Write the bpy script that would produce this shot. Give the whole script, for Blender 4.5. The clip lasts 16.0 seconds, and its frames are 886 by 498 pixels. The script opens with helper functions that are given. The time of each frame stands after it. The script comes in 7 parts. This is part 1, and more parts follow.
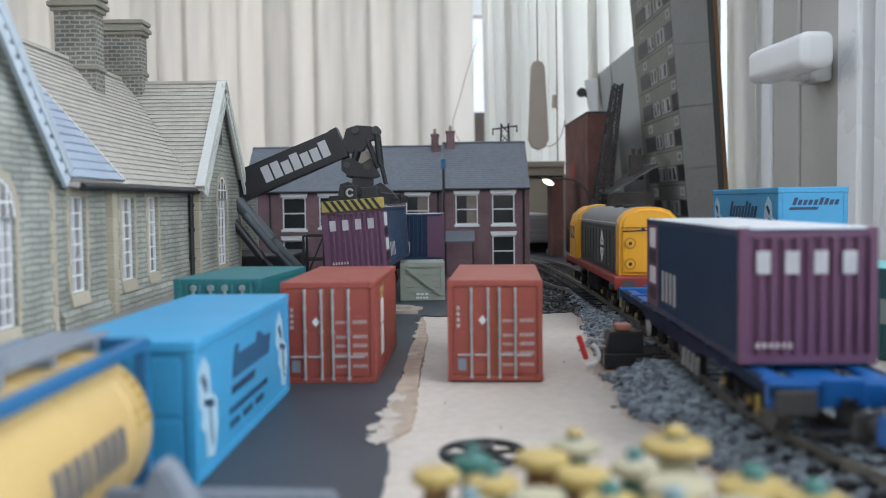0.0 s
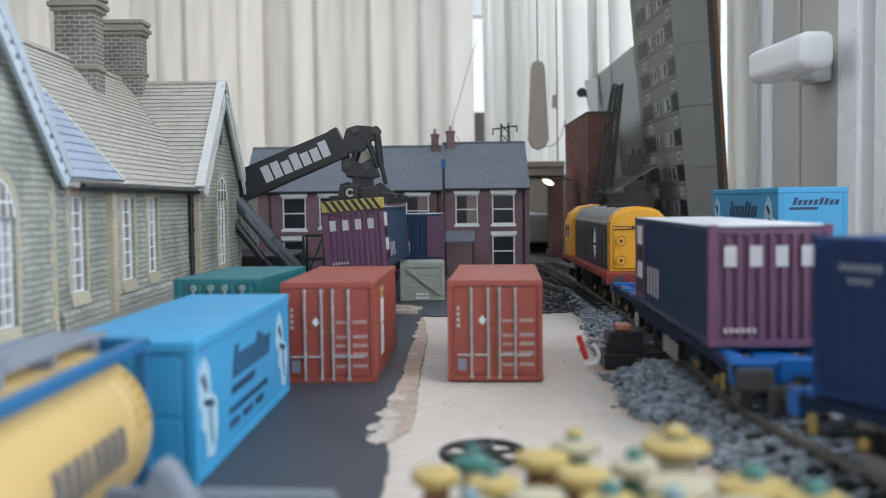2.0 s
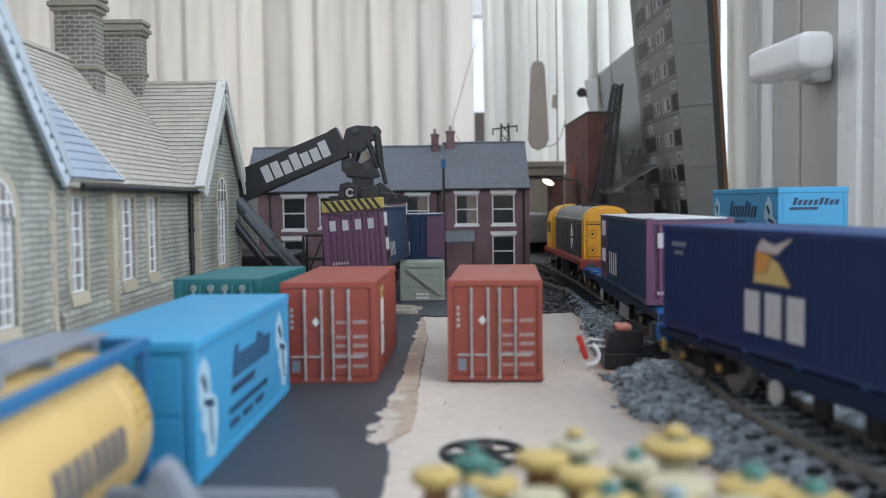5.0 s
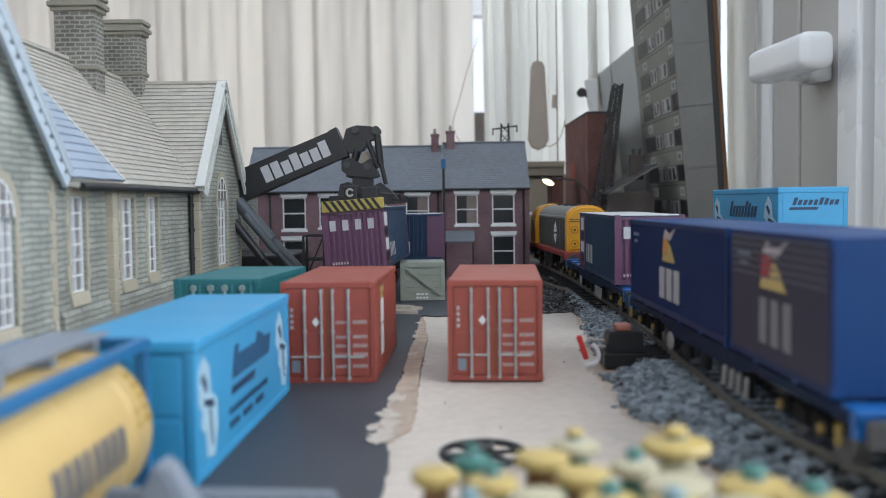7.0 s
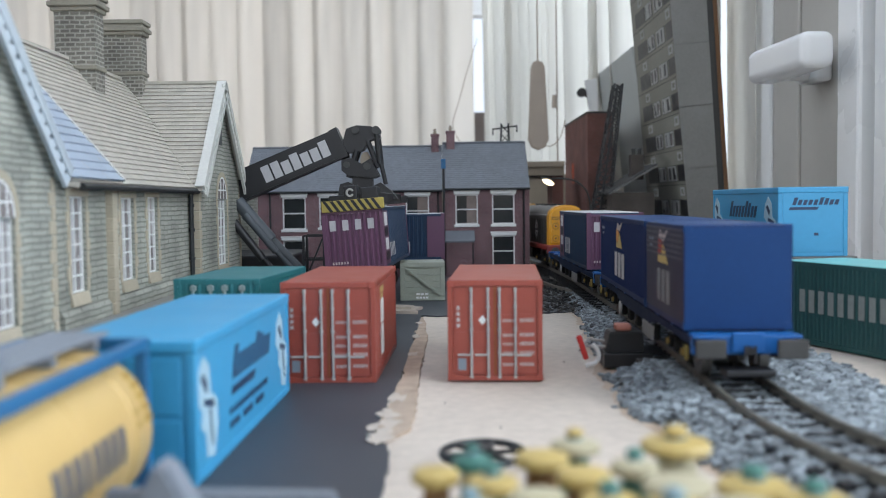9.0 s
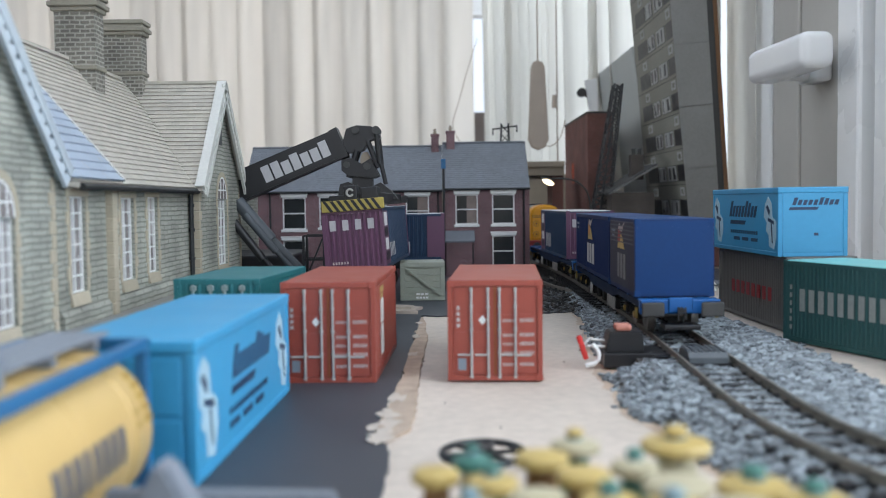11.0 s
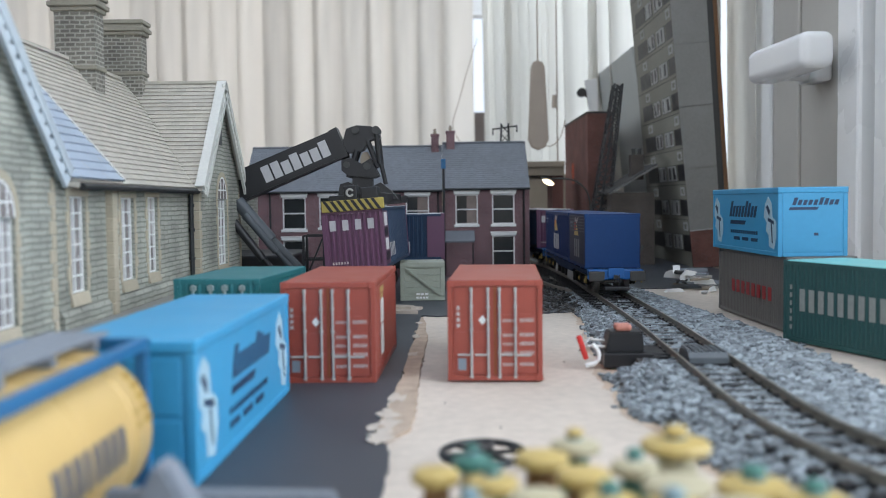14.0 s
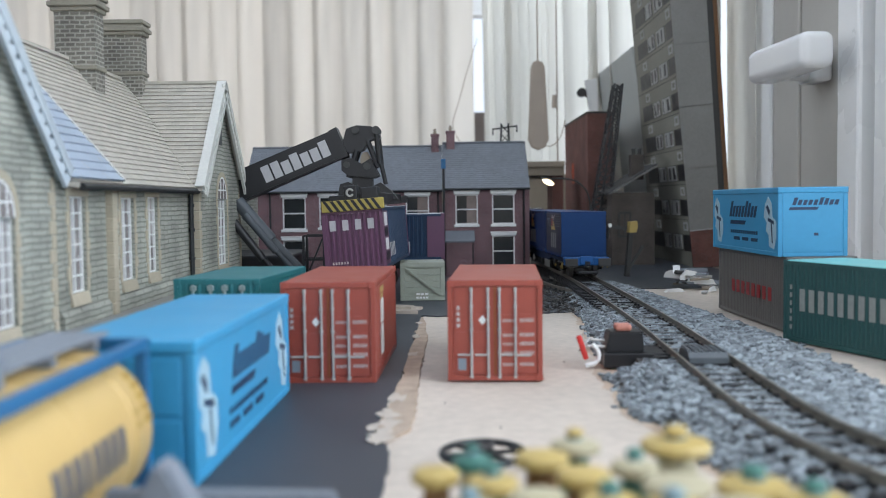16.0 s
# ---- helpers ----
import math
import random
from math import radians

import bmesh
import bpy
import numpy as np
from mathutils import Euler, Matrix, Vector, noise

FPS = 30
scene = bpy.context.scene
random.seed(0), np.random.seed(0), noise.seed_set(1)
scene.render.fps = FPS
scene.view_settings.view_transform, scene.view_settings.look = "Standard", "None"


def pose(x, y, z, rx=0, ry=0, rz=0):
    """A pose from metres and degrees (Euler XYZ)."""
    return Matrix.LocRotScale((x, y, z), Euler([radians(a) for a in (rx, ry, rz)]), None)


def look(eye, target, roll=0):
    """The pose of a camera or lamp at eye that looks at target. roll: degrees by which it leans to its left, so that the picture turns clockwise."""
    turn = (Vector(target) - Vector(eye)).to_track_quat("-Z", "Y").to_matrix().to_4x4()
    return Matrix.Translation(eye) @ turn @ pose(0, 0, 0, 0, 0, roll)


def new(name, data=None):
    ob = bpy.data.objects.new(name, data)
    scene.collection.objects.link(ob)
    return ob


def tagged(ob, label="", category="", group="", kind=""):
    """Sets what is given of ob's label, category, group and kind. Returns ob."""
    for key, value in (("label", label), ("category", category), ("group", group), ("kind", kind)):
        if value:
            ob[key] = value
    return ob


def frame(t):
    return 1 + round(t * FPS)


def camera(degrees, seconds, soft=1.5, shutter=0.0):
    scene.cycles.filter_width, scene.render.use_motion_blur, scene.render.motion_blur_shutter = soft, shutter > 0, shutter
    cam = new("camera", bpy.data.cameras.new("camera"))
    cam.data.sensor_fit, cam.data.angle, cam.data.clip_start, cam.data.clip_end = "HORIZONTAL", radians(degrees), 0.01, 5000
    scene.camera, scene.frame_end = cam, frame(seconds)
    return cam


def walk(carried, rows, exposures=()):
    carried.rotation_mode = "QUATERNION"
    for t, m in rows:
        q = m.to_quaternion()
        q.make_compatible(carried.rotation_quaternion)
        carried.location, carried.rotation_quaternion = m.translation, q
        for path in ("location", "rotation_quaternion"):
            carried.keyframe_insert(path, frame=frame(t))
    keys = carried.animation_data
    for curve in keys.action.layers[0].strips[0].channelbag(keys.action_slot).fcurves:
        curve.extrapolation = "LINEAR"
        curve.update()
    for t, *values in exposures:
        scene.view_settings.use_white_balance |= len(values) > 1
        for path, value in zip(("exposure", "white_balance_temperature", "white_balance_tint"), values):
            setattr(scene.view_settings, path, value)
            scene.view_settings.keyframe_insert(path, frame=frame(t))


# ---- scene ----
# A model railway yard on a board in a garden room, built at its own (1:76) size. Drawing lengths are millimetres.
K = 0.001


def at(x, y, z, rx=0, ry=0, rz=0):
    return pose(x * K, y * K, z * K, rx, ry, rz)


# camera: stands still on the board
cam = camera(50.8, 16.0, soft=1.0)
EYE = look((0, 0, 60.75 * K), (0, 1000 * K, (60.75 - 50.0) * K), roll=-0.7)
walk(cam, [(0.0, EYE), (16.0, EYE)], exposures=[(0.0, 0.19, 6250, 10), (16.0, 0.19, 6250, 10)])
cam.data.dof.use_dof = True
cam.data.dof.focus_distance = 0.52
cam.data.dof.aperture_fstop = 16

# world: overcast daylight
world = bpy.data.worlds.new("world")
scene.world = world
world.use_nodes = True
wn = world.node_tree
sky = wn.nodes.new("ShaderNodeTexSky")
sky.sky_type, sky.sun_disc = "NISHITA", False
sky.air_density, sky.dust_density, sky.ozone_density = 1.0, 2.0, 1.0
sky.sun_elevation, sky.sun_rotation = radians(62), radians(100)
wn.links.new(sky.outputs[0], wn.nodes["Background"].inputs[0])
wn.nodes["Background"].inputs[1].default_value = 0.11


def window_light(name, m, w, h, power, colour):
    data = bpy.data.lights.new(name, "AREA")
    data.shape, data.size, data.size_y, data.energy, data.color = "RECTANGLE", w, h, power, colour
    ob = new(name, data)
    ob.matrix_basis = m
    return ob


DAY = (0.86, 0.94, 1.0)
# daylight through the glazed roof, the side windows near and far, the far window; rear lamp and west fill added
window_light("roof_daylight", look((0.1, 0.8, 1.6), (0.1, 0.8, 0)), 1.9, 1.7, 12.0, DAY)
window_light("side_window_daylight", look((0.385, 0.14, 0.37), (-0.6, 0.27, 0.04)), 0.84, 0.66, 6.3, DAY)
window_light("side_window_daylight", look((0.43, 1.52, 0.75), (-0.4, 1.46, 0.4)), 2.1, 1.3, 20, DAY)
window_light("far_window_daylight", look((-0.72, 3.15, 0.65), (-0.72, 0, 0.5)), 1.64, 1.5, 14, (0.96, 0.97, 1.0))
# rear lamp: added for warm light from the unseen room behind
window_light("rear_door_daylight", look((-0.3, -1.8, 0.75), (0, 1, 0.0)), 1.6, 1.3, 9.2, (1.0, 0.97, 0.93))
# added fill from the left, brightens surfaces that face west
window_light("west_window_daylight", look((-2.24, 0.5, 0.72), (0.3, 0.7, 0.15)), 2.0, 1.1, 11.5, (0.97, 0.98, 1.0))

# ---- materials ----
MATS = {}


def mat(name, rgb, rough=0.5, var=0.12, scale=60.0, fine=900.0, bump=0.06, metal=0.0, spec=0.5, per=0.0, alt=None, islands=0.0, strength=0.0):
    """Paint, plastic, card: a base colour that varies at two scales, with fine relief."""
    if name in MATS:
        return MATS[name]
    m = MATS[name] = bpy.data.materials.new(name)
    m.use_nodes = True
    t = m.node_tree
    n, l = t.nodes, t.links
    b = n["Principled BSDF"]
    co = n.new("ShaderNodeTexCoord")
    big, small = n.new("ShaderNodeTexNoise"), n.new("ShaderNodeTexNoise")
    big.inputs["Scale"].default_value, small.inputs["Scale"].default_value = scale, fine
    big.inputs["Detail"].default_value, small.inputs["Detail"].default_value = 5, 3
    for x in (big, small):
        l.new(co.outputs["Object"], x.inputs["Vector"])
    mix = n.new("ShaderNodeMix")
    mix.data_type = "RGBA"
    dark = tuple(c * (1 - 2.2 * var) for c in rgb) if alt is None else alt
    mix.inputs["A"].default_value, mix.inputs["B"].default_value = (*[max(c, 0.0) for c in dark], 1), (*[min(c * (1 + var * 0.9), 0.95) for c in rgb], 1)
    add = n.new("ShaderNodeMath")
    add.operation = "MULTIPLY_ADD"
    add.inputs[1].default_value = 0.45
    l.new(small.outputs[0], add.inputs[0])
    sub = n.new("ShaderNodeMath")
    sub.operation = "MULTIPLY"
    sub.inputs[1].default_value = 0.75
    l.new(big.outputs[0], sub.inputs[0])
    l.new(sub.outputs[0], add.inputs[2])
    fac = add.outputs[0]
    if per or islands:
        src = n.new("ShaderNodeObjectInfo").outputs["Random"] if per else n.new("ShaderNodeNewGeometry").outputs["Random Per Island"]
        pa = n.new("ShaderNodeMath")
        pa.operation = "MULTIPLY_ADD"
        pa.inputs[1].default_value = per or islands
        l.new(src, pa.inputs[0])
        l.new(fac, pa.inputs[2])
        pb = n.new("ShaderNodeMath")
        pb.operation = "SUBTRACT"
        pb.inputs[1].default_value = (per or islands) / 2
        l.new(pa.outputs[0], pb.inputs[0])
        fac = pb.outputs[0]
    l.new(fac, mix.inputs["Factor"])
    l.new(mix.outputs["Result"], b.inputs["Base Color"])
    rr = n.new("ShaderNodeMapRange")
    rr.inputs["To Min"].default_value, rr.inputs["To Max"].default_value = max(rough - 0.1, 0.03), min(rough + 0.12, 1)
    l.new(big.outputs[0], rr.inputs["Value"])
    l.new(rr.outputs[0], b.inputs["Roughness"])
    b.inputs["Metallic"].default_value = metal
    b.inputs["Specular IOR Level"].default_value = spec
    if bump:
        bp = n.new("ShaderNodeBump")
        bp.inputs["Strength"].default_value, bp.inputs["Distance"].default_value = bump, 0.0006
        l.new(small.outputs[0], bp.inputs["Height"])
        l.new(bp.outputs[0], b.inputs["Normal"])
    if strength:
        b.inputs["Emission Color"].default_value, b.inputs["Emission Strength"].default_value = (*rgb, 1), strength
    return m


def masonry(name, a, b2, joint, w, h, gap, bump=0.5, rough=0.85):
    """Courses on upright walls that face along x or y: brick or dressed stone, w by h millimetres."""
    m = bpy.data.materials.new(name)
    m.use_nodes = True
    t = m.node_tree
    n, l = t.nodes, t.links
    p = n["Principled BSDF"]
    co, sep, com = n.new("ShaderNodeTexCoord"), n.new("ShaderNodeSeparateXYZ"), n.new("ShaderNodeCombineXYZ")
    l.new(co.outputs["Object"], sep.inputs[0])
    s = n.new("ShaderNodeMath")
    l.new(sep.outputs[0], s.inputs[0])
    l.new(sep.outputs[1], s.inputs[1])
    wob = n.new("ShaderNodeTexNoise")
    wob.inputs["Scale"].default_value = 140
    l.new(co.outputs["Object"], wob.inputs["Vector"])
    wz = n.new("ShaderNodeMath")
    wz.operation = "MULTIPLY_ADD"
    wz.inputs[1].default_value = h * K * 0.5
    l.new(wob.outputs[0], wz.inputs[0])
    l.new(sep.outputs[2], wz.inputs[2])
    l.new(s.outputs[0], com.inputs[0])
    l.new(wz.outputs[0], com.inputs[1])
    br = n.new("ShaderNodeTexBrick")
    br.inputs["Scale"].default_value = 1.0
    br.inputs["Brick Width"].default_value, br.inputs["Row Height"].default_value, br.inputs["Mortar Size"].default_value = w * K, h * K, gap * K
    br.inputs["Mortar Smooth"].default_value, br.inputs["Bias"].default_value = 0.4, 0.0
    br.inputs["Color1"].default_value, br.inputs["Color2"].default_value, br.inputs["Mortar"].default_value = (*a, 1), (*b2, 1), (*joint, 1)
    l.new(com.outputs[0], br.inputs["Vector"])
    nz, nz2 = n.new("ShaderNodeTexNoise"), n.new("ShaderNodeTexNoise")
    nz.inputs["Scale"].default_value, nz2.inputs["Scale"].default_value = 40, 700
    for x in (nz, nz2):
        x.inputs["Detail"].default_value = 5
        l.new(co.outputs["Object"], x.inputs["Vector"])
    mr = n.new("ShaderNodeMapRange")
    mr.inputs["From Min"].default_value, mr.inputs["From Max"].default_value = 0.25, 0.75
    mr.inputs["To Min"].default_value, mr.inputs["To Max"].default_value = 0.62, 1.25
    l.new(nz.outputs[0], mr.inputs["Value"])
    mx = n.new("ShaderNodeMix")
    mx.data_type, mx.blend_type = "RGBA", "MULTIPLY"
    mx.inputs["Factor"].default_value = 1.0
    l.new(br.outputs["Color"], mx.inputs["A"])
    l.new(mr.outputs[0], mx.inputs["B"])
    l.new(mx.outputs["Result"], p.inputs["Base Color"])
    p.inputs["Roughness"].default_value = rough
    h1 = n.new("ShaderNodeMath")
    h1.operation = "MULTIPLY_ADD"
    h1.inputs[1].default_value = -1.0
    l.new(br.outputs["Fac"], h1.inputs[0])
    h2 = n.new("ShaderNodeMath")
    h2.operation = "MULTIPLY"
    h2.inputs[1].default_value = 0.6
    l.new(nz2.outputs[0], h2.inputs[0])
    l.new(h2.outputs[0], h1.inputs[2])
    bp = n.new("ShaderNodeBump")
    bp.inputs["Strength"].default_value, bp.inputs["Distance"].default_value = bump, 0.0008
    l.new(h1.outputs[0], bp.inputs["Height"])
    l.new(bp.outputs[0], p.inputs["Normal"])
    return m


def cloth(name, rgb, through_amount):
    """Blind fabric: lets daylight through."""
    m = bpy.data.materials.new(name)
    m.use_nodes = True
    t = m.node_tree
    n, l = t.nodes, t.links
    d, tr, mx = n.new("ShaderNodeBsdfDiffuse"), n.new("ShaderNodeBsdfTranslucent"), n.new("ShaderNodeMixShader")
    co, nz, mp = n.new("ShaderNodeTexCoord"), n.new("ShaderNodeTexNoise"), n.new("ShaderNodeMapping")
    mp.inputs["Scale"].default_value = (25, 25, 1.5)
    l.new(co.outputs["Object"], mp.inputs[0])
    l.new(mp.outputs[0], nz.inputs["Vector"])
    nz.inputs["Scale"].default_value = 1.5
    oi = n.new("ShaderNodeObjectInfo")
    ad = n.new("ShaderNodeMath")
    ad.operation = "MULTIPLY_ADD"
    ad.inputs[1].default_value = 0.6
    l.new(oi.outputs["Random"], ad.inputs[0])
    l.new(nz.outputs[0], ad.inputs[2])
    cr = n.new("ShaderNodeMix")
    cr.data_type = "RGBA"
    cr.inputs["A"].default_value, cr.inputs["B"].default_value = (*[c * 0.72 for c in rgb], 1), (*rgb, 1)
    l.new(ad.outputs[0], cr.inputs["Factor"])
    l.new(cr.outputs["Result"], d.inputs[0])
    l.new(cr.outputs["Result"], tr.inputs[0])
    mx.inputs[0].default_value = through_amount
    l.new(d.outputs[0], mx.inputs[1])
    l.new(tr.outputs[0], mx.inputs[2])
    l.new(mx.outputs[0], n["Material Output"].inputs[0])
    return m


RED = mat("oxide_red_plastic", (0.33, 0.068, 0.045), 0.42, 0.10, 50, 700, 0.05)
RUST = mat("rust_orange", (0.30, 0.085, 0.028), 0.7, 0.3, 180, 1200, 0.2)
STEEL = mat("silver_paint", (0.44, 0.43, 0.41), 0.38, 0.12, 200, 1500, 0.1, metal=0.25)
WHITE = mat("white_print", (0.78, 0.78, 0.76), 0.5, 0.10, 300, 2000, 0.02)
LETTERWHITE = mat("pale_grey_print", (0.46, 0.45, 0.46), 0.5, 0.12, 300, 2000, 0.02)
DARKSILL = mat("dark_navy_sill", (0.009, 0.018, 0.045), 0.65, 0.25, 120, 900, 0.1, spec=0.15)
SHADEYELLOW = mat("shaded_yellow", (0.42, 0.20, 0.006), 0.4, 0.1, 60, 700, 0.04)
FADED = mat("faded_white_print", (0.50, 0.43, 0.41), 0.5, 0.2, 500, 3000, 0.02)
YPRINT = mat("yellow_print", (0.55, 0.40, 0.14), 0.5, 0.2, 500, 3000, 0.02)
SKYBLUE = mat("sky_blue_plastic", (0.05, 0.32, 0.57), 0.40, 0.07, 40, 500, 0.04)
INK = mat("dark_blue_print", (0.012, 0.04, 0.10), 0.45, 0.15, 300, 2000, 0.02)
BLACKPRINT = mat("black_print", (0.012, 0.012, 0.015), 0.5, 0.15, 300, 2000, 0.02)
PURPLE = mat("purple_plastic", (0.125, 0.052, 0.100), 0.45, 0.10, 50, 700, 0.05)
NAVY = mat("dark_navy_plastic", (0.018, 0.042, 0.088), 0.45, 0.12, 50, 700, 0.05, spec=0.3)
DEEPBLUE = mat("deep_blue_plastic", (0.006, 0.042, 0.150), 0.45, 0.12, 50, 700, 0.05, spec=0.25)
# darker copy of the deep blue: side shade put into the colour
SIDEBLUE = mat("shaded_blue_plastic", (0.009, 0.024, 0.090), 0.48, 0.15, 50, 700, 0.05, spec=0.25)
WAGONBLUE = mat("wagon_blue_plastic", (0.005, 0.095, 0.32), 0.38, 0.1, 60, 700, 0.04)
# roof colour with whitish light from above put in
GREYTOP = mat("skylit_roof_plastic", (0.62, 0.63, 0.64), 0.4, 0.06, 40, 700, 0.04)
GREEN = mat("bottle_green_plastic", (0.030, 0.105, 0.105), 0.5, 0.10, 50, 700, 0.05)
# lit copy of the bottle green: top light put into the colour
GREENTOP = mat("skylit_green_plastic", (0.22, 0.58, 0.58), 0.45, 0.06, 50, 700, 0.05)
TEAL = mat("teal_plastic", (0.025, 0.17, 0.185), 0.45, 0.10, 50, 700, 0.05)
GREYBOX = mat("warm_grey_plastic", (0.16, 0.15, 0.14), 0.5, 0.10, 50, 700, 0.05)
REDPRINT = mat("red_print", (0.35, 0.03, 0.03), 0.5, 0.12, 300, 2000, 0.02)
ORANGEPRINT = mat("orange_print", (0.60, 0.26, 0.05), 0.5, 0.12, 300, 2000, 0.02)
BLACK = mat("black_plastic", (0.012, 0.012, 0.014), 0.42, 0.2, 80, 900, 0.08)
DIRTY = mat("grimy_black", (0.017, 0.016, 0.015), 0.75, 0.3, 150, 1500, 0.3, spec=0.2)
BRASS = mat("brass_bearing", (0.45, 0.30, 0.09), 0.4, 0.15, 300, 2000, 0.05, metal=0.7)
WHEELSTEEL = mat("wheel_steel", (0.23, 0.22, 0.205), 0.35, 0.2, 300, 2000, 0.1, metal=0.6)
RAILSTEEL = mat("rail_steel", (0.24, 0.22, 0.185), 0.42, 0.3, 200, 1800, 0.15, metal=0.3)
YELLOW = mat("tank_yellow", (0.58, 0.40, 0.155), 0.36, 0.05, 40, 600, 0.03)
LOCOYELLOW = mat("loco_yellow", (0.72, 0.34, 0.014), 0.35, 0.06, 60, 700, 0.04)
LOCOGREEN = mat("loco_dark_grey", (0.045, 0.047, 0.042), 0.5, 0.2, 60, 700, 0.08)
LOCORED = mat("loco_red", (0.23, 0.024, 0.018), 0.45, 0.15, 60, 700, 0.06)
ROOFGREY = mat("loco_roof_grey", (0.20, 0.20, 0.19), 0.55, 0.2, 100, 900, 0.08)
FRAMEBLUE = mat("frame_blue", (0.012, 0.125, 0.29), 0.4, 0.08, 60, 700, 0.04)
GREYPLASTIC = mat("grey_plastic", (0.21, 0.235, 0.27), 0.45, 0.1, 60, 700, 0.05)
WOOD = mat("bare_plywood", (0.60, 0.52, 0.44), 0.62, 0.24, 13, 260, 0.12)
TORN = mat("torn_card", (0.46, 0.355, 0.27), 0.9, 0.3, 180, 1200, 0.5)
TARMAC = mat("painted_tarmac", (0.044, 0.051, 0.062), 0.46, 0.42, 12, 1500, 0.28)
DARKGROUND = mat("dark_scatter", (0.055, 0.052, 0.048), 0.9, 0.35, 60, 900, 0.6)
STONEBITS = mat("grey_ballast", (0.27, 0.305, 0.325), 0.75, 0.25, 300, 1800, 0.35, islands=0.9, alt=(0.065, 0.072, 0.082))
DARKSTONES = mat("shaded_ballast_stone", (0.075, 0.07, 0.065), 0.85, 0.25, 300, 1800, 0.35, islands=0.9, alt=(0.015, 0.015, 0.015))
STONE = masonry("coursed_stone", (0.44, 0.44, 0.375), (0.36, 0.365, 0.315), (0.235, 0.24, 0.205), 11.0, 2.1, 0.34, 0.85)
QUOIN = mat("cream_dressed_stone", (0.48, 0.42, 0.315), 0.8, 0.16, 90, 900, 0.25, per=0.25)
CHIMSTONE = masonry("chimney_stone", (0.22, 0.205, 0.17), (0.14, 0.13, 0.11), (0.36, 0.345, 0.30), 4.6, 2.0, 0.42, 0.8)
SLATE = mat("pale_stone_slate", (0.46, 0.43, 0.37), 0.75, 0.13, 90, 900, 0.25, islands=0.35)
BARGE = mat("white_bargeboard", (0.62, 0.62, 0.58), 0.6, 0.12, 90, 900, 0.1)
BLUEBARGE = mat("hazed_white_paint", (0.52, 0.58, 0.62), 0.55, 0.1, 90, 900, 0.1)
SASH = mat("white_sash", (0.80, 0.80, 0.79), 0.5, 0.05, 90, 900, 0.04)
PANE = mat("dark_pane", (0.03, 0.033, 0.035), 0.08, 0.2, 90, 900, 0.02)
CURTAIN = mat("brown_curtain", (0.22, 0.17, 0.15), 0.6, 0.3, 200, 900, 0.1)
BRICK = masonry("plum_brick", (0.20, 0.098, 0.108), (0.14, 0.074, 0.086), (0.26, 0.20, 0.205), 3.0, 1.05, 0.16, 0.4)
REDBRICK = masonry("red_brick", (0.19, 0.072, 0.055), (0.145, 0.056, 0.045), (0.17, 0.11, 0.095), 3.0, 1.05, 0.14, 0.4)
HOUSESLATE = mat("blue_grey_slate", (0.165, 0.18, 0.205), 0.6, 0.16, 60, 900, 0.15, islands=0.25)
LEAD = mat("dark_gutter", (0.018, 0.019, 0.021), 0.45, 0.2, 100, 900, 0.08)
CRATEWOOD = mat("sage_crate", (0.36, 0.38, 0.31), 0.65, 0.14, 90, 900, 0.2, per=0.2)
CONCRETE = mat("concrete_card", (0.26, 0.255, 0.23), 0.75, 0.14, 25, 400, 0.12, per=0.15)
PALECARD = mat("pale_grey_card", (0.48, 0.50, 0.48), 0.75, 0.1, 15, 400, 0.1)
CARDEDGE = mat("brown_card_edge", (0.20, 0.105, 0.05), 0.8, 0.2, 90, 900, 0.2)
TAN = mat("tan_girder", (0.30, 0.25, 0.19), 0.7, 0.15, 60, 700, 0.1)
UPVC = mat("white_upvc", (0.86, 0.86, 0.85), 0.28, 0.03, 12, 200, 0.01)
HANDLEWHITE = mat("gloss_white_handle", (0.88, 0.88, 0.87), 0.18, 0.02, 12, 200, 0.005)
SHADEFRAME = mat("shade_toned_frame", (0.50, 0.48, 0.44), 0.4, 0.05, 12, 200, 0.01)
PLASTER = mat("cream_plaster", (0.72, 0.69, 0.63), 0.8, 0.05, 6, 200, 0.05)
FLOORWOOD = mat("brown_floor", (0.26, 0.17, 0.10), 0.5, 0.2, 8, 120, 0.05)
BLIND = cloth("blind_fabric", (0.81, 0.775, 0.72), 0.55)
BLIND2 = cloth("blind_fabric_side", (0.85, 0.83, 0.78), 0.45)
LAMPGLOW = mat("lamp_glow", (1.0, 0.78, 0.50), 0.4, 0.0, 90, 900, 0, strength=3.0)
OVERCAST = mat("overcast_sky", (0.86, 0.92, 1.0), 0.9, 0.05, 0.4, 4, 0, strength=0.85)
EMBER = mat("orange_glow", (1.0, 0.32, 0.12), 0.4, 0.0, 90, 900, 0, strength=1.3)
CREAMPLASTIC = mat("beige_weight", (0.42, 0.345, 0.275), 0.4, 0.06, 60, 700, 0.03)
PINK = mat("pink_rubber", (0.55, 0.22, 0.16), 0.5, 0.15, 90, 900, 0.1)
SIGNALRED = mat("red_lever", (0.55, 0.03, 0.025), 0.4, 0.12, 90, 900, 0.05)
CAPYELLOW = mat("cap_yellow", (0.47, 0.345, 0.11), 0.45, 0.1, 90, 700, 0.05)
CAPCREAM = mat("cap_cream", (0.43, 0.385, 0.25), 0.5, 0.1, 90, 700, 0.05)
CAPGREEN = mat("cap_green", (0.045, 0.16, 0.13), 0.4, 0.1, 90, 700, 0.05)
CAPBLUE = mat("cap_blue", (0.18, 0.27, 0.30), 0.4, 0.1, 90, 700, 0.05)
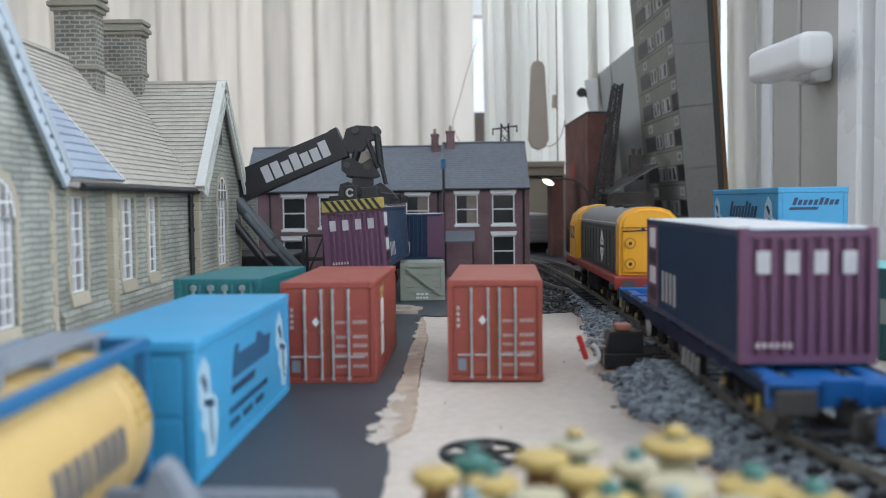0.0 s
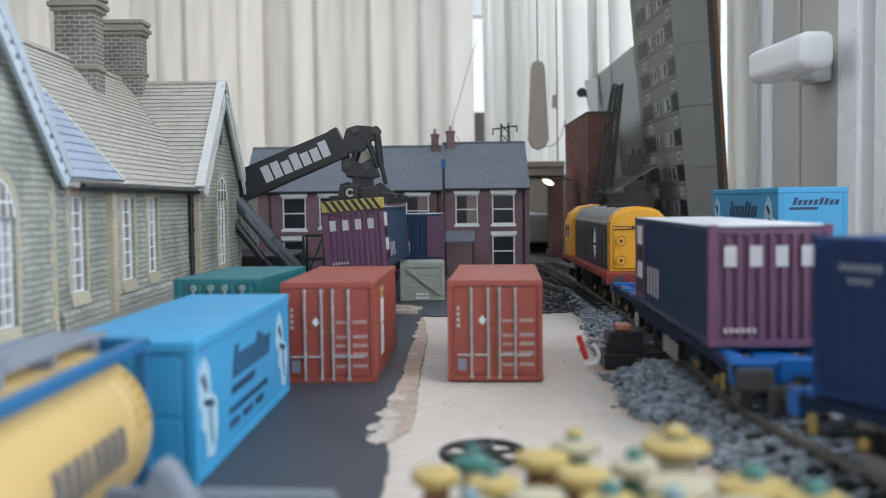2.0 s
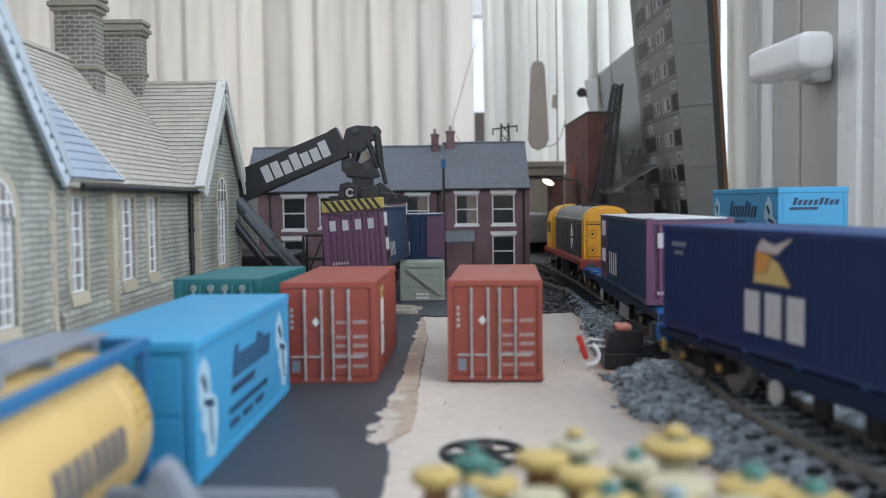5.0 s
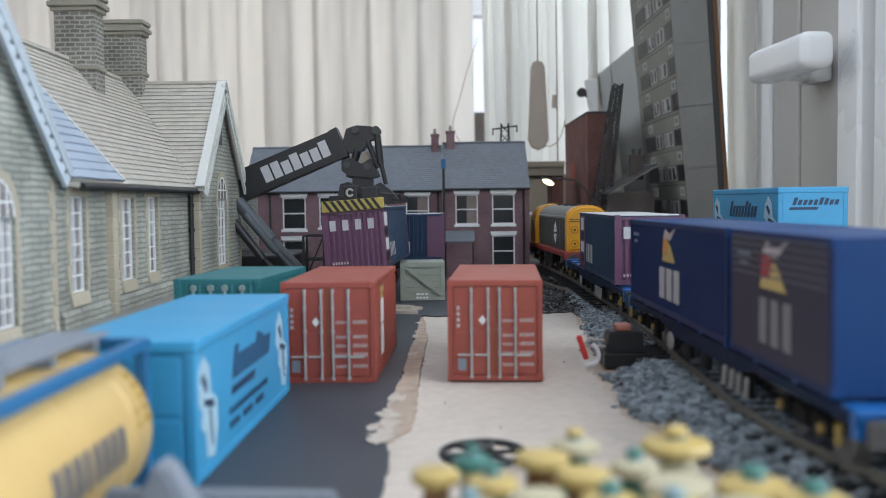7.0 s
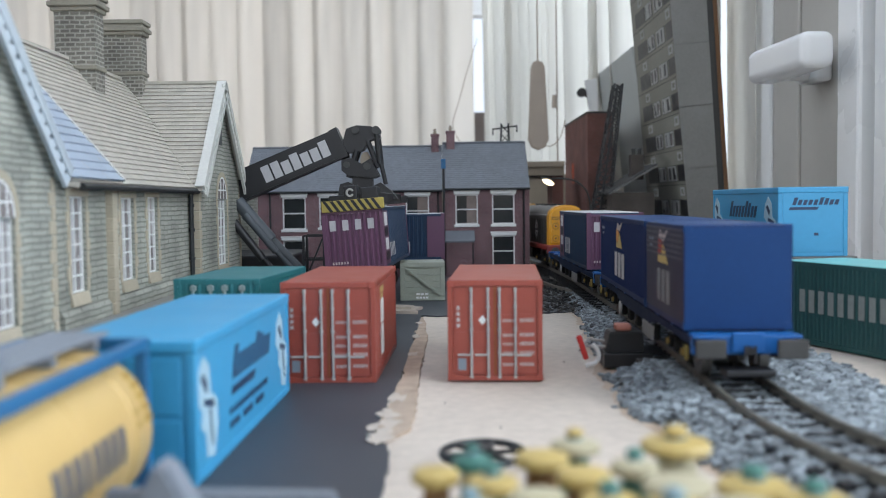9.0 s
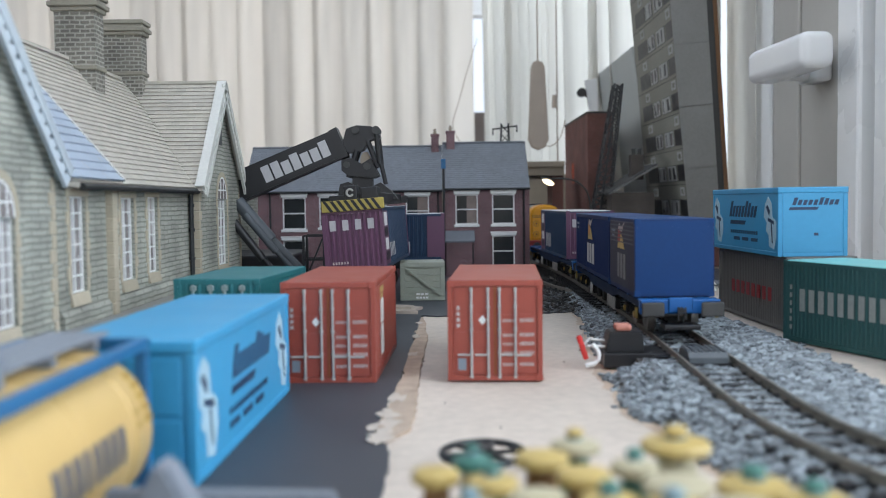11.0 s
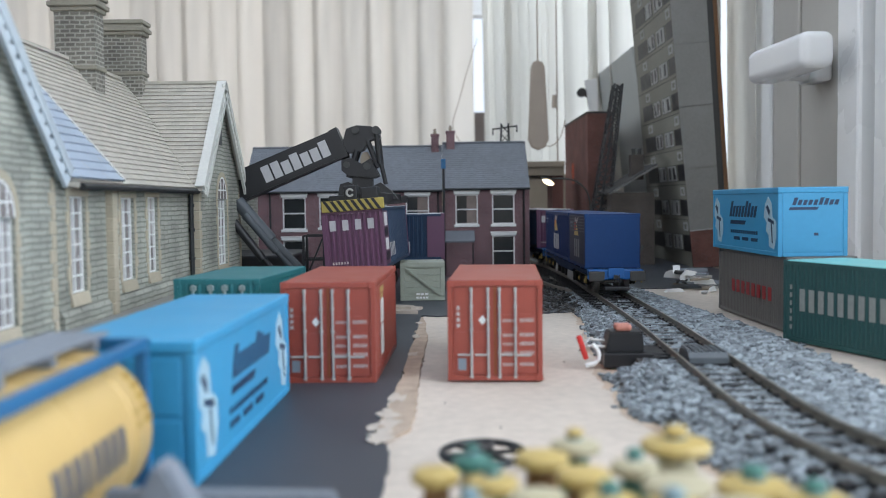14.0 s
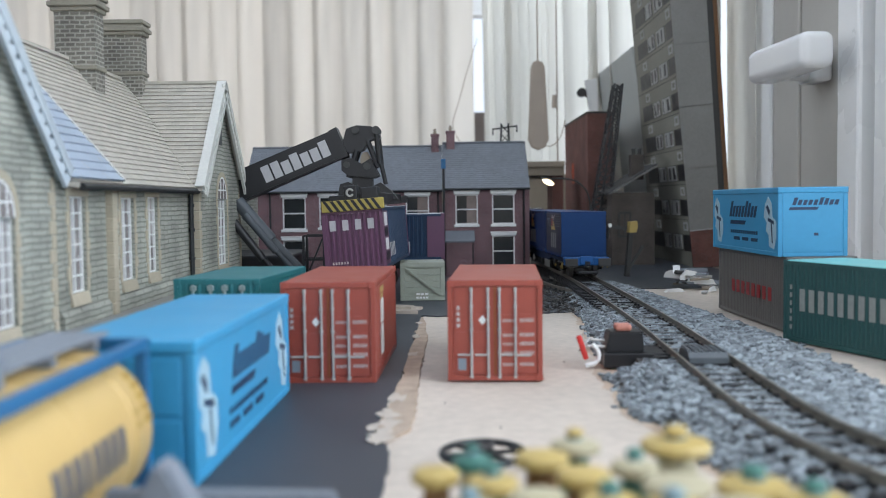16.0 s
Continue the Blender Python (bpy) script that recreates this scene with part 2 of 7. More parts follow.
CAPBROWN = mat("cap_brown", (0.20, 0.10, 0.03), 0.6, 0.2, 90, 700, 0.1)


# ---- shapes ----
def B():
    return bmesh.new()


def box(bm, x0, x1, y0, y1, z0, z1, m=None):
    r = bmesh.ops.create_cube(bm, size=1.0)["verts"]
    mm = Matrix.Translation(((x0 + x1) / 2, (y0 + y1) / 2, (z0 + z1) / 2)) @ Matrix.Diagonal((abs(x1 - x0), abs(y1 - y0), abs(z1 - z0), 1))
    bmesh.ops.transform(bm, matrix=(m @ mm) if m else mm, verts=r)
    return bm


def rbox(bm, x0, x1, y0, y1, z0, z1, r=0.4, seg=2):
    """A box with rounded edges."""
    t = B()
    box(t, x0, x1, y0, y1, z0, z1)
    bmesh.ops.bevel(t, geom=t.edges[:], offset=r, segments=seg, affect="EDGES", profile=0.5)
    me = bpy.data.meshes.new("tmp")
    t.to_mesh(me)
    t.free()
    bm.from_mesh(me)
    bpy.data.meshes.remove(me)
    return bm


def rod(bm, a, b, r, n=10, r2=None):
    a, b = Vector(a), Vector(b)
    d = b - a
    m = Matrix.Translation((a + b) / 2) @ d.to_track_quat("Z", "Y").to_matrix().to_4x4()
    bmesh.ops.create_cone(bm, cap_ends=True, segments=n, radius1=r, radius2=r if r2 is None else r2, depth=d.length, matrix=m)
    return bm


def beam(bm, a, b, w, h):
    """A square bar from a to b."""
    a, b = Vector(a), Vector(b)
    d = b - a
    m = Matrix.Translation((a + b) / 2) @ d.to_track_quat("Y", "Z").to_matrix().to_4x4()
    box(bm, -w / 2, w / 2, -d.length / 2, d.length / 2, -h / 2, h / 2, m)
    return bm


def prism(bm, pts, axis, lo, hi):
    """Extrude a polygon given in two axes along the third. axis x: pts are (y, z); y: (x, z); z: (x, y)."""
    def p(u, v, w):
        return {"x": (w, u, v), "y": (u, w, v), "z": (u, v, w)}[axis]
    a, b = [bm.verts.new(p(u, v, lo)) for u, v in pts], [bm.verts.new(p(u, v, hi)) for u, v in pts]
    n = len(pts)
    bm.faces.new(a)
    bm.faces.new(b[::-1])
    for i in range(n):
        bm.faces.new((a[i], b[i], b[(i + 1) % n], a[(i + 1) % n]))
    bmesh.ops.recalc_face_normals(bm, faces=bm.faces[:])
    return bm


def mesh_of(bm, material, smooth=False):
    me = bpy.data.meshes.new("mesh")
    bmesh.ops.scale(bm, vec=(K, K, K), verts=bm.verts[:])
    bm.to_mesh(me)
    bm.free()
    me.materials.append(material)
    if smooth:
        for p in me.polygons:
            p.use_smooth = True
        me.set_sharp_from_angle(angle=radians(40))
    return me


def part(name, bm, material, parent=None, label="", m=None, smooth=False):
    ob = new(name, mesh_of(bm, material, smooth))
    if m is not None:
        ob.matrix_basis = m
    if parent is not None:
        ob.parent = parent
    return tagged(ob, label)


def piece(name, mesh, parent, m):
    ob = new(name, mesh)
    ob.parent = parent
    ob.matrix_basis = m
    return ob


def thing(name, label, category, m=None, group="", kind=""):
    ob = new(name)
    ob.empty_display_size = 0.01
    if m is not None:
        ob.matrix_basis = m
    return tagged(ob, label, category, group, kind)


def holed(bm, axis, lo, hi, u0, u1, z0, z1, holes):
    """A wall slab between lo and hi on its axis, with rectangular openings (u0, u1, z0, z1), in one piece."""
    us = sorted({u0, u1, *[h[0] for h in holes], *[h[1] for h in holes]})
    zs = sorted({z0, z1, *[h[2] for h in holes], *[h[3] for h in holes]})
    verts = {}

    def v(i, j, w):
        if (i, j, w) not in verts:
            verts[i, j, w] = bm.verts.new((w, us[i], zs[j]) if axis == "x" else (us[i], w, zs[j]))
        return verts[i, j, w]

    def solid(i, j):
        if not (0 <= i < len(us) - 1 and 0 <= j < len(zs) - 1):
            return False
        cu, cz = (us[i] + us[i + 1]) / 2, (zs[j] + zs[j + 1]) / 2
        return not any(h[0] < cu < h[1] and h[2] < cz < h[3] for h in holes)

    for i in range(len(us) - 1):
        for j in range(len(zs) - 1):
            if not solid(i, j):
                continue
            for w in (lo, hi):
                bm.faces.new((v(i, j, w), v(i + 1, j, w), v(i + 1, j + 1, w), v(i, j + 1, w)))
            for di, dj, p, q in ((-1, 0, (i, j), (i, j + 1)), (1, 0, (i + 1, j), (i + 1, j + 1)), (0, -1, (i, j), (i + 1, j)), (0, 1, (i, j + 1), (i + 1, j + 1))):
                if not solid(i + di, j + dj):
                    bm.faces.new((v(*p, lo), v(*q, lo), v(*q, hi), v(*p, hi)))
    bmesh.ops.recalc_face_normals(bm, faces=bm.faces[:])
    return bm


def ribbed(bm, axis, base, out, u0, u1, z0, z1, pitch, depth):
    """An upright corrugated sheet: trapezoid ribs across u. out: +1 or -1, the way it faces."""
    n = max(int(round((u1 - u0) / pitch)), 1)
    p = (u1 - u0) / n
    prof = []
    for i in range(n):
        s = u0 + i * p
        prof += [(s, 0), (s + p * 0.30, 0), (s + p * 0.45, -depth), (s + p * 0.85, -depth)]
    prof.append((u1, 0))
    last = None
    for u, d in prof:
        w = base + out * d
        v = [bm.verts.new((w, u, z) if axis == "x" else (u, w, z)) for z in (z0, z1)]
        if last:
            bm.faces.new((last[0], v[0], v[1], last[1]))
        last = v
    return bm


# ---- the train's way: centre line of the running track ----
WAY = [(285, -76), (250.7, -55), (186.4, 0), (147.4, 50), (120.2, 100), (105.6, 140), (92.0, 184), (88.2, 202), (85.8, 222), (85.6, 252), (88.1, 298), (90.5, 345), (93.3, 400),
       (95.1, 460), (96.7, 545), (97.5, 620), (96.9, 700), (93.2, 780), (85.6, 860), (72, 940), (48, 1020), (10, 1100), (-45, 1170), (-115, 1225), (-200, 1255), (-290, 1265), (-400, 1260), (-520, 1255)]


def spline(points, steps=24):
    p = [Vector(q) for q in points]
    p = [p[0] * 2 - p[1]] + p + [p[-1] * 2 - p[-2]]
    out = []
    for i in range(1, len(p) - 2):
        for j in range(steps):
            t = j / steps
            a, b, c, d = p[i - 1], p[i], p[i + 1], p[i + 2]
            out.append(0.5 * (2 * b + (c - a) * t + (2 * a - 5 * b + 4 * c - d) * t * t + (3 * b - a - 3 * c + d) * t ** 3))
    out.append(p[-2])
    return out


LINE = spline(WAY)
ARC = np.concatenate([[0], np.cumsum([(b - a).length for a, b in zip(LINE, LINE[1:])])])
LX, LY = np.array([p.x for p in LINE]), np.array([p.y for p in LINE])
ARC = ARC - np.interp(219, LY[:400], ARC[:400]) + 219


def along(s):
    return Vector((float(np.interp(s, ARC, LX)), float(np.interp(s, ARC, LY))))


RAILTOP = 7.5

# ---- the room ----
def wall_x(y):
    return 290 - 0.06 * (y - 600)


def room():
    bm = B()
    box(bm, -2300, 1100, -1900, 3300, -790, -750)
    tagged(part("floor", bm, FLOORWOOD), "brown wooden floor of the garden room", "floor", kind="structure")
    # unseen wall; its opening is added for the west fill lamp
    bm = B()
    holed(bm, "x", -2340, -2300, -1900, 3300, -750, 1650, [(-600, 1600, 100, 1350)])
    tagged(part("wall_west", bm, PLASTER), "unseen cream plaster wall with an opening added for the west fill", "wall", kind="structure")
    # unseen wall; the opening is added for the rear lamp
    bm = B()
    holed(bm, "y", -1940, -1900, -2340, 1100, -750, 1650, [(-1200, 700, -100, 1450)])
    tagged(part("wall_south", bm, PLASTER), "unseen cream wall with a wide opening added for the rear lamp", "wall", kind="structure")
    bm = B()
    holed(bm, "y", 2960, 3010, -2340, 160, -750, 1650, [(-2050, 140, -60, 1560)])
    tagged(part("wall_north", bm, UPVC), "far wall with a wide window", "wall", kind="structure")
    bm = B()
    for a in (-2340, 1190):
        box(bm, a, a + 60, -1940, 3010, 1650, 1690)
    for i in range(8):
        y = -1940 + i * 700
        box(bm, -2280, 1190, y, y + 50, 1650, 1690)
    box(bm, -2280, -800, -1890, 2960, 1690, 1700)
    tagged(part("ceiling", bm, UPVC), "white glazing bars of the garden room roof", "ceiling", kind="structure")
    # side wall: a low wall under a long window, at a slight angle to the yard
    bm = B()
    holed(bm, "x", 0, 70, -2600, 2420, -810, 1590, [(150, 2350, 10, 1500), (-1700, -60, -20, 1400)])
    tagged(part("wall_east", bm, UPVC, m=at(wall_x(600), 600, 60, rz=3.43)), "white window wall beside the yard", "wall", kind="structure")


def side_frame():
    """The white plastic window frame beside the yard, with its handle."""
    f = thing("window_1", "white plastic window frame with a lever handle", "window", at(wall_x(600), 600, 0, rz=3.43), kind="structure")
    bm = B()
    for a, b, d in ((-320, -30, 14), (-30, -10, 20), (-10, 4, 10), (4, 34, 22)):
        rbox(bm, -d, 0, a, b, -60, 900, 2.5)
    part("window_frame", bm, UPVC, f)
    # inner strips: shade on the frame is put into a darker beige
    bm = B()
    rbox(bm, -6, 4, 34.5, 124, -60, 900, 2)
    part("window_frame", bm, SHADEFRAME, f, "inner frame with shade put into its beige")
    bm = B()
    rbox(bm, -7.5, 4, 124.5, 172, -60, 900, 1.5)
    part("window_frame", bm, SHADEFRAME, f, "inner frame with shade put into its beige")
    bm = B()
    rbox(bm, -9.5, 0, 172.5, 214, -60, 900, 2)
    part("window_frame", bm, UPVC, f)
    bm = B()
    for a in (700, 1250, 1740):
        rbox(bm, -12, 40, a, a + 60, -40, 1540, 3)
    part("mullion", bm, UPVC, f)
    bm = B()
    box(bm, -60, 0, 230, 1750, -62, -40)
    part("window_sill", bm, UPVC, f)
    h = B()
    rbox(h, -20, -6.2, 70, 100, 144, 168, 3, 3)
    rod(h, (-10, 85, 154), (-48, 85, 155), 9, 20)
    part("handle_base", h, HANDLEWHITE, f, smooth=True)
    h = B()
    rbox(h, -57, -34, 9, 103, 145, 169, 6.5, 5)
    part("handle", h, HANDLEWHITE, f, "white lever handle", smooth=True)


def blinds():
    """Upright fabric slats at both windows."""
    rnd = random.Random(4)
    bm = B()
    rbox(bm, -2050, 140, 2790, 2830, 1420, 1460, 3)
    rail = tagged(part("blind_rail", bm, UPVC), "white head rail over the far window's slats", "blind rail", kind="structure")
    bm = B()
    rbox(bm, 92, 168, 2880, 2925, 640, 1420, 4)
    rbox(bm, 88, 172, 2876, 2929, 628, 640, 3)
    tagged(part("trim", bm, UPVC), "white boxed window head in the room's corner", "trim", kind="structure")
    far = thing("vertical_blind", "cream fabric vertical blind hanging across the far window", "blind")
    near = thing("vertical_blind", "white fabric vertical blind hanging along the side window", "blind")
    for i in range(27):
        x = 58 - i * 78
        w = 89
        bm = B()
        prof = [(-w / 2 + w * j / 6, 3.5 * math.cos((j - 3) / 3 * 1.5)) for j in range(7)]
        prism(bm, prof + [(u, v + 0.8) for u, v in prof[::-1]], "z", -180, 1419)
        ob = part("slat", bm, BLIND, far, m=at(x + rnd.uniform(-5, 5), 2808 + rnd.uniform(-6, 6), 0, rnd.uniform(-0.3, 0.3), rnd.uniform(-0.25, 0.25), rnd.choice((7, 9, 12, 16, 10))), smooth=True)
    for i in range(19):
        y = 832 + i * 84
        bm = B()
        prof = [(-44 + 88 * j / 6, 3.5 * math.cos((j - 3) / 3 * 1.5)) for j in range(7)]
        prism(bm, prof + [(u, v + 0.8) for u, v in prof[::-1]], "z", -60, 1350)
        lean = 0 if i < 4 else 7.5 if i < 7 else 3.0 if i < 9 else 0.6
        ob = part("slat", bm, BLIND2, near, m=at(wall_x(y) - (9 if i < 4 else 22 if i < 7 else min(45, 22 + 5 * (i - 6))), y, 0, rnd.uniform(-0.4, 0.4), 0 if i < 4 else -lean * (0.25 if i < 7 else 0.5) - rnd.uniform(0, 0.8), 88 if i < 4 else (60 if i < 7 else 48) + rnd.uniform(-6, 6)), smooth=True)
    # cord, chain and weight
    w = thing("cord_weight", "beige plastic weight hanging on a blind cord", "blind weight", at(103, 1000, 162))
    bm = B()
    pts = [(-11, -36), (-7, -44), (0, -47), (7, -44), (11, -36), (7.5, 40), (5, 46), (0, 48), (-5, 46), (-7.5, 40)]
    prism(bm, pts, "y", -4, 4)
    bmesh.ops.bevel(bm, geom=[e for e in bm.edges if abs((e.verts[0].co - e.verts[1].co).y) < 0.01], offset=1.6, segments=3, affect="EDGES")
    part("weight", bm, CREAMPLASTIC, w, smooth=True)
    bm = B()
    rod(bm, (0, 0, 47), (-2, 20, 900), 0.9, 6)
    part("cord", bm, CREAMPLASTIC, w)
    bm = B()
    path = spline([(45, 190), (32, 150), (22, 115), (14, 84), (26, 62), (48, 55)], 8)
    for a, b in zip(path, path[1:]):
        rod(bm, (a.x, 1150, a.y + 70), (b.x, 1150, b.y + 70), 0.55, 5)
    path = spline([(105, 140), (112, 125), (122, 122), (132, 132), (137, 150)], 8)
    for a, b in zip(path, path[1:]):
        rod(bm, (a.x, 1040, a.y), (b.x, 1040, b.y), 0.6, 5)
    part("cord", bm, CREAMPLASTIC, near)
    bm = B()
    rod(bm, (131, 1060, 105), (128, 1060, 900), 0.8, 6)
    rod(bm, (128, 1060, 166), (128.5, 1060, 180), 3.2, 10)
    part("chain", bm, CREAMPLASTIC, near)


def outside():
    """Plain distance beyond the far window."""
    bm = B()
    box(bm, -6000, 6000, 9000, 9050, -900, -200)
    tagged(part("backdrop", bm, TAN), "pale distant garden wall beyond the window", "backdrop", kind="structure")
    bm = B()
    box(bm, -7000, 7000, 12000, 12050, -900, 7000)
    tagged(part("backdrop", bm, OVERCAST), "pale overcast sky beyond the window", "backdrop", kind="structure")
    bm = B()
    box(bm, 215, 345, 7000, 7500, -900, 730)
    box(bm, 205, 355, 6990, 7500, 640, 670)
    tagged(part("distant_house", bm, TORN), "blurred brick house beyond the window", "backdrop", kind="structure")
    bm = B()
    box(bm, -40000, 40000, -40000, 40000, -960, -900)
    tagged(part("ground", bm, DARKGROUND), "garden ground round the room", "ground", kind="structure")


# ---- the board ----
def ragged(base, amp, seed, u0, u1, step, jag=1.0):
    """An uneven edge: (u, offset) pairs."""
    rnd = random.Random(seed)
    out, u = [], u0
    while u < u1:
        n = noise.noise(Vector((u * 0.035, seed, 0))) * amp + noise.noise(Vector((u * 0.13, seed + 5, 0))) * amp * 0.6 * jag + rnd.uniform(-1, 1) * amp * 0.16 * jag
        out.append((u, base(u) + n))
        u += step
    out.append((u1, base(u1)))
    return out


def board():
    bm = B()
    box(bm, -1500, 232, -700, 2700, -45, -0.7)
    box(bm, 232, 285, 300, 620, -45, -0.7)
    box(bm, 232, 306, -700, 300, -45, -0.7)
    box(bm, 232, 256, 620, 1120, -45, -0.7)
    tagged(part("baseboard", bm, WOOD), "bare plywood baseboard of the model railway", "baseboard", kind="structure")
    # legs of the table under the board
    for x, y in ((-1300, -550), (150, -550), (-1300, 2500), (100, 2500)):
        bm = B()
        box(bm, x, x + 60, y, y + 60, -750, -45)
        tagged(part("board_leg", bm, WOOD), "square wooden leg under the baseboard", "table leg", group="board legs", kind="structure")
    # dark painted card over the left and far part, torn along its edge
    edge = ragged(lambda y: float(np.interp(y, [-200, 185, 225, 245, 276, 300, 355, 414, 485], [-17, -13.2, -13.6, -17.4, -16.4, -15.2, -14.4, -12.9, -12])), 1.6, 3, -200, 500, 2.5, 0.8)
    far = ragged(lambda x: 498 + 0.18 * max(x, 0), 5, 8, -12, 86, 2.0)
    right = [(86, 640), (135, 640), (240, 640), (240, 1040), (225, 1200), (215, 2600)]
    pts = [(-1400, -200)] + [(x, y) for y, x in edge] + [(x, y) for x, y in far] + right + [(-1400, 2600)]
    bm = B()
    prism(bm, pts, "z", -0.7, 0.0)
    tagged(part("pavement", bm, TARMAC), "dark grey painted card yard surface with a torn edge", "yard surface", kind="structure")
    # torn paper layer left along the edge
    inner = ragged(lambda y: float(np.interp(y, [236, 246, 262, 290, 340, 400, 440, 492], [-15.5, -10.2, -8.2, -8.6, -8.8, -7.6, -7.8, -11.2])), 1.3, 21, 236, 492, 2.5, 0.7)
    outer = ragged(lambda y: float(np.interp(y, [236, 245, 276, 300, 355, 414, 485], [-16.2, -18.6, -17.2, -15.6, -14.6, -13.2, -12])), 1.5, 22, 236, 492, 2.5, 0.8)
    bm = B()
    prism(bm, [(x, y) for y, x in outer] + [(x, y) for y, x in inner[::-1]], "z", -0.69, 0.28)
    tagged(part("torn_card_strip", bm, TORN), "torn brown card layer along the yard's edge", "torn card", kind="stuff")
    bm = B()
    rnd = random.Random(12)
    for i in range(15):
        y = rnd.uniform(236, 300) if i < 10 else rnd.uniform(300, 480)
        x = -15 - rnd.random() ** 2 * 5 + (4 if y > 300 else 0)
        s = rnd.uniform(1.2, 3.4)
        ring = [(x + s * rnd.uniform(0.4, 1.3) * math.cos(a), y + 2.0 * s * rnd.uniform(0.4, 1.3) * math.sin(a)) for a in [k * 0.4488 for k in range(14)]]
        prism(bm, ring, "z", 0.02, rnd.uniform(0.15, 0.5))
    tagged(part("paper_scraps", bm, PALETORN), "pale torn paper scraps stuck to the yard's edge", "paper scraps", kind="stuff")
    bm = B()
    path = [(-31, 512), (-14, 506), (-16, 520), (-12, 530), (-20, 533), (-28, 527)]
    prism(bm, path, "z", 0.02, 1.6)
    prism(bm, [(-30, 520), (-18, 515), (-17, 525), (-27, 529)], "z", 1.65, 3.0)
    tagged(part("card_scrap", bm, PALETORN), "crumpled pale card scrap lying by the crate", "card scrap")
    # small dark specks on the bare board
    bm = B()
    for i in range(22):
        x, y = rnd.gauss(-9.0, 1.2), rnd.choice((345, 356, 368)) + rnd.uniform(-3, 3)
        if i > 14:
            x, y = rnd.uniform(-5, 70), rnd.uniform(240, 480)
        s = rnd.uniform(0.15, 0.42)
        rod(bm, (x, y, -0.6), (x, y, -0.2), s, 5, s * 0.4)
    tagged(part("dirt_specks", bm, DIRTY), "small brown dirt specks on the bare board", "dirt", kind="stuff")


PALETORN = mat("pale_torn_paper", (0.52, 0.45, 0.38), 0.9, 0.2, 180, 1200, 0.4)


# ---- track ----
def swept(bm, offset, w, z0, z1, s0, s1, step=10.0):
    last = None
    s = s0
    while s <= s1:
        p, d = along(s), (along(s + 2) - along(s - 2)).normalized()
        n = Vector((d.y, -d.x))
        c = p + n * offset
        a, b = c - n * w / 2, c + n * w / 2
        ring = [bm.verts.new((q.x, q.y, z)) for q, z in ((a, z0), (b, z0), (b, z1), (a, z1))]
        if last:
            for i in range(4):
                bm.faces.new((last[i], last[(i + 1) % 4], ring[(i + 1) % 4], ring[i]))
        last = ring
        s += step
    return bm


def track():
    t = thing("track", "dark steel model track on black sleepers in grey ballast", "railway track", kind="structure")
    for side in (-1, 1):
        bm = B()
        swept(bm, side * 8.65, 0.75, RAILTOP - 0.8, RAILTOP, -110, 1500)
        swept(bm, side * 8.65, 0.45, RAILTOP - 2.1, RAILTOP - 0.9, -110, 1500)
        swept(bm, side * 8.65, 1.5, RAILTOP - 2.5, RAILTOP - 2.0, -110, 1500)
        part("rail", bm, RAILSTEEL, t, smooth=False)
    bm = B()
    box(bm, -15, 15, -1.6, 1.6, 0, 1.9)
    for x in (-8.65, 8.65):
        box(bm, x - 1.6, x + 1.6, -1.0, 1.0, 1.9, 2.5)
    me = mesh_of(bm, BLACK)
    for i in range(110):
        s = -100 + i * 8.6
        p, d = along(s), along(s + 2) - along(s - 2)
        piece("sleeper", me, t, at(p.x, p.y, 3.1, rz=math.degrees(math.atan2(-d.x, d.y))))
    # ribbed uncoupler plate between the rails
    u = thing("uncoupler", "dark grey ribbed plastic plate between the rails", "uncoupler")
    p, d = along(319), along(321) - along(317)
    u.matrix_basis = at(p.x, p.y, 5.6, rz=math.degrees(math.atan2(-d.x, d.y)))
    bm = B()
    prism(bm, [(-8.5, 0), (8.5, 0), (8.5, 2.0), (6.5, 3.6), (-6.5, 3.6), (-8.5, 2.0)], "x", -6.6, 6.6)
    part("plate", bm, GREYDARK, u)
    bm = B()
    box(bm, -0.55, 0.55, -6.4, 6.4, 3.6, 4.1)
    me = mesh_of(bm, GREYDARK)
    for i in range(7):
        piece("rib", me, u, at(-5.7 + i * 1.9, 0, 0))


GREYDARK = mat("dark_grey_plastic", (0.085, 0.097, 0.108), 0.5, 0.12, 90, 900, 0.06)


GLUE = mat("brown_glue", (0.50, 0.38, 0.28), 0.55, 0.22, 60, 700, 0.2)


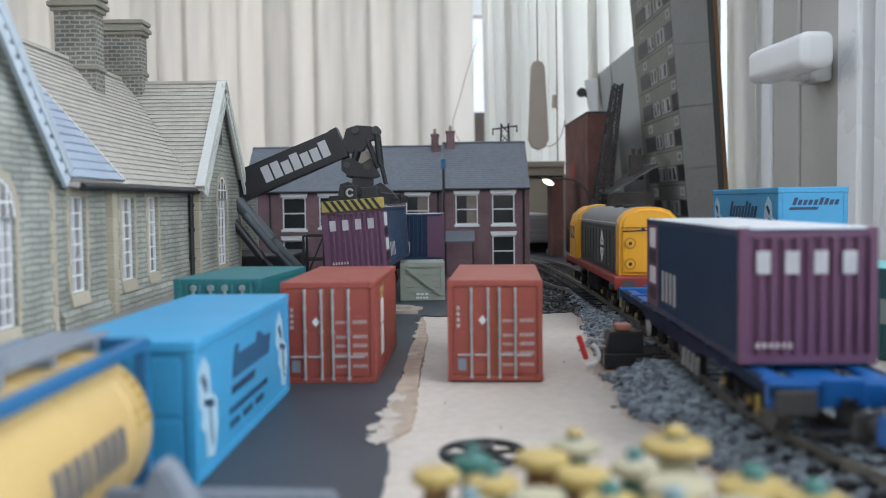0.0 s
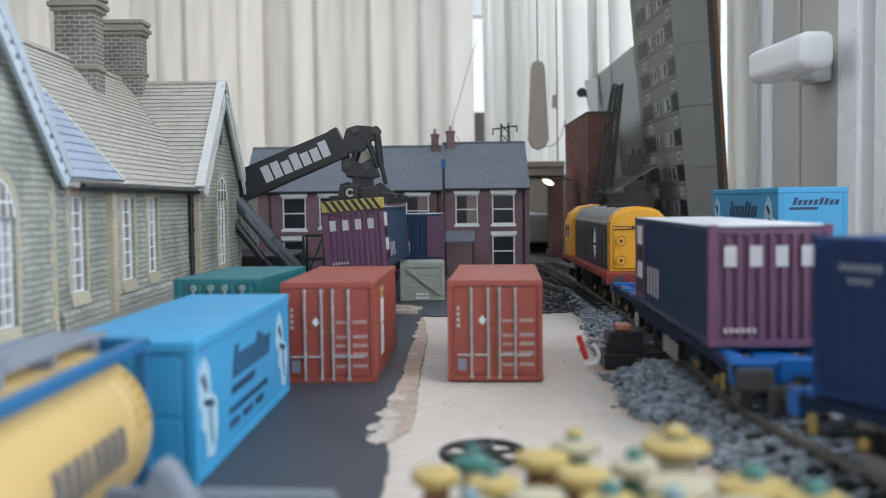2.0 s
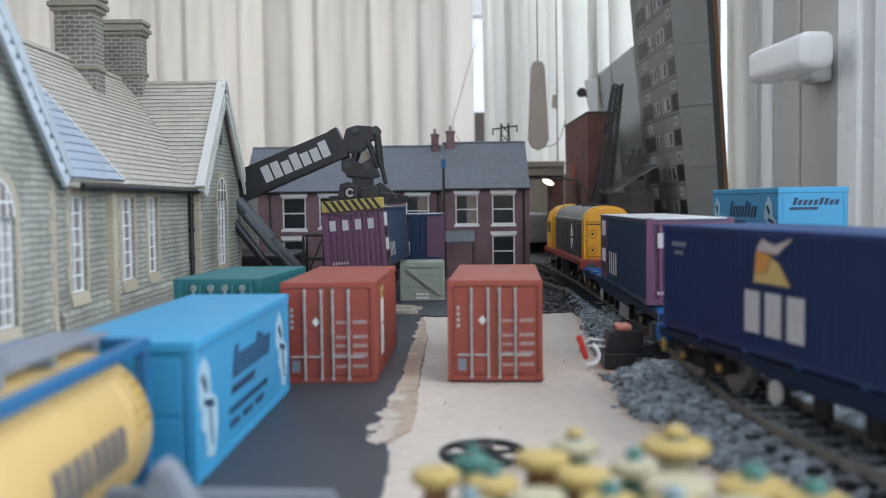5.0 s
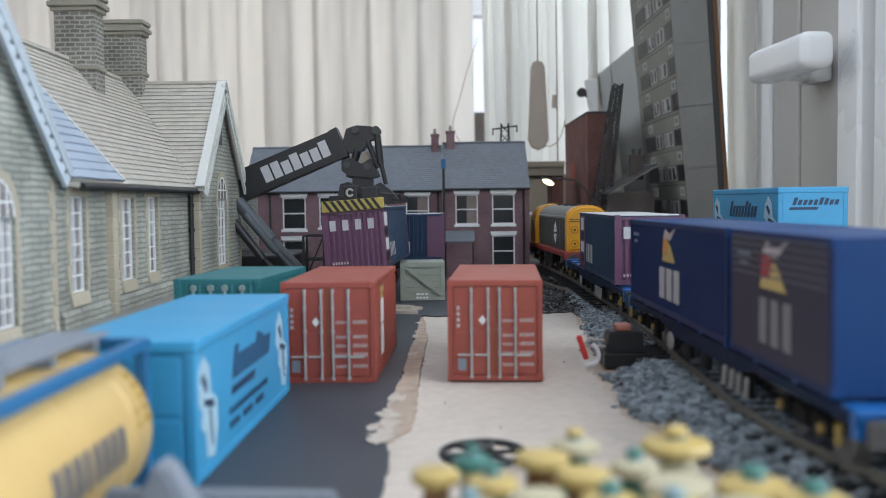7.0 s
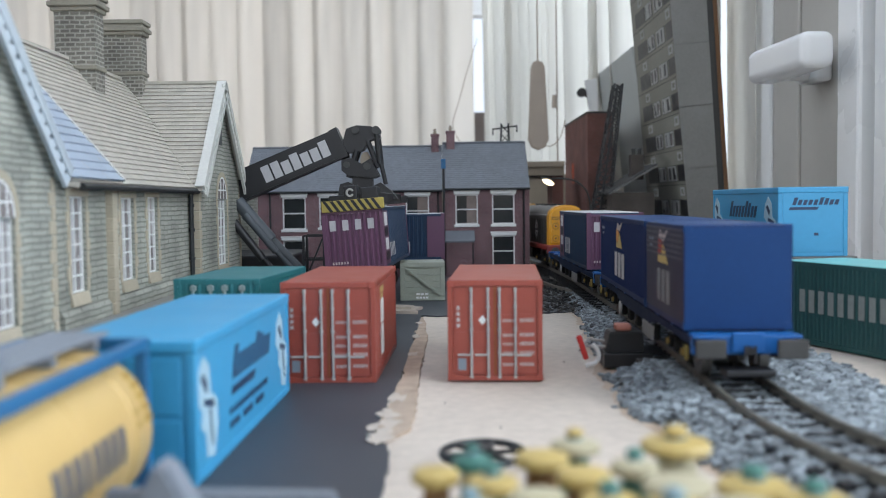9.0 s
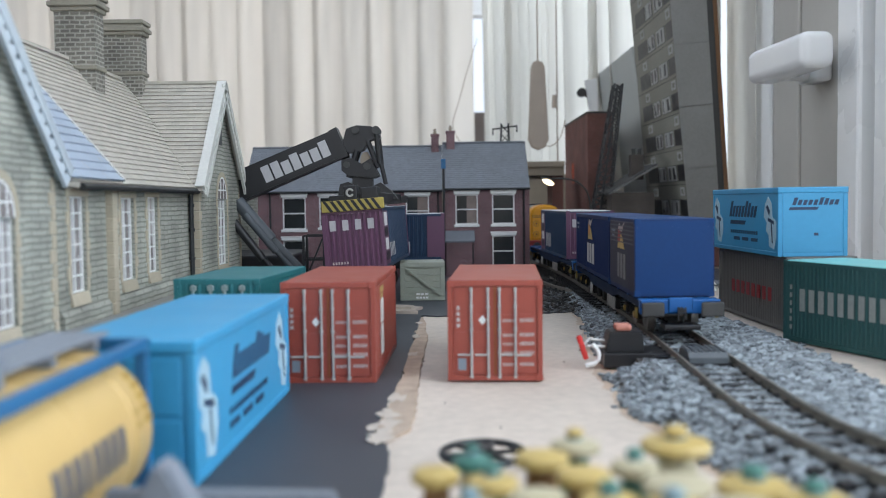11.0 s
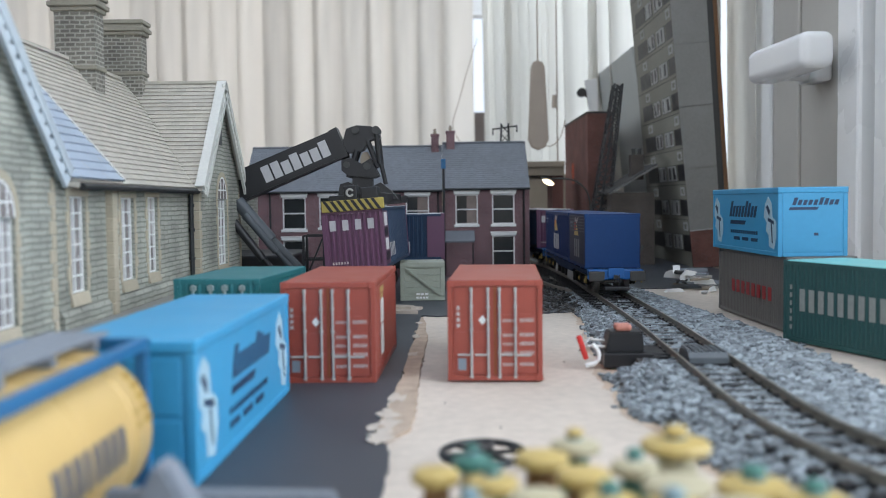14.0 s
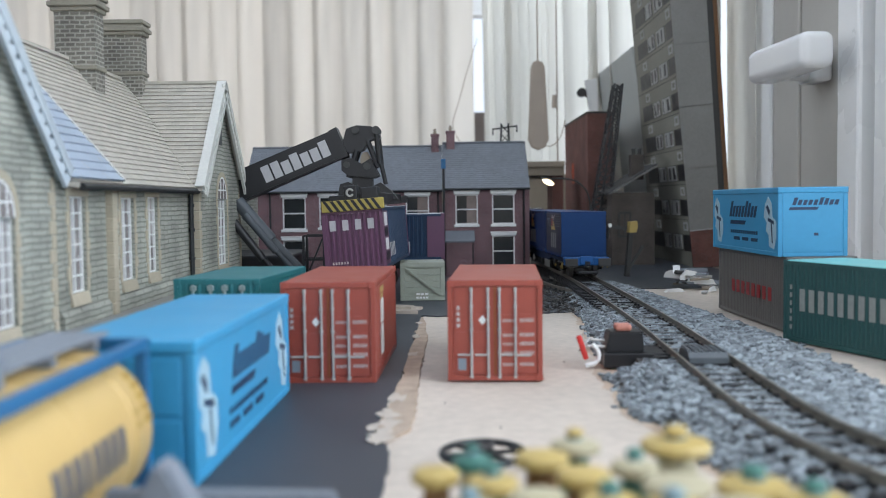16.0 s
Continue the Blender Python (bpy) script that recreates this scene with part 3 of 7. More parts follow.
def ballast():
    """Loose stones over the track bed, as one heap."""
    rng = np.random.default_rng(7)
    base = np.array([(-1, -0.7, -1), (0.9, -1, -1), (1, 0.6, -1), (-0.6, 1, -1), (-0.85, -0.5, 1), (0.6, -0.8, 1), (0.8, 0.5, 1), (-0.4, 0.75, 1)], float)
    tris = np.array([(0, 2, 1), (0, 3, 2), (4, 5, 6), (4, 6, 7), (0, 1, 5), (0, 5, 4), (1, 2, 6), (1, 6, 5), (2, 3, 7), (2, 7, 6), (3, 0, 4), (3, 4, 7)])
    left = lambda y: np.interp(y, [-100, 0, 100, 180, 200, 250, 264, 300, 345, 430, 560, 640], [230, 134, 87, 72, 65, 58.5, 56, 57, 60, 68.5, 80, 84])
    right = lambda y: np.interp(y, [-100, 0, 100, 200, 287, 394, 600, 640], [306, 225, 162, 138, 138, 144, 131, 127])
    pts = []
    for y0, y1, n in ((-60, 160, 1500), (160, 330, 9500), (330, 480, 6500), (480, 640, 4200)):
        y = rng.uniform(y0, y1, n)
        l, r = left(y) + rng.normal(0, 1.6, n) + 1.4 * np.sin(y * 0.11) + 0.9 * np.sin(y * 0.31), right(y) + rng.normal(0, 2.2, n)
        x = l + (r - l) * rng.random(n)
        pts.append(np.stack([x, y], 1))
    y = rng.uniform(60, 480, 3200)
    pts.append(np.stack([np.interp(y, LY[:450], LX[:450]) + rng.uniform(-7.2, 7.2, 3200), y], 1))
    pts = np.concatenate(pts)
    cx = np.interp(pts[:, 1], LY[:450], LX[:450])
    off = np.abs(pts[:, 0] - cx)
    keep = (np.abs(off - 8.65) > 1.6) & ~((pts[:, 0] > 54) & (pts[:, 0] < 86) & (pts[:, 1] > 322) & (pts[:, 1] < 357))
    pts, off = pts[keep], off[keep]
    n = len(pts)
    lx, rx = left(pts[:, 1]), right(pts[:, 1])
    rim = np.clip(np.minimum(pts[:, 0] - lx, rx - pts[:, 0]) / 12, 0, 1)
    z = np.where(off < 8, 3.6, 4.5) * rim + rng.uniform(-0.7, 0.8, n)
    size = rng.uniform(0.85, 1.55, (n, 1)) * rng.uniform(0.75, 1.25, (n, 3)) * np.array([1.5, 0.85, 0.45])
    v = base[None] * size[:, None, :] * rng.uniform(0.75, 1.2, (n, 8, 1))
    v += rng.normal(0, 0.09, (n, 8, 3))
    ax = rng.uniform(0, 2 * math.pi, n)
    c, s = np.cos(ax), np.sin(ax)
    tl = rng.normal(0, 0.5, n)
    ct, st = np.cos(tl), np.sin(tl)
    y2, z2 = v[:, :, 1] * ct[:, None] - v[:, :, 2] * st[:, None], v[:, :, 1] * st[:, None] + v[:, :, 2] * ct[:, None]
    x3, y3 = v[:, :, 0] * c[:, None] - y2 * s[:, None], v[:, :, 0] * s[:, None] + y2 * c[:, None]
    v = np.stack([x3 + pts[:, 0, None], y3 + pts[:, 1, None], z2 + z[:, None]], 2).reshape(-1, 3) * K
    f = (tris[None] + 8 * np.arange(n)[:, None, None]).reshape(-1, 3)
    me = bpy.data.meshes.new("ballast")
    me.from_pydata(v.tolist(), [], f.tolist())
    me.materials.append(STONEBITS)
    tagged(new("ballast", me), "loose blue-grey ballast stones along the track", "ballast", kind="stuff")
    # smaller stones whose dark colour carries the shadow on the far ground
    dark = rng.choice(n, 2600, replace=False)
    dv = v.reshape(n, 8, 3)[dark] - np.stack([pts[dark, 0], pts[dark, 1], z[dark]], 1)[:, None, :] * K
    yy = rng.uniform(500, 800, 2600)
    xx = rng.uniform(36, 118, 2600)
    ok = (np.abs(xx - np.interp(yy, LY[:560], LX[:560])) > 12) | (yy > 640)
    dv = (dv * 0.6 + np.stack([xx, yy, rng.uniform(0.2, 1.6, 2600)], 1)[:, None, :] * K)[ok]
    me2 = bpy.data.meshes.new("dark_ballast")
    me2.from_pydata(dv.reshape(-1, 3).tolist(), [], (tris[None] + 8 * np.arange(len(dv))[:, None, None]).reshape(-1, 3).tolist())
    me2.materials.append(DARKSTONES)
    tagged(new("dark_ballast", me2), "ballast round the far sidings, coloured dark as shadowed ground", "ballast", kind="stuff")
    # brown glue stain on the bare board along the stones
    bm = B()
    inner = ragged(lambda y: float(left(y)) + 5, 1.0, 41, 180, 500, 3.0)
    outer = ragged(lambda y: float(left(y)) - 4.5, 3.5, 42, 180, 500, 3.0)
    prism(bm, [(x, y) for y, x in outer] + [(x, y) for y, x in inner[::-1]], "z", -0.72, -0.62)
    tagged(part("glue_stain", bm, GLUE), "brown glue stain along the ballast edge", "stain", kind="stuff")
    # compact bed under the loose stones
    bm = B()
    ys = list(range(-100, 641, 10))
    lo = [(float(left(y)) + 10, y) for y in ys]
    hi = [(float(right(y)) - 11, y) for y in ys]
    prism(bm, lo + hi[::-1], "z", -0.6, 3.6)
    tagged(part("ballast_bed", bm, DARKGROUND), "dark glued ballast bed under the track", "ballast bed", kind="structure")


# ---- containers ----
def bars(bm, axis, plane, out, u, z, w, h, n, gap, th=0.12):
    """A row of n plain blocks that stands for lettering, on a face across an axis."""
    step = w / n
    for i in range(n):
        a, b = u + i * step, u + (i + 1) * step - gap
        lo, hi = sorted((plane, plane + out * th))
        box(bm, *((lo, hi, a, b) if axis == "x" else (a, b, lo, hi)), z, z + h)
    return bm


def slanted(bm, axis, plane, out, u, z, w, heights, gap, lean, th=0.12):
    """A row of leaning blocks of several heights that stands for italic lettering."""
    step = w / len(heights)
    for i, h in enumerate(heights):
        a, b = u + i * step, u + (i + 1) * step - gap
        shape(bm, axis, plane, out, [(a, z), (b, z), (b + lean * h, z + h), (a + lean * h, z + h)], th)
    return bm


def shape(bm, axis, plane, out, pts, th=0.12):
    lo, hi = sorted((plane, plane + out * th))
    prism(bm, pts, axis, lo, hi)
    return bm


def steel_box(c, W, L, H, side, end, roof, pitch=3.2, depth=0.9, ends=(True, True), roofmat=None):
    """Body of a corrugated container, base at z 0, along y: frame, ribbed sides and ends, roof, floor, corner castings."""
    bm = B()
    hw, hl, p = W / 2, L / 2, 1.6
    for x in (-1, 1):
        for y in (-1, 1):
            box(bm, x * hw, x * (hw - p), y * hl, y * (hl - p), 0, H)
        for z in ((0, 1.8), (H - 1.6, H)):
            box(bm, x * hw, x * (hw - 1.2), -hl + p, hl - p, *z)
    for y in (-1, 1):
        for z in ((0, 1.8), (H - 1.6, H)):
            box(bm, -hw + p, hw - p, y * hl, y * (hl - 1.2), *z)
    part("frame", bm, side, c)
    bm = B()
    rbox(bm, -hw + 0.1, hw - 0.1, -hl + 0.1, hl - 0.1, H - 0.5, H + 0.35, 0.3)
    part("roof", bm, roofmat or roof, c)
    bm = B()
    box(bm, -hw + 1, hw - 1, -hl + 1, hl - 1, 0.4, 1.0)
    part("floor_pan", bm, DIRTY, c)
    for x in (-1, 1):
        bm = B()
        ribbed(bm, "x", x * (hw - 0.15), x, -hl + p, hl - p, 1.8, H - 1.6, pitch, depth)
        part("side_panel", bm, side, c)
    for y, on in zip((-1, 1), ends):
        if on:
            bm = B()
            ribbed(bm, "y", y * (hl - 0.15), y, -hw + p, hw - p, 1.8, H - 1.6, pitch, depth)
            part("end_panel", bm, end, c)
    me = None
    for x in (-1, 1):
        for y in (-1, 1):
            for z in (-0.05, H - 1.95):
                bm = B()
                rbox(bm, -1.35, 1.35, -1.35, 1.35, 0, 2.35, 0.25, 1)
                if me is None:
                    me = mesh_of(bm, end)
                else:
                    bm.free()
                piece("corner_casting", me, c, at(x * (hw - 1.2), y * (hl - 1.2), z))


def red_container(m, marks):
    W, L, H = 32.1, 79.5, 33.9
    c = thing("container", "oxide red shipping container with silver door rods", "shipping container", m, group="red containers")
    steel_box(c, W, L, H, RED, RED, RED, ends=(False, True))
    y = -L / 2
    for s in (-1, 1):
        bm = B()
        a, b = sorted((s * 0.25, s * 14.3))
        box(bm, a, b, y + 0.5, y + 1.2, 1.9, H - 1.8)
        for z0, z1 in ((2.6, 10.2), (11.6, 16.8), (18.2, 22.6), (24.0, H - 2.6)):
            box(bm, a + 1.0, b - 1.0, y + 0.25, y + 0.6, z0, z1)
        part("door", bm, RED, c)
    bm = B()
    box(bm, -0.35, 0.35, y + 0.05, y + 0.9, 1.9, H - 1.8)
    part("door_seal", bm, RUST, c, "rusty door seam")
    for x in (-8.6, -2.9, 0.95, 6.3):
        bm = B()
        rod(bm, (x + 0.6, y - 0.3, 0.9), (x + 0.6, y - 0.3, H - 2.0), 0.43, 8)
        for z in (1.4, 9.6, 17.5, 25.3, H - 2.8):
            box(bm, x, x + 1.2, y - 0.6, y + 0.6, z - 0.4, z + 0.4)
        part("lock_rod", bm, STEEL, c, "silver lock rod", smooth=False)
    for x0, x1, z in ((-12.8, -8.2, 8.5), (-7.0, -2.6, 8.5), (1.6, 6.2, 8.5), (7.0, 12.2, 8.4)):
        bm = B()
        rbox(bm, x0, x1, y - 0.55, y + 0.1, z, z + 0.7, 0.2, 1)
        part("door_handle", bm, STEEL, c, "silver door handle")
    bm = B()
    shape(bm, "y", y + 0.25, -1, [(-5.6, 20.7), (-4.2, 22.3), (-2.8 - 1.4 + 1.4, 20.7), (-4.2, 19.1)])
    part("placard", bm, WHITE, c, "white diamond placard")
    bm = B()
    box(bm, -12.6, -9.8, y + 0.12, y + 0.25, 3.6, 7.6)
    part("plate", bm, GREYBLUE, c, "grey-blue data plate")
    bm = B()
    for z, w in ((20.0, 4.3), (15.0, 4.6), (12.0, 3.6), (8.0 + 0.9, 3.8), (5.0, 4.4)):
        bars(bm, "y", y + 0.25, -1, 2.6, z, w, 1.0, 5, 0.35)
        bars(bm, "y", y + 0.25, -1, 8.4, z + 0.05, 5.0, 1.2, 7, 0.3)
    bars(bm, "y", y + 0.25, -1, -13.0, 24.2, 1.1, 1.3, 1, 0)
    for k in range(3):
        bars(bm, "y", y + 0.25, -1, -13.0, 22.2 - k * 2.0, 1.1, 1.3, 1, 0)
    part("lettering", bm, FADED, c, "faded white markings")
    if marks:
        x = W / 2 + 0.02
        bm = B()
        for a, b2, z0, z1 in ((-22, -13, 18, 26.5), (-22, -13, 6.5, 17.2)):
            box(bm, x, x + 0.12, a, b2, z0, z1)
        part("label_panel", bm, WHITE, c, "white label panel")
        bm = B()
        bars(bm, "x", x, 1, -24, 28.8, 12, 2.2, 4, 0.8)
        bars(bm, "x", x, 1, -22, 26.9, 8, 1.4, 3, 0.8)
        part("lettering", bm, YPRINT, c, "yellow markings")
    return c


PALEBLUEPRINT = mat("pale_blue_white_print", (0.42, 0.60, 0.70), 0.5, 0.15, 300, 2000, 0.02)
DULLPRINT = mat("dull_grey_print", (0.20, 0.20, 0.20), 0.5, 0.15, 300, 2000, 0.02)
GREYBLUE = mat("grey_blue_print", (0.20, 0.24, 0.28), 0.5, 0.1, 300, 2000, 0.02)


def ferry_container(m, W, L, H, label, printed_end=False):
    """Smooth sky-blue container with a lipped lid, recessed end panels and printed marks."""
    c = thing("container", label, "shipping container", m, group="sky blue containers")
    hw, hl = W / 2, L / 2
    bm = B()
    rbox(bm, -hw + 0.35, hw - 0.35, -hl + 0.6, hl - 0.6, 0.6, H - 2.5, 0.3)
    part("body", bm, SKYBLUE, c)
    for x in (-1, 1):
        bm = B()
        rbox(bm, *sorted((x * hw, x * (hw - 1.5))), -hl + 2.25, hl - 2.25, 0.0, 2.0, 0.2, 1)
        part("bottom_rail", bm, SKYBLUE, c)
        for y in (-1, 1):
            bm = B()
            rbox(bm, *sorted((x * hw, x * (hw - 2.2))), *sorted((y * hl, y * (hl - 2.2))), 0, H - 2.85, 0.25, 1)
            part("corner_post", bm, SKYBLUE, c)
    for y in (-1, 1):
        bm = B()
        rbox(bm, -hw + 2.25, hw - 2.25, *sorted((y * hl, y * (hl - 1.5))), 0, 2.0, 0.2, 1)
        part("bottom_rail", bm, SKYBLUE, c)
    bm = B()
    rbox(bm, -hw - 0.25, hw + 0.25, -hl - 0.25, hl + 0.25, H - 2.8, H, 0.5)
    part("lid", bm, SKYBLUE, c, smooth=False)
    for y in (-1, 1):
        for x0, x1 in ((-hw + 3.2, -0.8), (0.8, hw - 3.2)):
            bm = B()
            for z0, z1 in ((3.4, H * 0.45), (H * 0.45 + 1.0, H - 4)):
                if y < 0 and not printed_end:
                    rbox(bm, x0, x1, y * (hl - 0.6) - 0.35, y * (hl - 0.6) + 0.35, z0, z1, 0.25, 1)
            if y < 0 and not printed_end:
                part("end_panel", bm, SKYBLUE, c)
            else:
                bm.free()
    if printed_end:
        bm = B()
        rbox(bm, -hw + 2.2, hw - 2.2, -hl + 0.05, -hl + 0.8, 2.0, H - 2.5, 0.1, 1)
        part("end_panel", bm, SKYBLUE, c)
        bm = B()
        slanted(bm, "y", -hl + 0.04, -1, -9.6, 23.4, 21.5, (3.4, 2.4, 2.4, 2.4, 2.4, 3.4, 3.0, 2.4, 2.4), 0.7, 0.35)
        shape(bm, "y", -hl + 0.04, -1, [(-11.2, 21.2), (1.8, 21.2), (2.6, 22.5), (-10.4, 22.5)])
        part("lettering", bm, INK, c, "dark blue lettering blocks")
        bm = B()
        box(bm, 0.5, 2.5, -hl - 0.08, -hl + 0.04, 9.5, 10.8)
        part("plate", bm, INK, c, "small dark plate")
    for x in (-1, 1):
        p = x * (hw - 0.33)
        d = -x
        for a in (-0.40, 0.40):
            u = a * L
            bm = B()
            shape(bm, "x", p, x, [(u - 4.5 * d, 3.2), (u + 1.8 * d, 4.2), (u + 2.2 * d, 9.5), (u + 6.2 * d, 11.5), (u + 4.6 * d, 15.0), (u + 9.0 * d, 18.0), (u + 7.0 * d, 24.2), (u + 3.4 * d, 27.4), (u - 1.2 * d, 24.2), (u - 2.0 * d, 18.2), (u - 7.2 * d, 15.8), (u - 7.8 * d, 9.8)])
            mark = part("arrow_mark", bm, PALEBLUEPRINT, c, "white arrow mark")
            bm = B()
            shape(bm, "x", p + x * 0.13, x, [(u - 4.5 * d, 14.5), (u + 3.5 * d, 16.0), (u + 3.0 * d, 17.6), (u - 4.0 * d, 16.2)])
            shape(bm, "x", p + x * 0.13, x, [(u - 3.0 * d, 6), (u - 2.1 * d, 6.2), (u - 0.6 * d, 15), (u - 1.6 * d, 15)])
            shape(bm, "x", p + x * 0.13, x, [(u + 1.5 * d, 18.5), (u + 6 * d, 22.5), (u + 3.8 * d, 23.5), (u + 1.0 * d, 21)])
            part("arrow_inset", bm, INK, mark, "dark arrow inset")
        bm = B()
        tall = (8.0, 5.6, 5.6, 5.6, 5.6, 8.0, 7.0, 5.6, 5.6)
        slanted(bm, "x", p, x, -L * 0.19, 17.4, L * 0.42, tall if x > 0 else tall[::-1], 1.5, 0.45 * x)
        shape(bm, "x", p, x, [(q * x, z) for q, z in ((-L * 0.20, 13.6), (L * 0.03, 13.6), (L * 0.05, 15.6), (-L * 0.19, 15.6))])
        for z, n, w in ((9.0, 13, 0.42), (5.6, 3, 0.40)):
            bars(bm, "x", p, x, -L * 0.22, z, L * w, 1.7, n, 1.0 if n > 3 else 4.0)
        part("lettering", bm, INK, c, "dark blue lettering blocks")
    return c


def bell_container(name, m, L, label, flip=False):
    W, H = 31.6, 31.7
    c = thing(name, label, "shipping container", m, group="purple and navy containers")
    hw, hl = W / 2, L / 2
    # pale roof: the light falling on top is painted in
    steel_box(c, W, L, H, NAVY, PURPLE, GREYTOP, pitch=2.9, depth=0.8, roofmat=GREYTOP)
    for y in (-1, 1):
        bm = B()
        for x in (-1, 1):
            box(bm, *sorted((x * (hw + 0.06), x * (hw - 1.7))), *sorted((y * (hl + 0.06), y * (hl - 1.7))), 0.3, H - 0.6)
        box(bm, -hw + 1.7, hw - 1.7, *sorted((y * (hl + 0.06), y * (hl - 1.3))), 0.3, 2.2)
        box(bm, -hw + 1.7, hw - 1.7, *sorted((y * (hl + 0.06), y * (hl - 1.3))), H - 2.0, H - 0.6)
        part("end_frame", bm, PURPLE, c)
    for y in (-1, 1):
        p = y * (hl - 0.13)
        for k in range(4):
            bm = B()
            box(bm, -11.9 + k * 6.6, -8.7 + k * 6.6, *sorted((p, p + y * 0.12)), 21.2, 26.6)
            part("lettering", bm, LETTERWHITE, c, "white lettering block on the end")
        bm = B()
        bars(bm, "y", p, y, -8.5, 29.6, 18, 1.1, 9, 1.1)
        part("lettering", bm, FADED, c, "small faded markings")
        bm = B()
        bars(bm, "y", p, y, -12.0, 3.8, 9, 1.3, 6, 0.6)
        part("lettering", bm, FADED, c, "small faded markings")
    for x in (-1, 1):
        p = x * (hw - 0.1)
        bm = B()
        band = 12 if flip else 21
        a, b = (hl - band, hl - 1.7) if (x < 0) != flip else (-hl + 1.7, -hl + band)
        box(bm, *sorted((p, p + x * 0.14)), a, b, 1.9, H - 1.7)
        part("end_band", bm, PURPLE, c, "purple band at the side's end")
        for z0, z1, ink in ((22, 29, 1), (9.5, 15.5, 1), (16.5, 21, 0), (4, 8.5, 0)) if not flip else ():
            bm = B()
            box(bm, *sorted((p + x * 0.15, p + x * 0.25)), a + 4, b - 4, z0, z1)
            part("label_panel", bm, WHITE if ink else BLACKPRINT, c, "white label panel" if ink else "black label panel")
        bm = B()
        if (x < 0) != flip:
            bars(bm, "x", p, x, hl - 50, 5.0, 25, 10.0, 4, 2.9)
        else:
            bars(bm, "x", p, x, -hl + 24, 5.0, 24, 7.5, 4, 2.9)
        part("lettering", bm, LETTERWHITE, c, "white lettering blocks on the side")
    return c


def line_container(name, m, L, label, panelled):
    """Deep blue container with a flag mark on its sides and a plain end."""
    W, H = 31.6, 30.9
    c = thing(name, label, "shipping container", m, group="deep blue containers")
    hw, hl = W / 2, L / 2
    # sides and frame take the blue with shade painted in
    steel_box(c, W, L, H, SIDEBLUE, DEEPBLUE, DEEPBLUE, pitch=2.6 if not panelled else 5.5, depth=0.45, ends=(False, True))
    bm = B()
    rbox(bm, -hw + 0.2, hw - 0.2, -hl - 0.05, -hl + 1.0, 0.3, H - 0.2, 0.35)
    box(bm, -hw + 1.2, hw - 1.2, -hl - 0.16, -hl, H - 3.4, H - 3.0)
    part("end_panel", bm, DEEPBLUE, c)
    if panelled:
        for x in (-1, 1):
            for k in range(6):
                bm = B()
                z = 20.6 + k * 1.75
                box(bm, *sorted((x * (hw - 0.5), x * (hw + 0.18))), -hl + 2, hl - 2, z, z + 0.5)
                part("side_rib", bm, PALERIB, c, "pale grey side rib")
        for x in (-1, 1):
            bm = B()
            box(bm, *sorted((x * (hw - 0.5), x * (hw - 0.02))), -hl + 1.7, hl - 1.7, 1.7, H - 1.6)
            part("side_sheet", bm, GREYNAVY, c, "dull grey-blue side sheet")
    for x in (-1, 1):
        p, d = x * (hw + 0.02), -x
        f = 1.0
        bm = B()
        bars(bm, "x", p, x, (-11 if panelled else -14) * f, 5.2, (23 if panelled else 30) * f, 10.6, 3, 2.6 * f, 0.14)
        part("lettering", bm, DULLPRINT if panelled else LETTERWHITE, c, "white lettering blocks")
        bm = B()
        shape(bm, "x", p, x, [(-9 * f * d, 29.5), (-1 * f * d, 27.5), (5 * f * d, 29.0), (7.5 * f * d, 26.0), (-2 * f * d, 25.3)], 0.14)
        part("flag_mark", bm, FADED, c, "white flag shape")
        bm = B()
        shape(bm, "x", p, x, [(1.0 * f * d, 25.0), (7.5 * f * d, 26.0), (8.5 * f * d, 20.5), (3.5 * f * d, 20.5)], 0.15)
        part("flag_mark", bm, ORANGEPRINT if not panelled else REDPRINT, c, "red flag shape")
        bm = B()
        shape(bm, "x", p, x, [(-8 * f * d, 18), (9 * f * d, 18), (8.3 * f * d, 20.3), (3 * f * d, 20.3), (0.5 * f * d, 24.5), (-3 * f * d, 23.0)], 0.14)
        part("flag_mark", bm, YPRINT, c, "yellow flag shape")
        bm = B()
        bars(bm, "x", p, x, hl - 16 if d > 0 else -hl + 5, 25, 10, 1.3, 6, 0.5, 0.14)
        bars(bm, "x", p, x, hl - 14 if d > 0 else -hl + 5, 22.6, 6, 1.0, 4, 0.5, 0.14)
        part("lettering", bm, GREYBLUE, c, "small faded markings")
    return c


GREYNAVY = mat("dull_grey_blue_plastic", (0.038, 0.038, 0.060), 0.5, 0.22, 40, 700, 0.05, spec=0.3)
PALERIB = mat("pale_grey_rib", (0.10, 0.10, 0.12), 0.5, 0.15, 50, 700, 0.05)


def plain_container(m, W, L, H, side, roof, label, blocks, ink, group, pitch=2.4):
    """A box container with a row of lettering blocks on its long sides: (start, z, width, height, count)."""
    c = thing("container", label, "shipping container", m, group=group)
    steel_box(c, W, L, H, side, side, roof, pitch=pitch, depth=0.28, roofmat=roof)
    for x in (-1, 1):
        bm = B()
        for u, z, w, h, n in blocks:
            a = -u - w if x > 0 else u
            if x < 0:
                a = u
            bars(bm, "x", x * (W / 2 - 0.1), x, a, z, w, h, n, w / n * 0.42, 0.14)
        part("lettering", bm, ink, c, "lettering blocks")
    return c


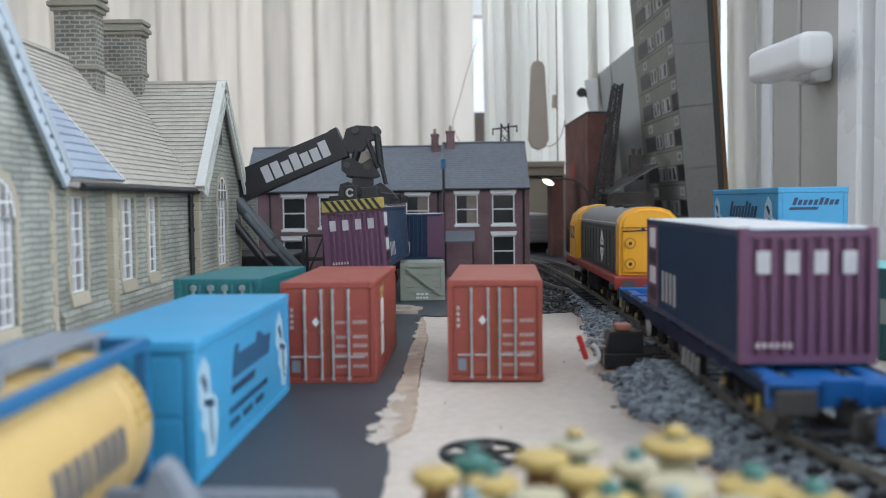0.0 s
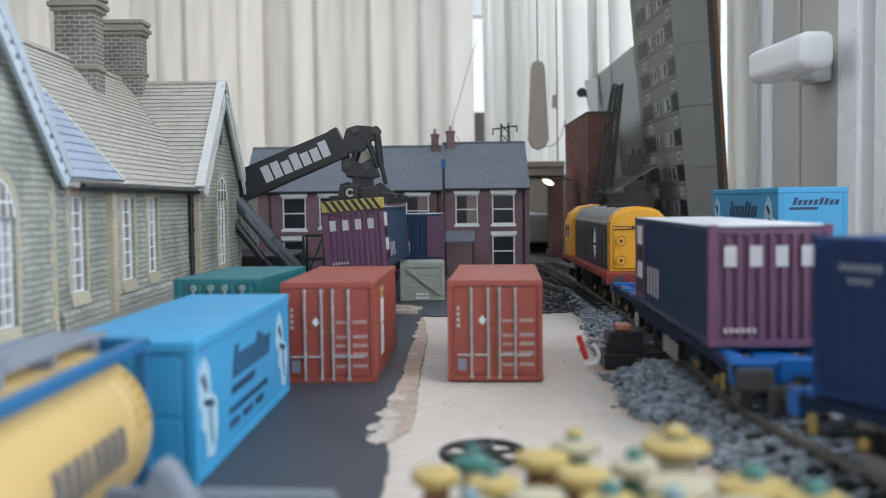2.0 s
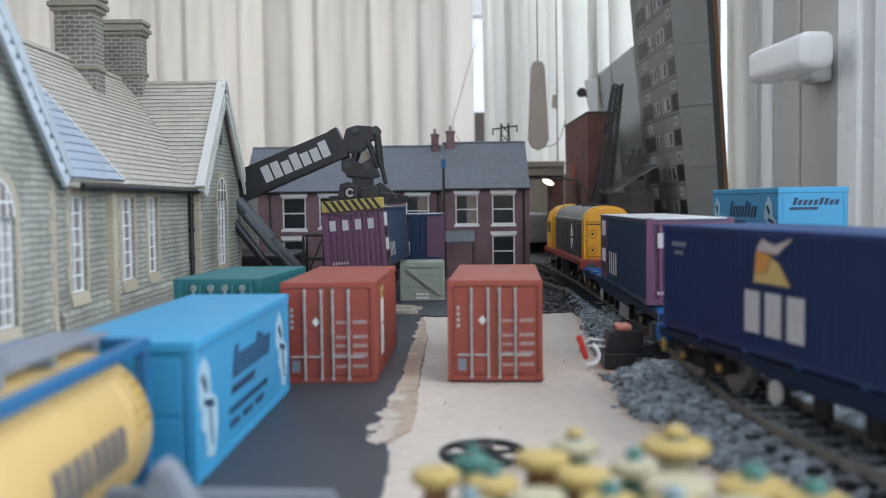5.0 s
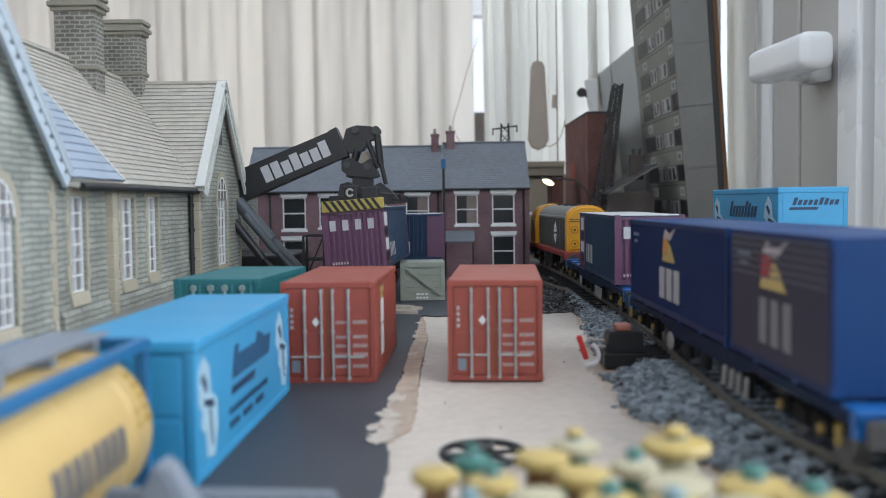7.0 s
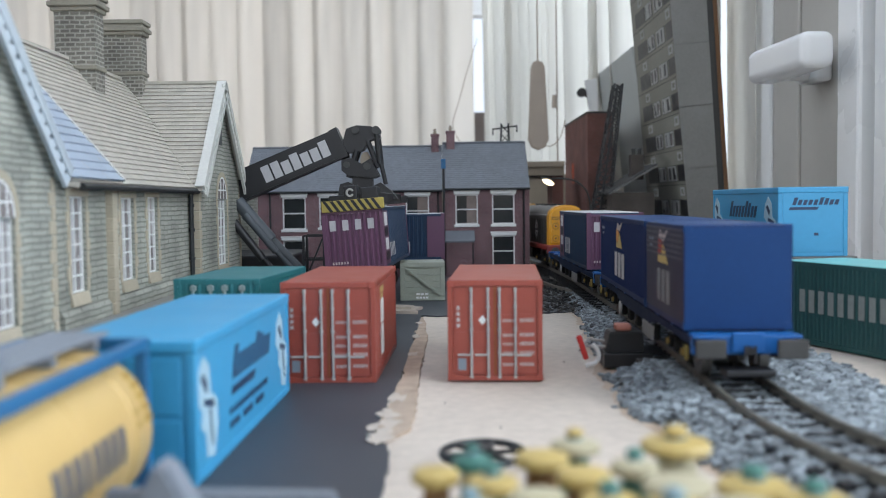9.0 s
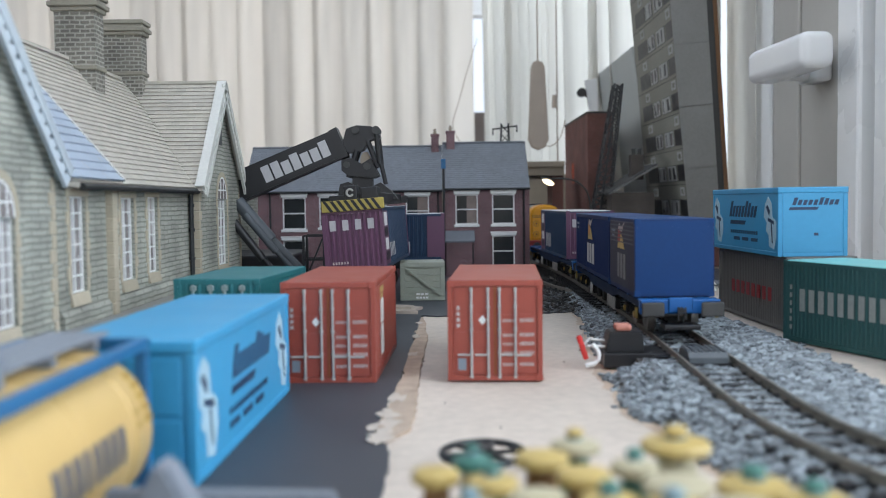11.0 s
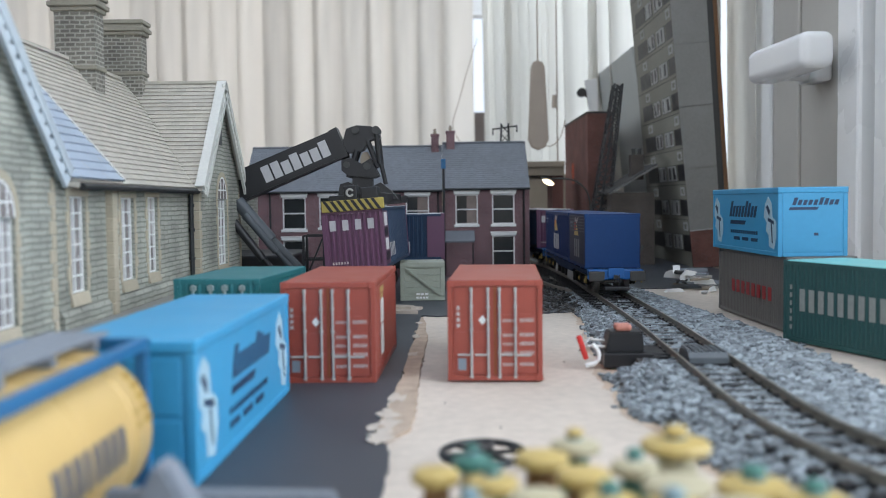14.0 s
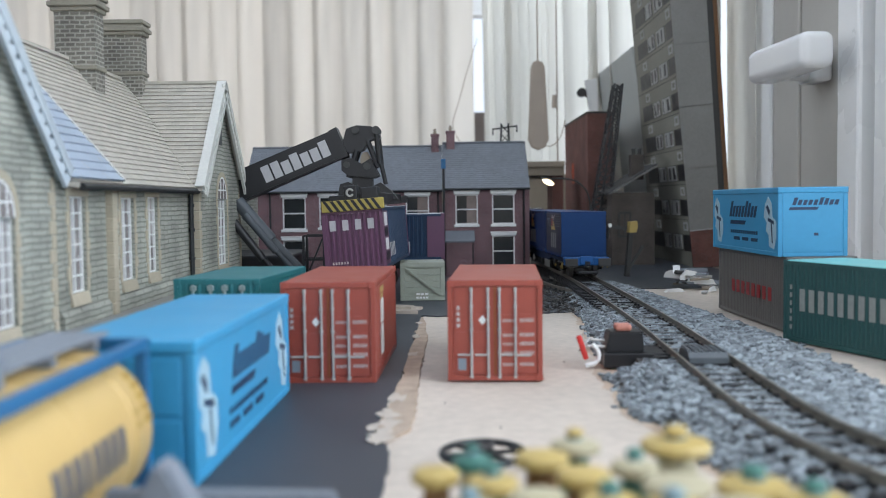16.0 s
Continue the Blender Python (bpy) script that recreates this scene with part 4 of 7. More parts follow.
def yard_containers():
    red_container(at(17.28 + 0.07 * 39.75, 314.5 + 39.6, 0, rz=-4.0), False)
    red_container(at(-39.22 + 0.037 * 39.75, 314.4 + 39.7, 0, rz=-2.1), True)
    ferry_container(at(-69.38 + 0.0295 * 51.4, 198.9 + 51.4, 0.05, rz=-1.69), 31.9, 102.8, 31.8, "sky blue container with white arrow marks on tarmac")
    c = plain_container(at(-78.5, 368.5, 0, rz=-6), 32, 66, 33.8, TEAL, TEAL, "teal shipping container beside the stone building", [], WHITE, "teal containers")
    bm = B()
    for x in (-8.5, -2.0, 3.2, 9.6):
        rod(bm, (x, -33.6, 2), (x, -33.6, 32), 0.55, 8)
        for z in (8, 20, 30.5):
            rbox(bm, x - 1.1, x + 1.1, -34.1, -32.8, z - 0.6, z + 1.2, 0.2, 1)
    part("lock_rods", bm, TEALSTEEL, c, "worn silver lock rods")
    # the stack beyond the track
    plain_container(at(154.5 + 16, 421 + 49, 0, rz=1.0), 32, 98, 33.7, GREYBOX, GREYBOX, "warm grey shipping container at the bottom of a stack", [(-30, 12, 60, 6.5, 8)], REDPRINT, "grey containers")
    a = math.atan2(18.4, 55)
    u = Vector((math.sin(a), -math.cos(a)))
    nrm = Vector((math.cos(a), math.sin(a)))
    mid = Vector((146.6, 401)) + u * 80 + nrm * 16
    plain_container(at(mid.x, mid.y, 0, rz=math.degrees(a)), 32, 160, 34, GREEN, GREENTOP, "bottle green shipping container, roof painted pale for light from above",
                    [(-6, 13.2, 78, 9.4, 14), (74.5, 5, 2.2, 2.0, 1), (74.5, 8.4, 2.2, 2.0, 1), (74.5, 11.8, 2.2, 2.0, 1), (74.5, 15.2, 2.2, 2.0, 1), (74.5, 18.6, 2.2, 2.0, 1), (74.5, 22, 2.2, 2.0, 1)], DULLPALE, "green containers")
    ferry_container(at(151 + 16.4, 421 + 51, 34.15, rz=0.6), 32, 98, 31.6, "sky blue container stacked on a grey container", True)


DULLPALE = mat("dull_pale_print", (0.36, 0.39, 0.37), 0.5, 0.2, 500, 3000, 0.02)
TEALSTEEL = mat("worn_teal_silver", (0.30, 0.38, 0.37), 0.45, 0.2, 200, 1500, 0.1, metal=0.2)


# ---- the train ----
def bogie(parent, y, halfbase, wheel_r, frame_mat):
    bm = B()
    for x in (-1, 1):
        prism(bm, [(-halfbase - 4, 6.2), (-halfbase + 3, 4.2), (halfbase - 3, 4.2), (halfbase + 4, 6.2), (halfbase + 4, 8.4), (-halfbase - 4, 8.4)], "x", *sorted((x * 11.2, x * 12.8)))
        for e in (-1, 1):
            rbox(bm, *sorted((x * 12.6, x * 14.2)), e * halfbase - 2.2, e * halfbase + 2.2, 4.8, 9.0, 0.4, 1)
        rod(bm, (x * 13.0, 0, 5.0), (x * 13.0, 0, 8.4), 1.5, 10)
    box(bm, -11.5, 11.5, -2.5, 2.5, 5.5, 10.2)
    b = part("bogie", bm, frame_mat, parent, m=at(0, y, 0))
    for x in (-1, 1):
        for e in (-1, 1):
            bm = B()
            rod(bm, (x * 14.0, e * halfbase, 6.8), (x * 15.0, e * halfbase, 6.8), 1.2, 10)
            part("bearing_cap", bm, BRASS, b, "brass bearing cap")
    wheels = []
    for e in (-1, 1):
        bm = B()
        for x in (-1, 1):
            rod(bm, (x * 7.1, 0, 0), (x * 10.0, 0, 0), wheel_r, 24)
            rod(bm, (x * 7.0, 0, 0), (x * 7.7, 0, 0), wheel_r + 0.9, 24)
            rod(bm, (x * 10.0, 0, 0), (x * 10.35, 0, 0), wheel_r * 0.35, 12)
            for k in range(3):
                a = k * math.pi / 3
                beam(bm, (x * 10.05, -wheel_r * 0.8 * math.cos(a), -wheel_r * 0.8 * math.sin(a)), (x * 10.05, wheel_r * 0.8 * math.cos(a), wheel_r * 0.8 * math.sin(a)), 0.35, 1.1)
        rod(bm, (-13, 0, 0), (13, 0, 0), 1.0, 8)
        w = part("wheelset", bm, WHEELSTEEL, b, "grey steel wheelset", m=at(0, e * halfbase, wheel_r), smooth=True)
        wheels.append((w, e * halfbase, wheel_r))
    return wheels


def flat_wagon(label, L):
    """A blue bogie container flat; rail top at z 0, along y."""
    g = thing("container_wagon", label, "railway wagon", group="blue container wagons")
    hl = L / 2
    bm = B()
    for x in (-1, 1):
        prism(bm, [(-hl, 13.6), (hl, 13.6), (hl, 11.2), (hl - 58, 11.2), (hl - 72, 8.6), (-hl + 72, 8.6), (-hl + 58, 11.2), (-hl, 11.2)], "x", *sorted((x * 13.0, x * 15.4)))
    part("side_sill", bm, DARKSILL, g, "dark navy side sills")
    bm = B()
    for k in range(9):
        y = -hl + 6 + k * (L - 12) / 8
        box(bm, -15.2, 15.2, y - 1.4, y + 1.4, 11.4, 14.38)
    box(bm, -5, 5, -hl, hl, 11.0, 13.0)
    for x in (-1, 1):
        box(bm, *sorted((x * 12.9, x * 9.5)), -hl, hl, 12.0, 13.65)
    part("deck", bm, WAGONBLUE, g, "bright blue deck")
    for e in (-1, 1):
        bm = B()
        rbox(bm, -15.6, 15.6, *sorted((e * hl, e * (hl - 3.2))), 8.8, 14.4, 0.5)
        rbox(bm, -4.5, 4.5, *sorted((e * (hl + 0.8), e * (hl - 1))), 9.3, 15.2, 0.4)
        part("headstock", bm, WAGONBLUE, g)
        for x in (-1, 1):
            bm = B()
            rod(bm, (x * 11.4, e * hl, 11.0), (x * 11.4, e * (hl + 4.0), 11.0), 1.7, 14)
            rbox(bm, x * 11.4 - 4.4, x * 11.4 + 4.4, *sorted((e * (hl + 4.0), e * (hl + 5.0))), 8.2, 13.8, 0.6)
            part("buffer", bm, BUFFER, g, "grimy grey buffer")
        bm = B()
        rod(bm, (0, e * hl, 10.4), (0, e * (hl + 3.2), 10.4), 1.2, 10)
        beam(bm, (-1.4, e * (hl + 3), 11.8), (-1.4, e * (hl + 3.2), 7.0), 0.6, 0.6)
        beam(bm, (1.4, e * (hl + 3), 11.8), (1.4, e * (hl + 3.2), 7.0), 0.6, 0.6)
        part("coupling_hook", bm, BLACK, g)
        bm = B()
        rbox(bm, -7, 7, *sorted((e * (hl - 4), e * (hl + 4.5))), 3.0, 5.0, 0.5)
        part("coupler", bm, BLACK, g)
        for k in range(2):
            bm = B()
            x = -16.2 if k else 15.4
            box(bm, x, x + 0.8, *sorted((e * (hl - 8), e * (hl - 6.2))), 6.4, 10.5)
            part("step", bm, YELLOWSTEP, g, "small yellow step")
    for k in range(5):
        bm = B()
        y = -40 + k * 19
        rbox(bm, -14.6, -12.6, y - 3.0, y + 3.0, 3.4, 8.8, 0.4, 1)
        part("brake_gear", bm, DIRTY, g)
    for k in range(4):
        bm = B()
        y = -46 + k * 6
        beam(bm, (-15.9, y, 9.0), (-15.9, y + 1.2, 3.8), 0.9, 0.9)
        part("brake_handle", bm, STEEL, g, "pale brake handle")
    bm = B()
    rod(bm, (-16.0, 34, 6.4), (-15.2, 34, 6.4), 3.0, 14)
    part("brake_wheel", bm, STEEL, g, "pale brake wheel")
    wheels = []
    for e in (-1, 1):
        wheels += bogie(g, e * (hl - 30), 11.5, 6.2, DIRTY)
    return g, wheels


BUFFER = mat("grimy_buffer", (0.050, 0.049, 0.047), 0.6, 0.25, 150, 900, 0.1)
YELLOWSTEP = mat("grimy_yellow", (0.30, 0.22, 0.055), 0.6, 0.25, 150, 900, 0.1)


def locomotive():
    """A single-cab diesel: long bonnet towards the wagons, yellow ends, red solebar."""
    g = thing("locomotive", "dark diesel locomotive with yellow ends and red solebar", "locomotive")
    hl = 93.0
    bm = B()
    rbox(bm, -17, 17, -hl, hl, 15.0, 18.6, 0.6)
    part("solebar", bm, LOCORED, g, "red solebar")
    bonnet = [(-13.5, 18.7), (13.5, 18.7), (13.5, 41), (12.6, 44.8), (9.5, 48.0), (5, 49.6), (0, 50.0), (-5, 49.6), (-9.5, 48.0), (-12.6, 44.8), (-13.5, 41)]
    bm = B()
    prism(bm, bonnet[:3] + bonnet[-1:], "y", -hl + 15, hl - 46)
    part("bonnet", bm, LOCOGREEN, g)
    bm = B()
    prism(bm, bonnet[2:], "y", -hl + 15, hl - 46)
    part("bonnet_roof", bm, ROOFGREY, g, "grey bonnet roof", smooth=True)
    bm = B()
    prism(bm, [(u * 1.01, v + (0.15 if v > 20 else 0)) for u, v in bonnet], "y", -hl + 4, -hl + 15.1)
    bmesh.ops.bevel(bm, geom=[e for e in bm.edges if all(abs(v.co.y + hl - 4) < 0.01 for v in e.verts)], offset=1.6, segments=3, affect="EDGES")
    nose = part("nose", bm, LOCOYELLOW, g, "yellow nose end", smooth=True)
    for x, z in ((-9, 33.5), (-9, 24.0), (9, 24), (9, 33.5), (-3.2, 40), (3.2, 40)):
        # outer disc in darker yellow: shade round the disc painted in
        bm = B()
        rod(bm, (x, -hl + 3.2, z), (x, -hl + 4.2, z), 2.7 if z < 38 else 1.2, 16)
        part("marker_disc", bm, SHADEYELLOW, nose, smooth=True)
        bm = B()
        rod(bm, (x, -hl + 3.0, z), (x, -hl + 3.22, z), 2.0 if z < 38 else 0.9, 16)
        part("marker_disc", bm, LOCOYELLOW, nose, smooth=True)
        bm = B()
        rod(bm, (x, -hl + 2.7, z), (x, -hl + 3.05, z), 0.8, 10)
        part("marker_light", bm, LEAD, nose, "dark marker light")
    bm = B()
    box(bm, -12.6, 12.6, -hl + 3.7, -hl + 4.05, 40.4, 40.8)
    rod(bm, (-12.4, -hl + 3.0, 39), (12.4, -hl + 3.0, 39.8), 0.3, 6)
    part("hand_rail", bm, LEAD, nose)
    bm = B()
    cab = [(-17, 18.7), (17, 18.7), (17, 38), (15, 45), (9, 49.5), (0, 51), (-9, 49.5), (-15, 45), (-17, 38)]
    prism(bm, cab, "y", hl - 46, hl - 18)
    cabob = part("cab", bm, LOCOYELLOW, g, "yellow cab", smooth=True)
    for y in (hl - 41, hl - 30):
        for x in (-1, 1):
            bm = B()
            rbox(bm, *sorted((x * 16.4, x * 17.15)), y, y + 8, 30, 38, 0.4, 1)
            part("cab_window", bm, PANE, cabob, "dark cab window")
    bm = B()
    prism(bm, [(u * 0.98, v) for u, v in bonnet], "y", hl - 18, hl - 2)
    part("nose", bm, LOCOYELLOW, g, "yellow short nose")
    for k in range(11):
        y = -hl + 20 + k * 11
        for x in (-1, 1):
            bm = B()
            rbox(bm, *sorted((x * 13.4, x * 13.9)), y, y + 9, 21, 39, 0.25, 1)
            door = part("side_door", bm, LOCOGREEN, g)
            for j in range(6):
                bm = B()
                box(bm, *sorted((x * 13.85, x * 14.05)), y + 1, y + 8, 23 + j * 2.4, 23.7 + j * 2.4)
                part("louvre", bm, LOCOGREEN, door)
    for x in (-1, 1):
        p = x * 14.1
        bm = B()
        for pts in ([(-6, 31), (-1, 34.5), (4, 31), (2, 30), (-1, 32.2), (-4, 30)], [(-6, 29.5), (4, 29.5), (4, 30.6), (-6, 30.6)], [(-6, 27), (-1, 23.5), (4, 27), (2, 28), (-1, 25.8), (-4, 28)], [(-6, 27.4), (4, 27.4), (4, 28.5), (-6, 28.5)]):
            shape(bm, "x", p, x, [(u - 38, (v - 29) * 1.5 + 30) for u, v in pts], 0.15)
        part("arrow_emblem", bm, WHITE, g, "white double arrow emblem")
    bm = B()
    for x in (-1, 1):
        rod(bm, (x * 14.6, -hl + 8, 42.5), (x * 14.6, hl - 50, 42.5), 0.3, 6)
        for k in range(8):
            rod(bm, (x * 13.3, -hl + 12 + k * 18, 42.5), (x * 14.6, -hl + 12 + k * 18, 42.5), 0.25, 5)
    part("side_rail", bm, STEEL, g)
    bm = B()
    for k in range(4):
        rod(bm, (0, -hl + 35 + k * 26, 49.4), (0, -hl + 35 + k * 26, 50.8), 6.5 if k < 2 else 3, 18)
    part("roof_fan", bm, LEAD, g)
    for e in (-1, 1):
        bm = B()
        rbox(bm, -17, 17, *sorted((e * hl, e * (hl + 1.2))), 12.6, 18.2, 0.4)
        part("buffer_beam", bm, LOCORED, g, "red buffer beam")
        for x in (-1, 1):
            bm = B()
            rod(bm, (x * 11.4, e * hl, 14), (x * 11.4, e * (hl + 6), 14), 1.9, 12)
            rod(bm, (x * 11.4, e * (hl + 6), 14), (x * 11.4, e * (hl + 7), 14), 3.4, 18)
            part("buffer", bm, BUFFER, g)
    bm = B()
    rbox(bm, -13, 13, -18, 18, 5, 13.4, 0.8)
    part("fuel_tank", bm, DIRTY, g)
    wheels = []
    for e in (-1, 1):
        wheels += bogie(g, e * 58, 17, 7.0, DIRTY)
    return g, wheels


# times and the way that the rear face of the purple container has gone
RUN = [(0, 216.2), (0.5, 217.9), (1, 222.6), (1.5, 230.6), (2, 241.6), (2.5, 254.4), (3, 269.7), (3.5, 286.8), (4, 304.8), (4.5, 322.8), (5, 341.2), (5.5, 360.3), (6, 380.4), (6.5, 401.9),
       (7, 425.2), (7.5, 449), (8, 473.6), (8.5, 497.9), (9, 522.1), (9.5, 546.3), (10, 570.4), (10.5, 594.7), (11, 619.3), (11.5, 644.4), (12, 670.1), (12.5, 696.4), (13, 723.5), (13.5, 751.3),
       (14, 779.7), (14.5, 808.6), (15, 837.9), (15.5, 867.6), (16, 897.4)]


def gone(t):
    """Smooth way over the run's rows."""
    ts, ss = [r[0] for r in RUN], [r[1] for r in RUN]
    i = min(max(int(t / 0.5), 0), len(RUN) - 2)
    g = lambda k: (ss[min(k + 1, len(ss) - 1)] - ss[max(k - 1, 0)]) / (0.5 * (min(k + 1, len(ss) - 1) - max(k - 1, 0)))
    u, h = (t - ts[i]) / 0.5, 0.5
    return (2 * u ** 3 - 3 * u ** 2 + 1) * ss[i] + (u ** 3 - 2 * u ** 2 + u) * h * g(i) + (-2 * u ** 3 + 3 * u ** 2) * ss[i + 1] + (u ** 3 - u ** 2) * h * g(i + 1)


def ride(ahead, half, z, t, off=0.0):
    """Pose of a body on a carrier whose middle is that far ahead of the purple container's rear face and which is held at two points half apart; off: along the carrier."""
    s = gone(t) + ahead
    a, b = along(s - half), along(s + half)
    d = b - a
    c = (a + b) / 2 + d.normalized() * off
    return at(c.x, c.y, z, rz=math.degrees(math.atan2(-d.x, d.y)))


BELL_L = 124.0
RIDERS = []


def train():
    g1, w1 = flat_wagon("blue bogie wagon carrying one purple container", 221)
    g2, w2 = flat_wagon("blue bogie wagon carrying two deep blue containers", 214)
    lo, wl = locomotive()
    first, second, deck = (88.5, 75), (-151, 84), RAILTOP + 14.4
    RIDERS.append((g1, *first, RAILTOP, 0, w1))
    RIDERS.append((g2, *second, RAILTOP, 0, w2))
    RIDERS.append((lo, 206 + 93, 58, RAILTOP, 0, wl))
    b = bell_container("purple_container", None, BELL_L, "purple ended navy container riding on a blue wagon")
    RIDERS.append((b, *first, deck, -26.5, []))
    p1 = line_container("blue_container", None, 129.3, "long deep blue container with a flag mark", False)
    RIDERS.append((p1, *second, deck, 35.4, []))
    p2 = line_container("blue_container", None, 64.5, "short deep blue container with dull grey sides", True)
    RIDERS.append((p2, *second, deck, -64.4, []))
    for ob, ahead, half, z, off, _ in RIDERS:
        ob.matrix_basis = ride(ahead, half, z, 0, off)


def motions():
    for ob, ahead, half, z, off, wheels in RIDERS:
        walk(ob, [(k * 0.25, ride(ahead, half, z, k * 0.25, off)) for k in range(65)])
        for w, y, r in wheels:
            rows = [(k * 0.125, at(0, y, r, rx=-math.degrees((gone(k * 0.125) - 216.2) / r))) for k in range(129)]
            walk(w, rows)


# ---- the stone station building ----
ZP = 20.7          # top of the platform block that it stands on
XA, XC = -123.0, -124.0


def slated(bm, corner, u, v, nu, nv, skip=None, course=2.9, width=4.2, seed=0, proud=0.75):
    """Overlapping slates over a sloping rectangle: corner, along u (the eave), up v."""
    rnd = random.Random(seed)
    u, v, c = Vector(u), Vector(v), Vector(corner)
    lu, lv = u.length, v.length
    eu, ev = u / lu, v / lv
    n = eu.cross(ev)
    if n.z < 0:
        n = -n
    rows = int(lv / course)
    for r in range(rows + 1):
        a0, a1 = r * course, min((r + 1.25) * course, lv)
        x = -(r % 2) * width / 2
        while x < lu:
            w = width * rnd.uniform(0.85, 1.15)
            x0, x1 = max(x, 0), min(x + w - 0.12, lu)
            x += w
            if x1 - x0 < 0.5 or a1 <= a0 or (skip and skip((x0 + x1) / 2, (a0 + a1) / 2)):
                continue
            lift = proud * (1 + rnd.uniform(-0.13, 0.24))
            q = [c + eu * x0 + ev * a0 + n * lift, c + eu * x1 + ev * a0 + n * lift, c + eu * x1 + ev * a1 + n * 0.12, c + eu * x0 + ev * a1 + n * 0.12]
            d = [p - n * (lift if i < 2 else 0.12) for i, p in enumerate(q)]
            q, d = [bm.verts.new(p) for p in q], [bm.verts.new(p) for p in d[:2]]
            bm.faces.new(q)
            bm.faces.new((d[0], d[1], q[1], q[0]))
    return bm


def tall_window(parent, x, y0, y1, z0, z1, bars_v, bars_h, sill=True, arch=False):
    """A white many-paned window with its dressed stone surround, in a wall that faces +x."""
    w = part("window", holed(B(), "x", x - 2.2, x - 1.2, y0, y1, z0, z1,
             [(y0 + 0.5 + i * (y1 - y0 - 0.5) / bars_v, y0 + (i + 1) * (y1 - y0 - 0.5) / bars_v, z0 + 0.5 + j * (z1 - z0 - 0.5) / bars_h, z0 + (j + 1) * (z1 - z0 - 0.5) / bars_h) for i in range(bars_v) for j in range(bars_h)]), SASH, parent, "white many-paned window")
    bm = B()
    box(bm, x - 3.0, x - 2.3, y0, y1, z0, z1)
    part("pane", bm, WINDOWBACK, w, "curtained panes")
    k = int((z1 - z0) / 4.2)
    for j in range(k):
        for s in (-1, 1):
            d = 3.0 if j % 2 else 1.9
            a = (y0 - d, y0 - 0.02) if s < 0 else (y1 + 0.02, y1 + d)
            bm = B()
            rbox(bm, x - 2, x + 0.45, *a, z0 + j * (z1 - z0) / k, z0 + (j + 0.96) * (z1 - z0) / k, 0.2, 1)
            part("quoin_stone", bm, QUOIN, parent)
    if arch:
        bm = B()
        c, r = (y0 + y1) / 2, (y1 - y0) / 2
        inner = [(c + r * math.cos(a), z1 + 1.15 * r * math.sin(a)) for a in [math.pi * i / 10 for i in range(11)]]
        outer = [(c + (r + 2.6) * math.cos(a), z1 + 1.15 * r * math.sin(a) + 2.6 * math.sin(a)) for a in [math.pi * i / 10 for i in range(11)]]
        prism(bm, inner + outer[::-1], "x", x - 1.0, x + 0.5)
        part("arch", bm, QUOIN, parent)
        bm = B()
        prism(bm, inner, "x", x - 0.9, x + 0.12)
        part("arch_panel", bm, WINDOWBACK, parent)
        bm = B()
        rim = [(c + (r - 0.8) * math.cos(a), z1 + 1.15 * (r - 0.8) * math.sin(a)) for a in [math.pi * i / 10 for i in range(11)]]
        prism(bm, inner + rim[::-1], "x", x + 0.13, x + 0.3)
        for k in range(1, bars_v):
            u = y0 + k * (y1 - y0) / bars_v
            top = z1 + 1.15 * math.sqrt(max(r * r - (u - c) ** 2, 0)) - 0.3
            box(bm, x + 0.13, x + 0.3, u - 0.35, u + 0.35, z1, top)
        box(bm, x + 0.13, x + 0.3, y0 + 0.9, y1 - 0.9, z1 + r * 0.42, z1 + r * 0.42 + 0.7)
        part("glazing_bars", bm, SASH, parent, "white arched glazing bars")
    else:
        bm = B()
        rbox(bm, x - 2, x + 0.5, y0 - 2.6, y1 + 2.6, z1 + 0.02, z1 + 3.0, 0.2, 1)
        part("lintel", bm, QUOIN, parent)
    if sill:
        bm = B()
        prism(bm, [(x - 2, z0 - 0.02), (x + 0.3, z0 - 0.02), (x + 1.2, z0 - 4.2), (x - 2, z0 - 4.2)], "y", y0 - 0.8, y1 + 0.8)
        part("sill", bm, QUOIN, parent)


WINDOWBACK = mat("curtained_glass", (0.30, 0.27, 0.26), 0.25, 0.25, 60, 700, 0.05)


def quoins(parent, x, y, z0, z1, side):
    k = int((z1 - z0) / 4.4)
    for j in range(k):
        d = 5.0 if j % 2 else 3.2
        bm = B()
        a = (y, y + d) if side > 0 else (y - d, y)
        rbox(bm, x - (3.2 if j % 2 else 5), x + 0.35, *a, z0 + j * (z1 - z0) / k + 0.1, z0 + (j + 1) * (z1 - z0) / k - 0.1, 0.25, 1)
        part("quoin_stone", bm, QUOIN, parent)


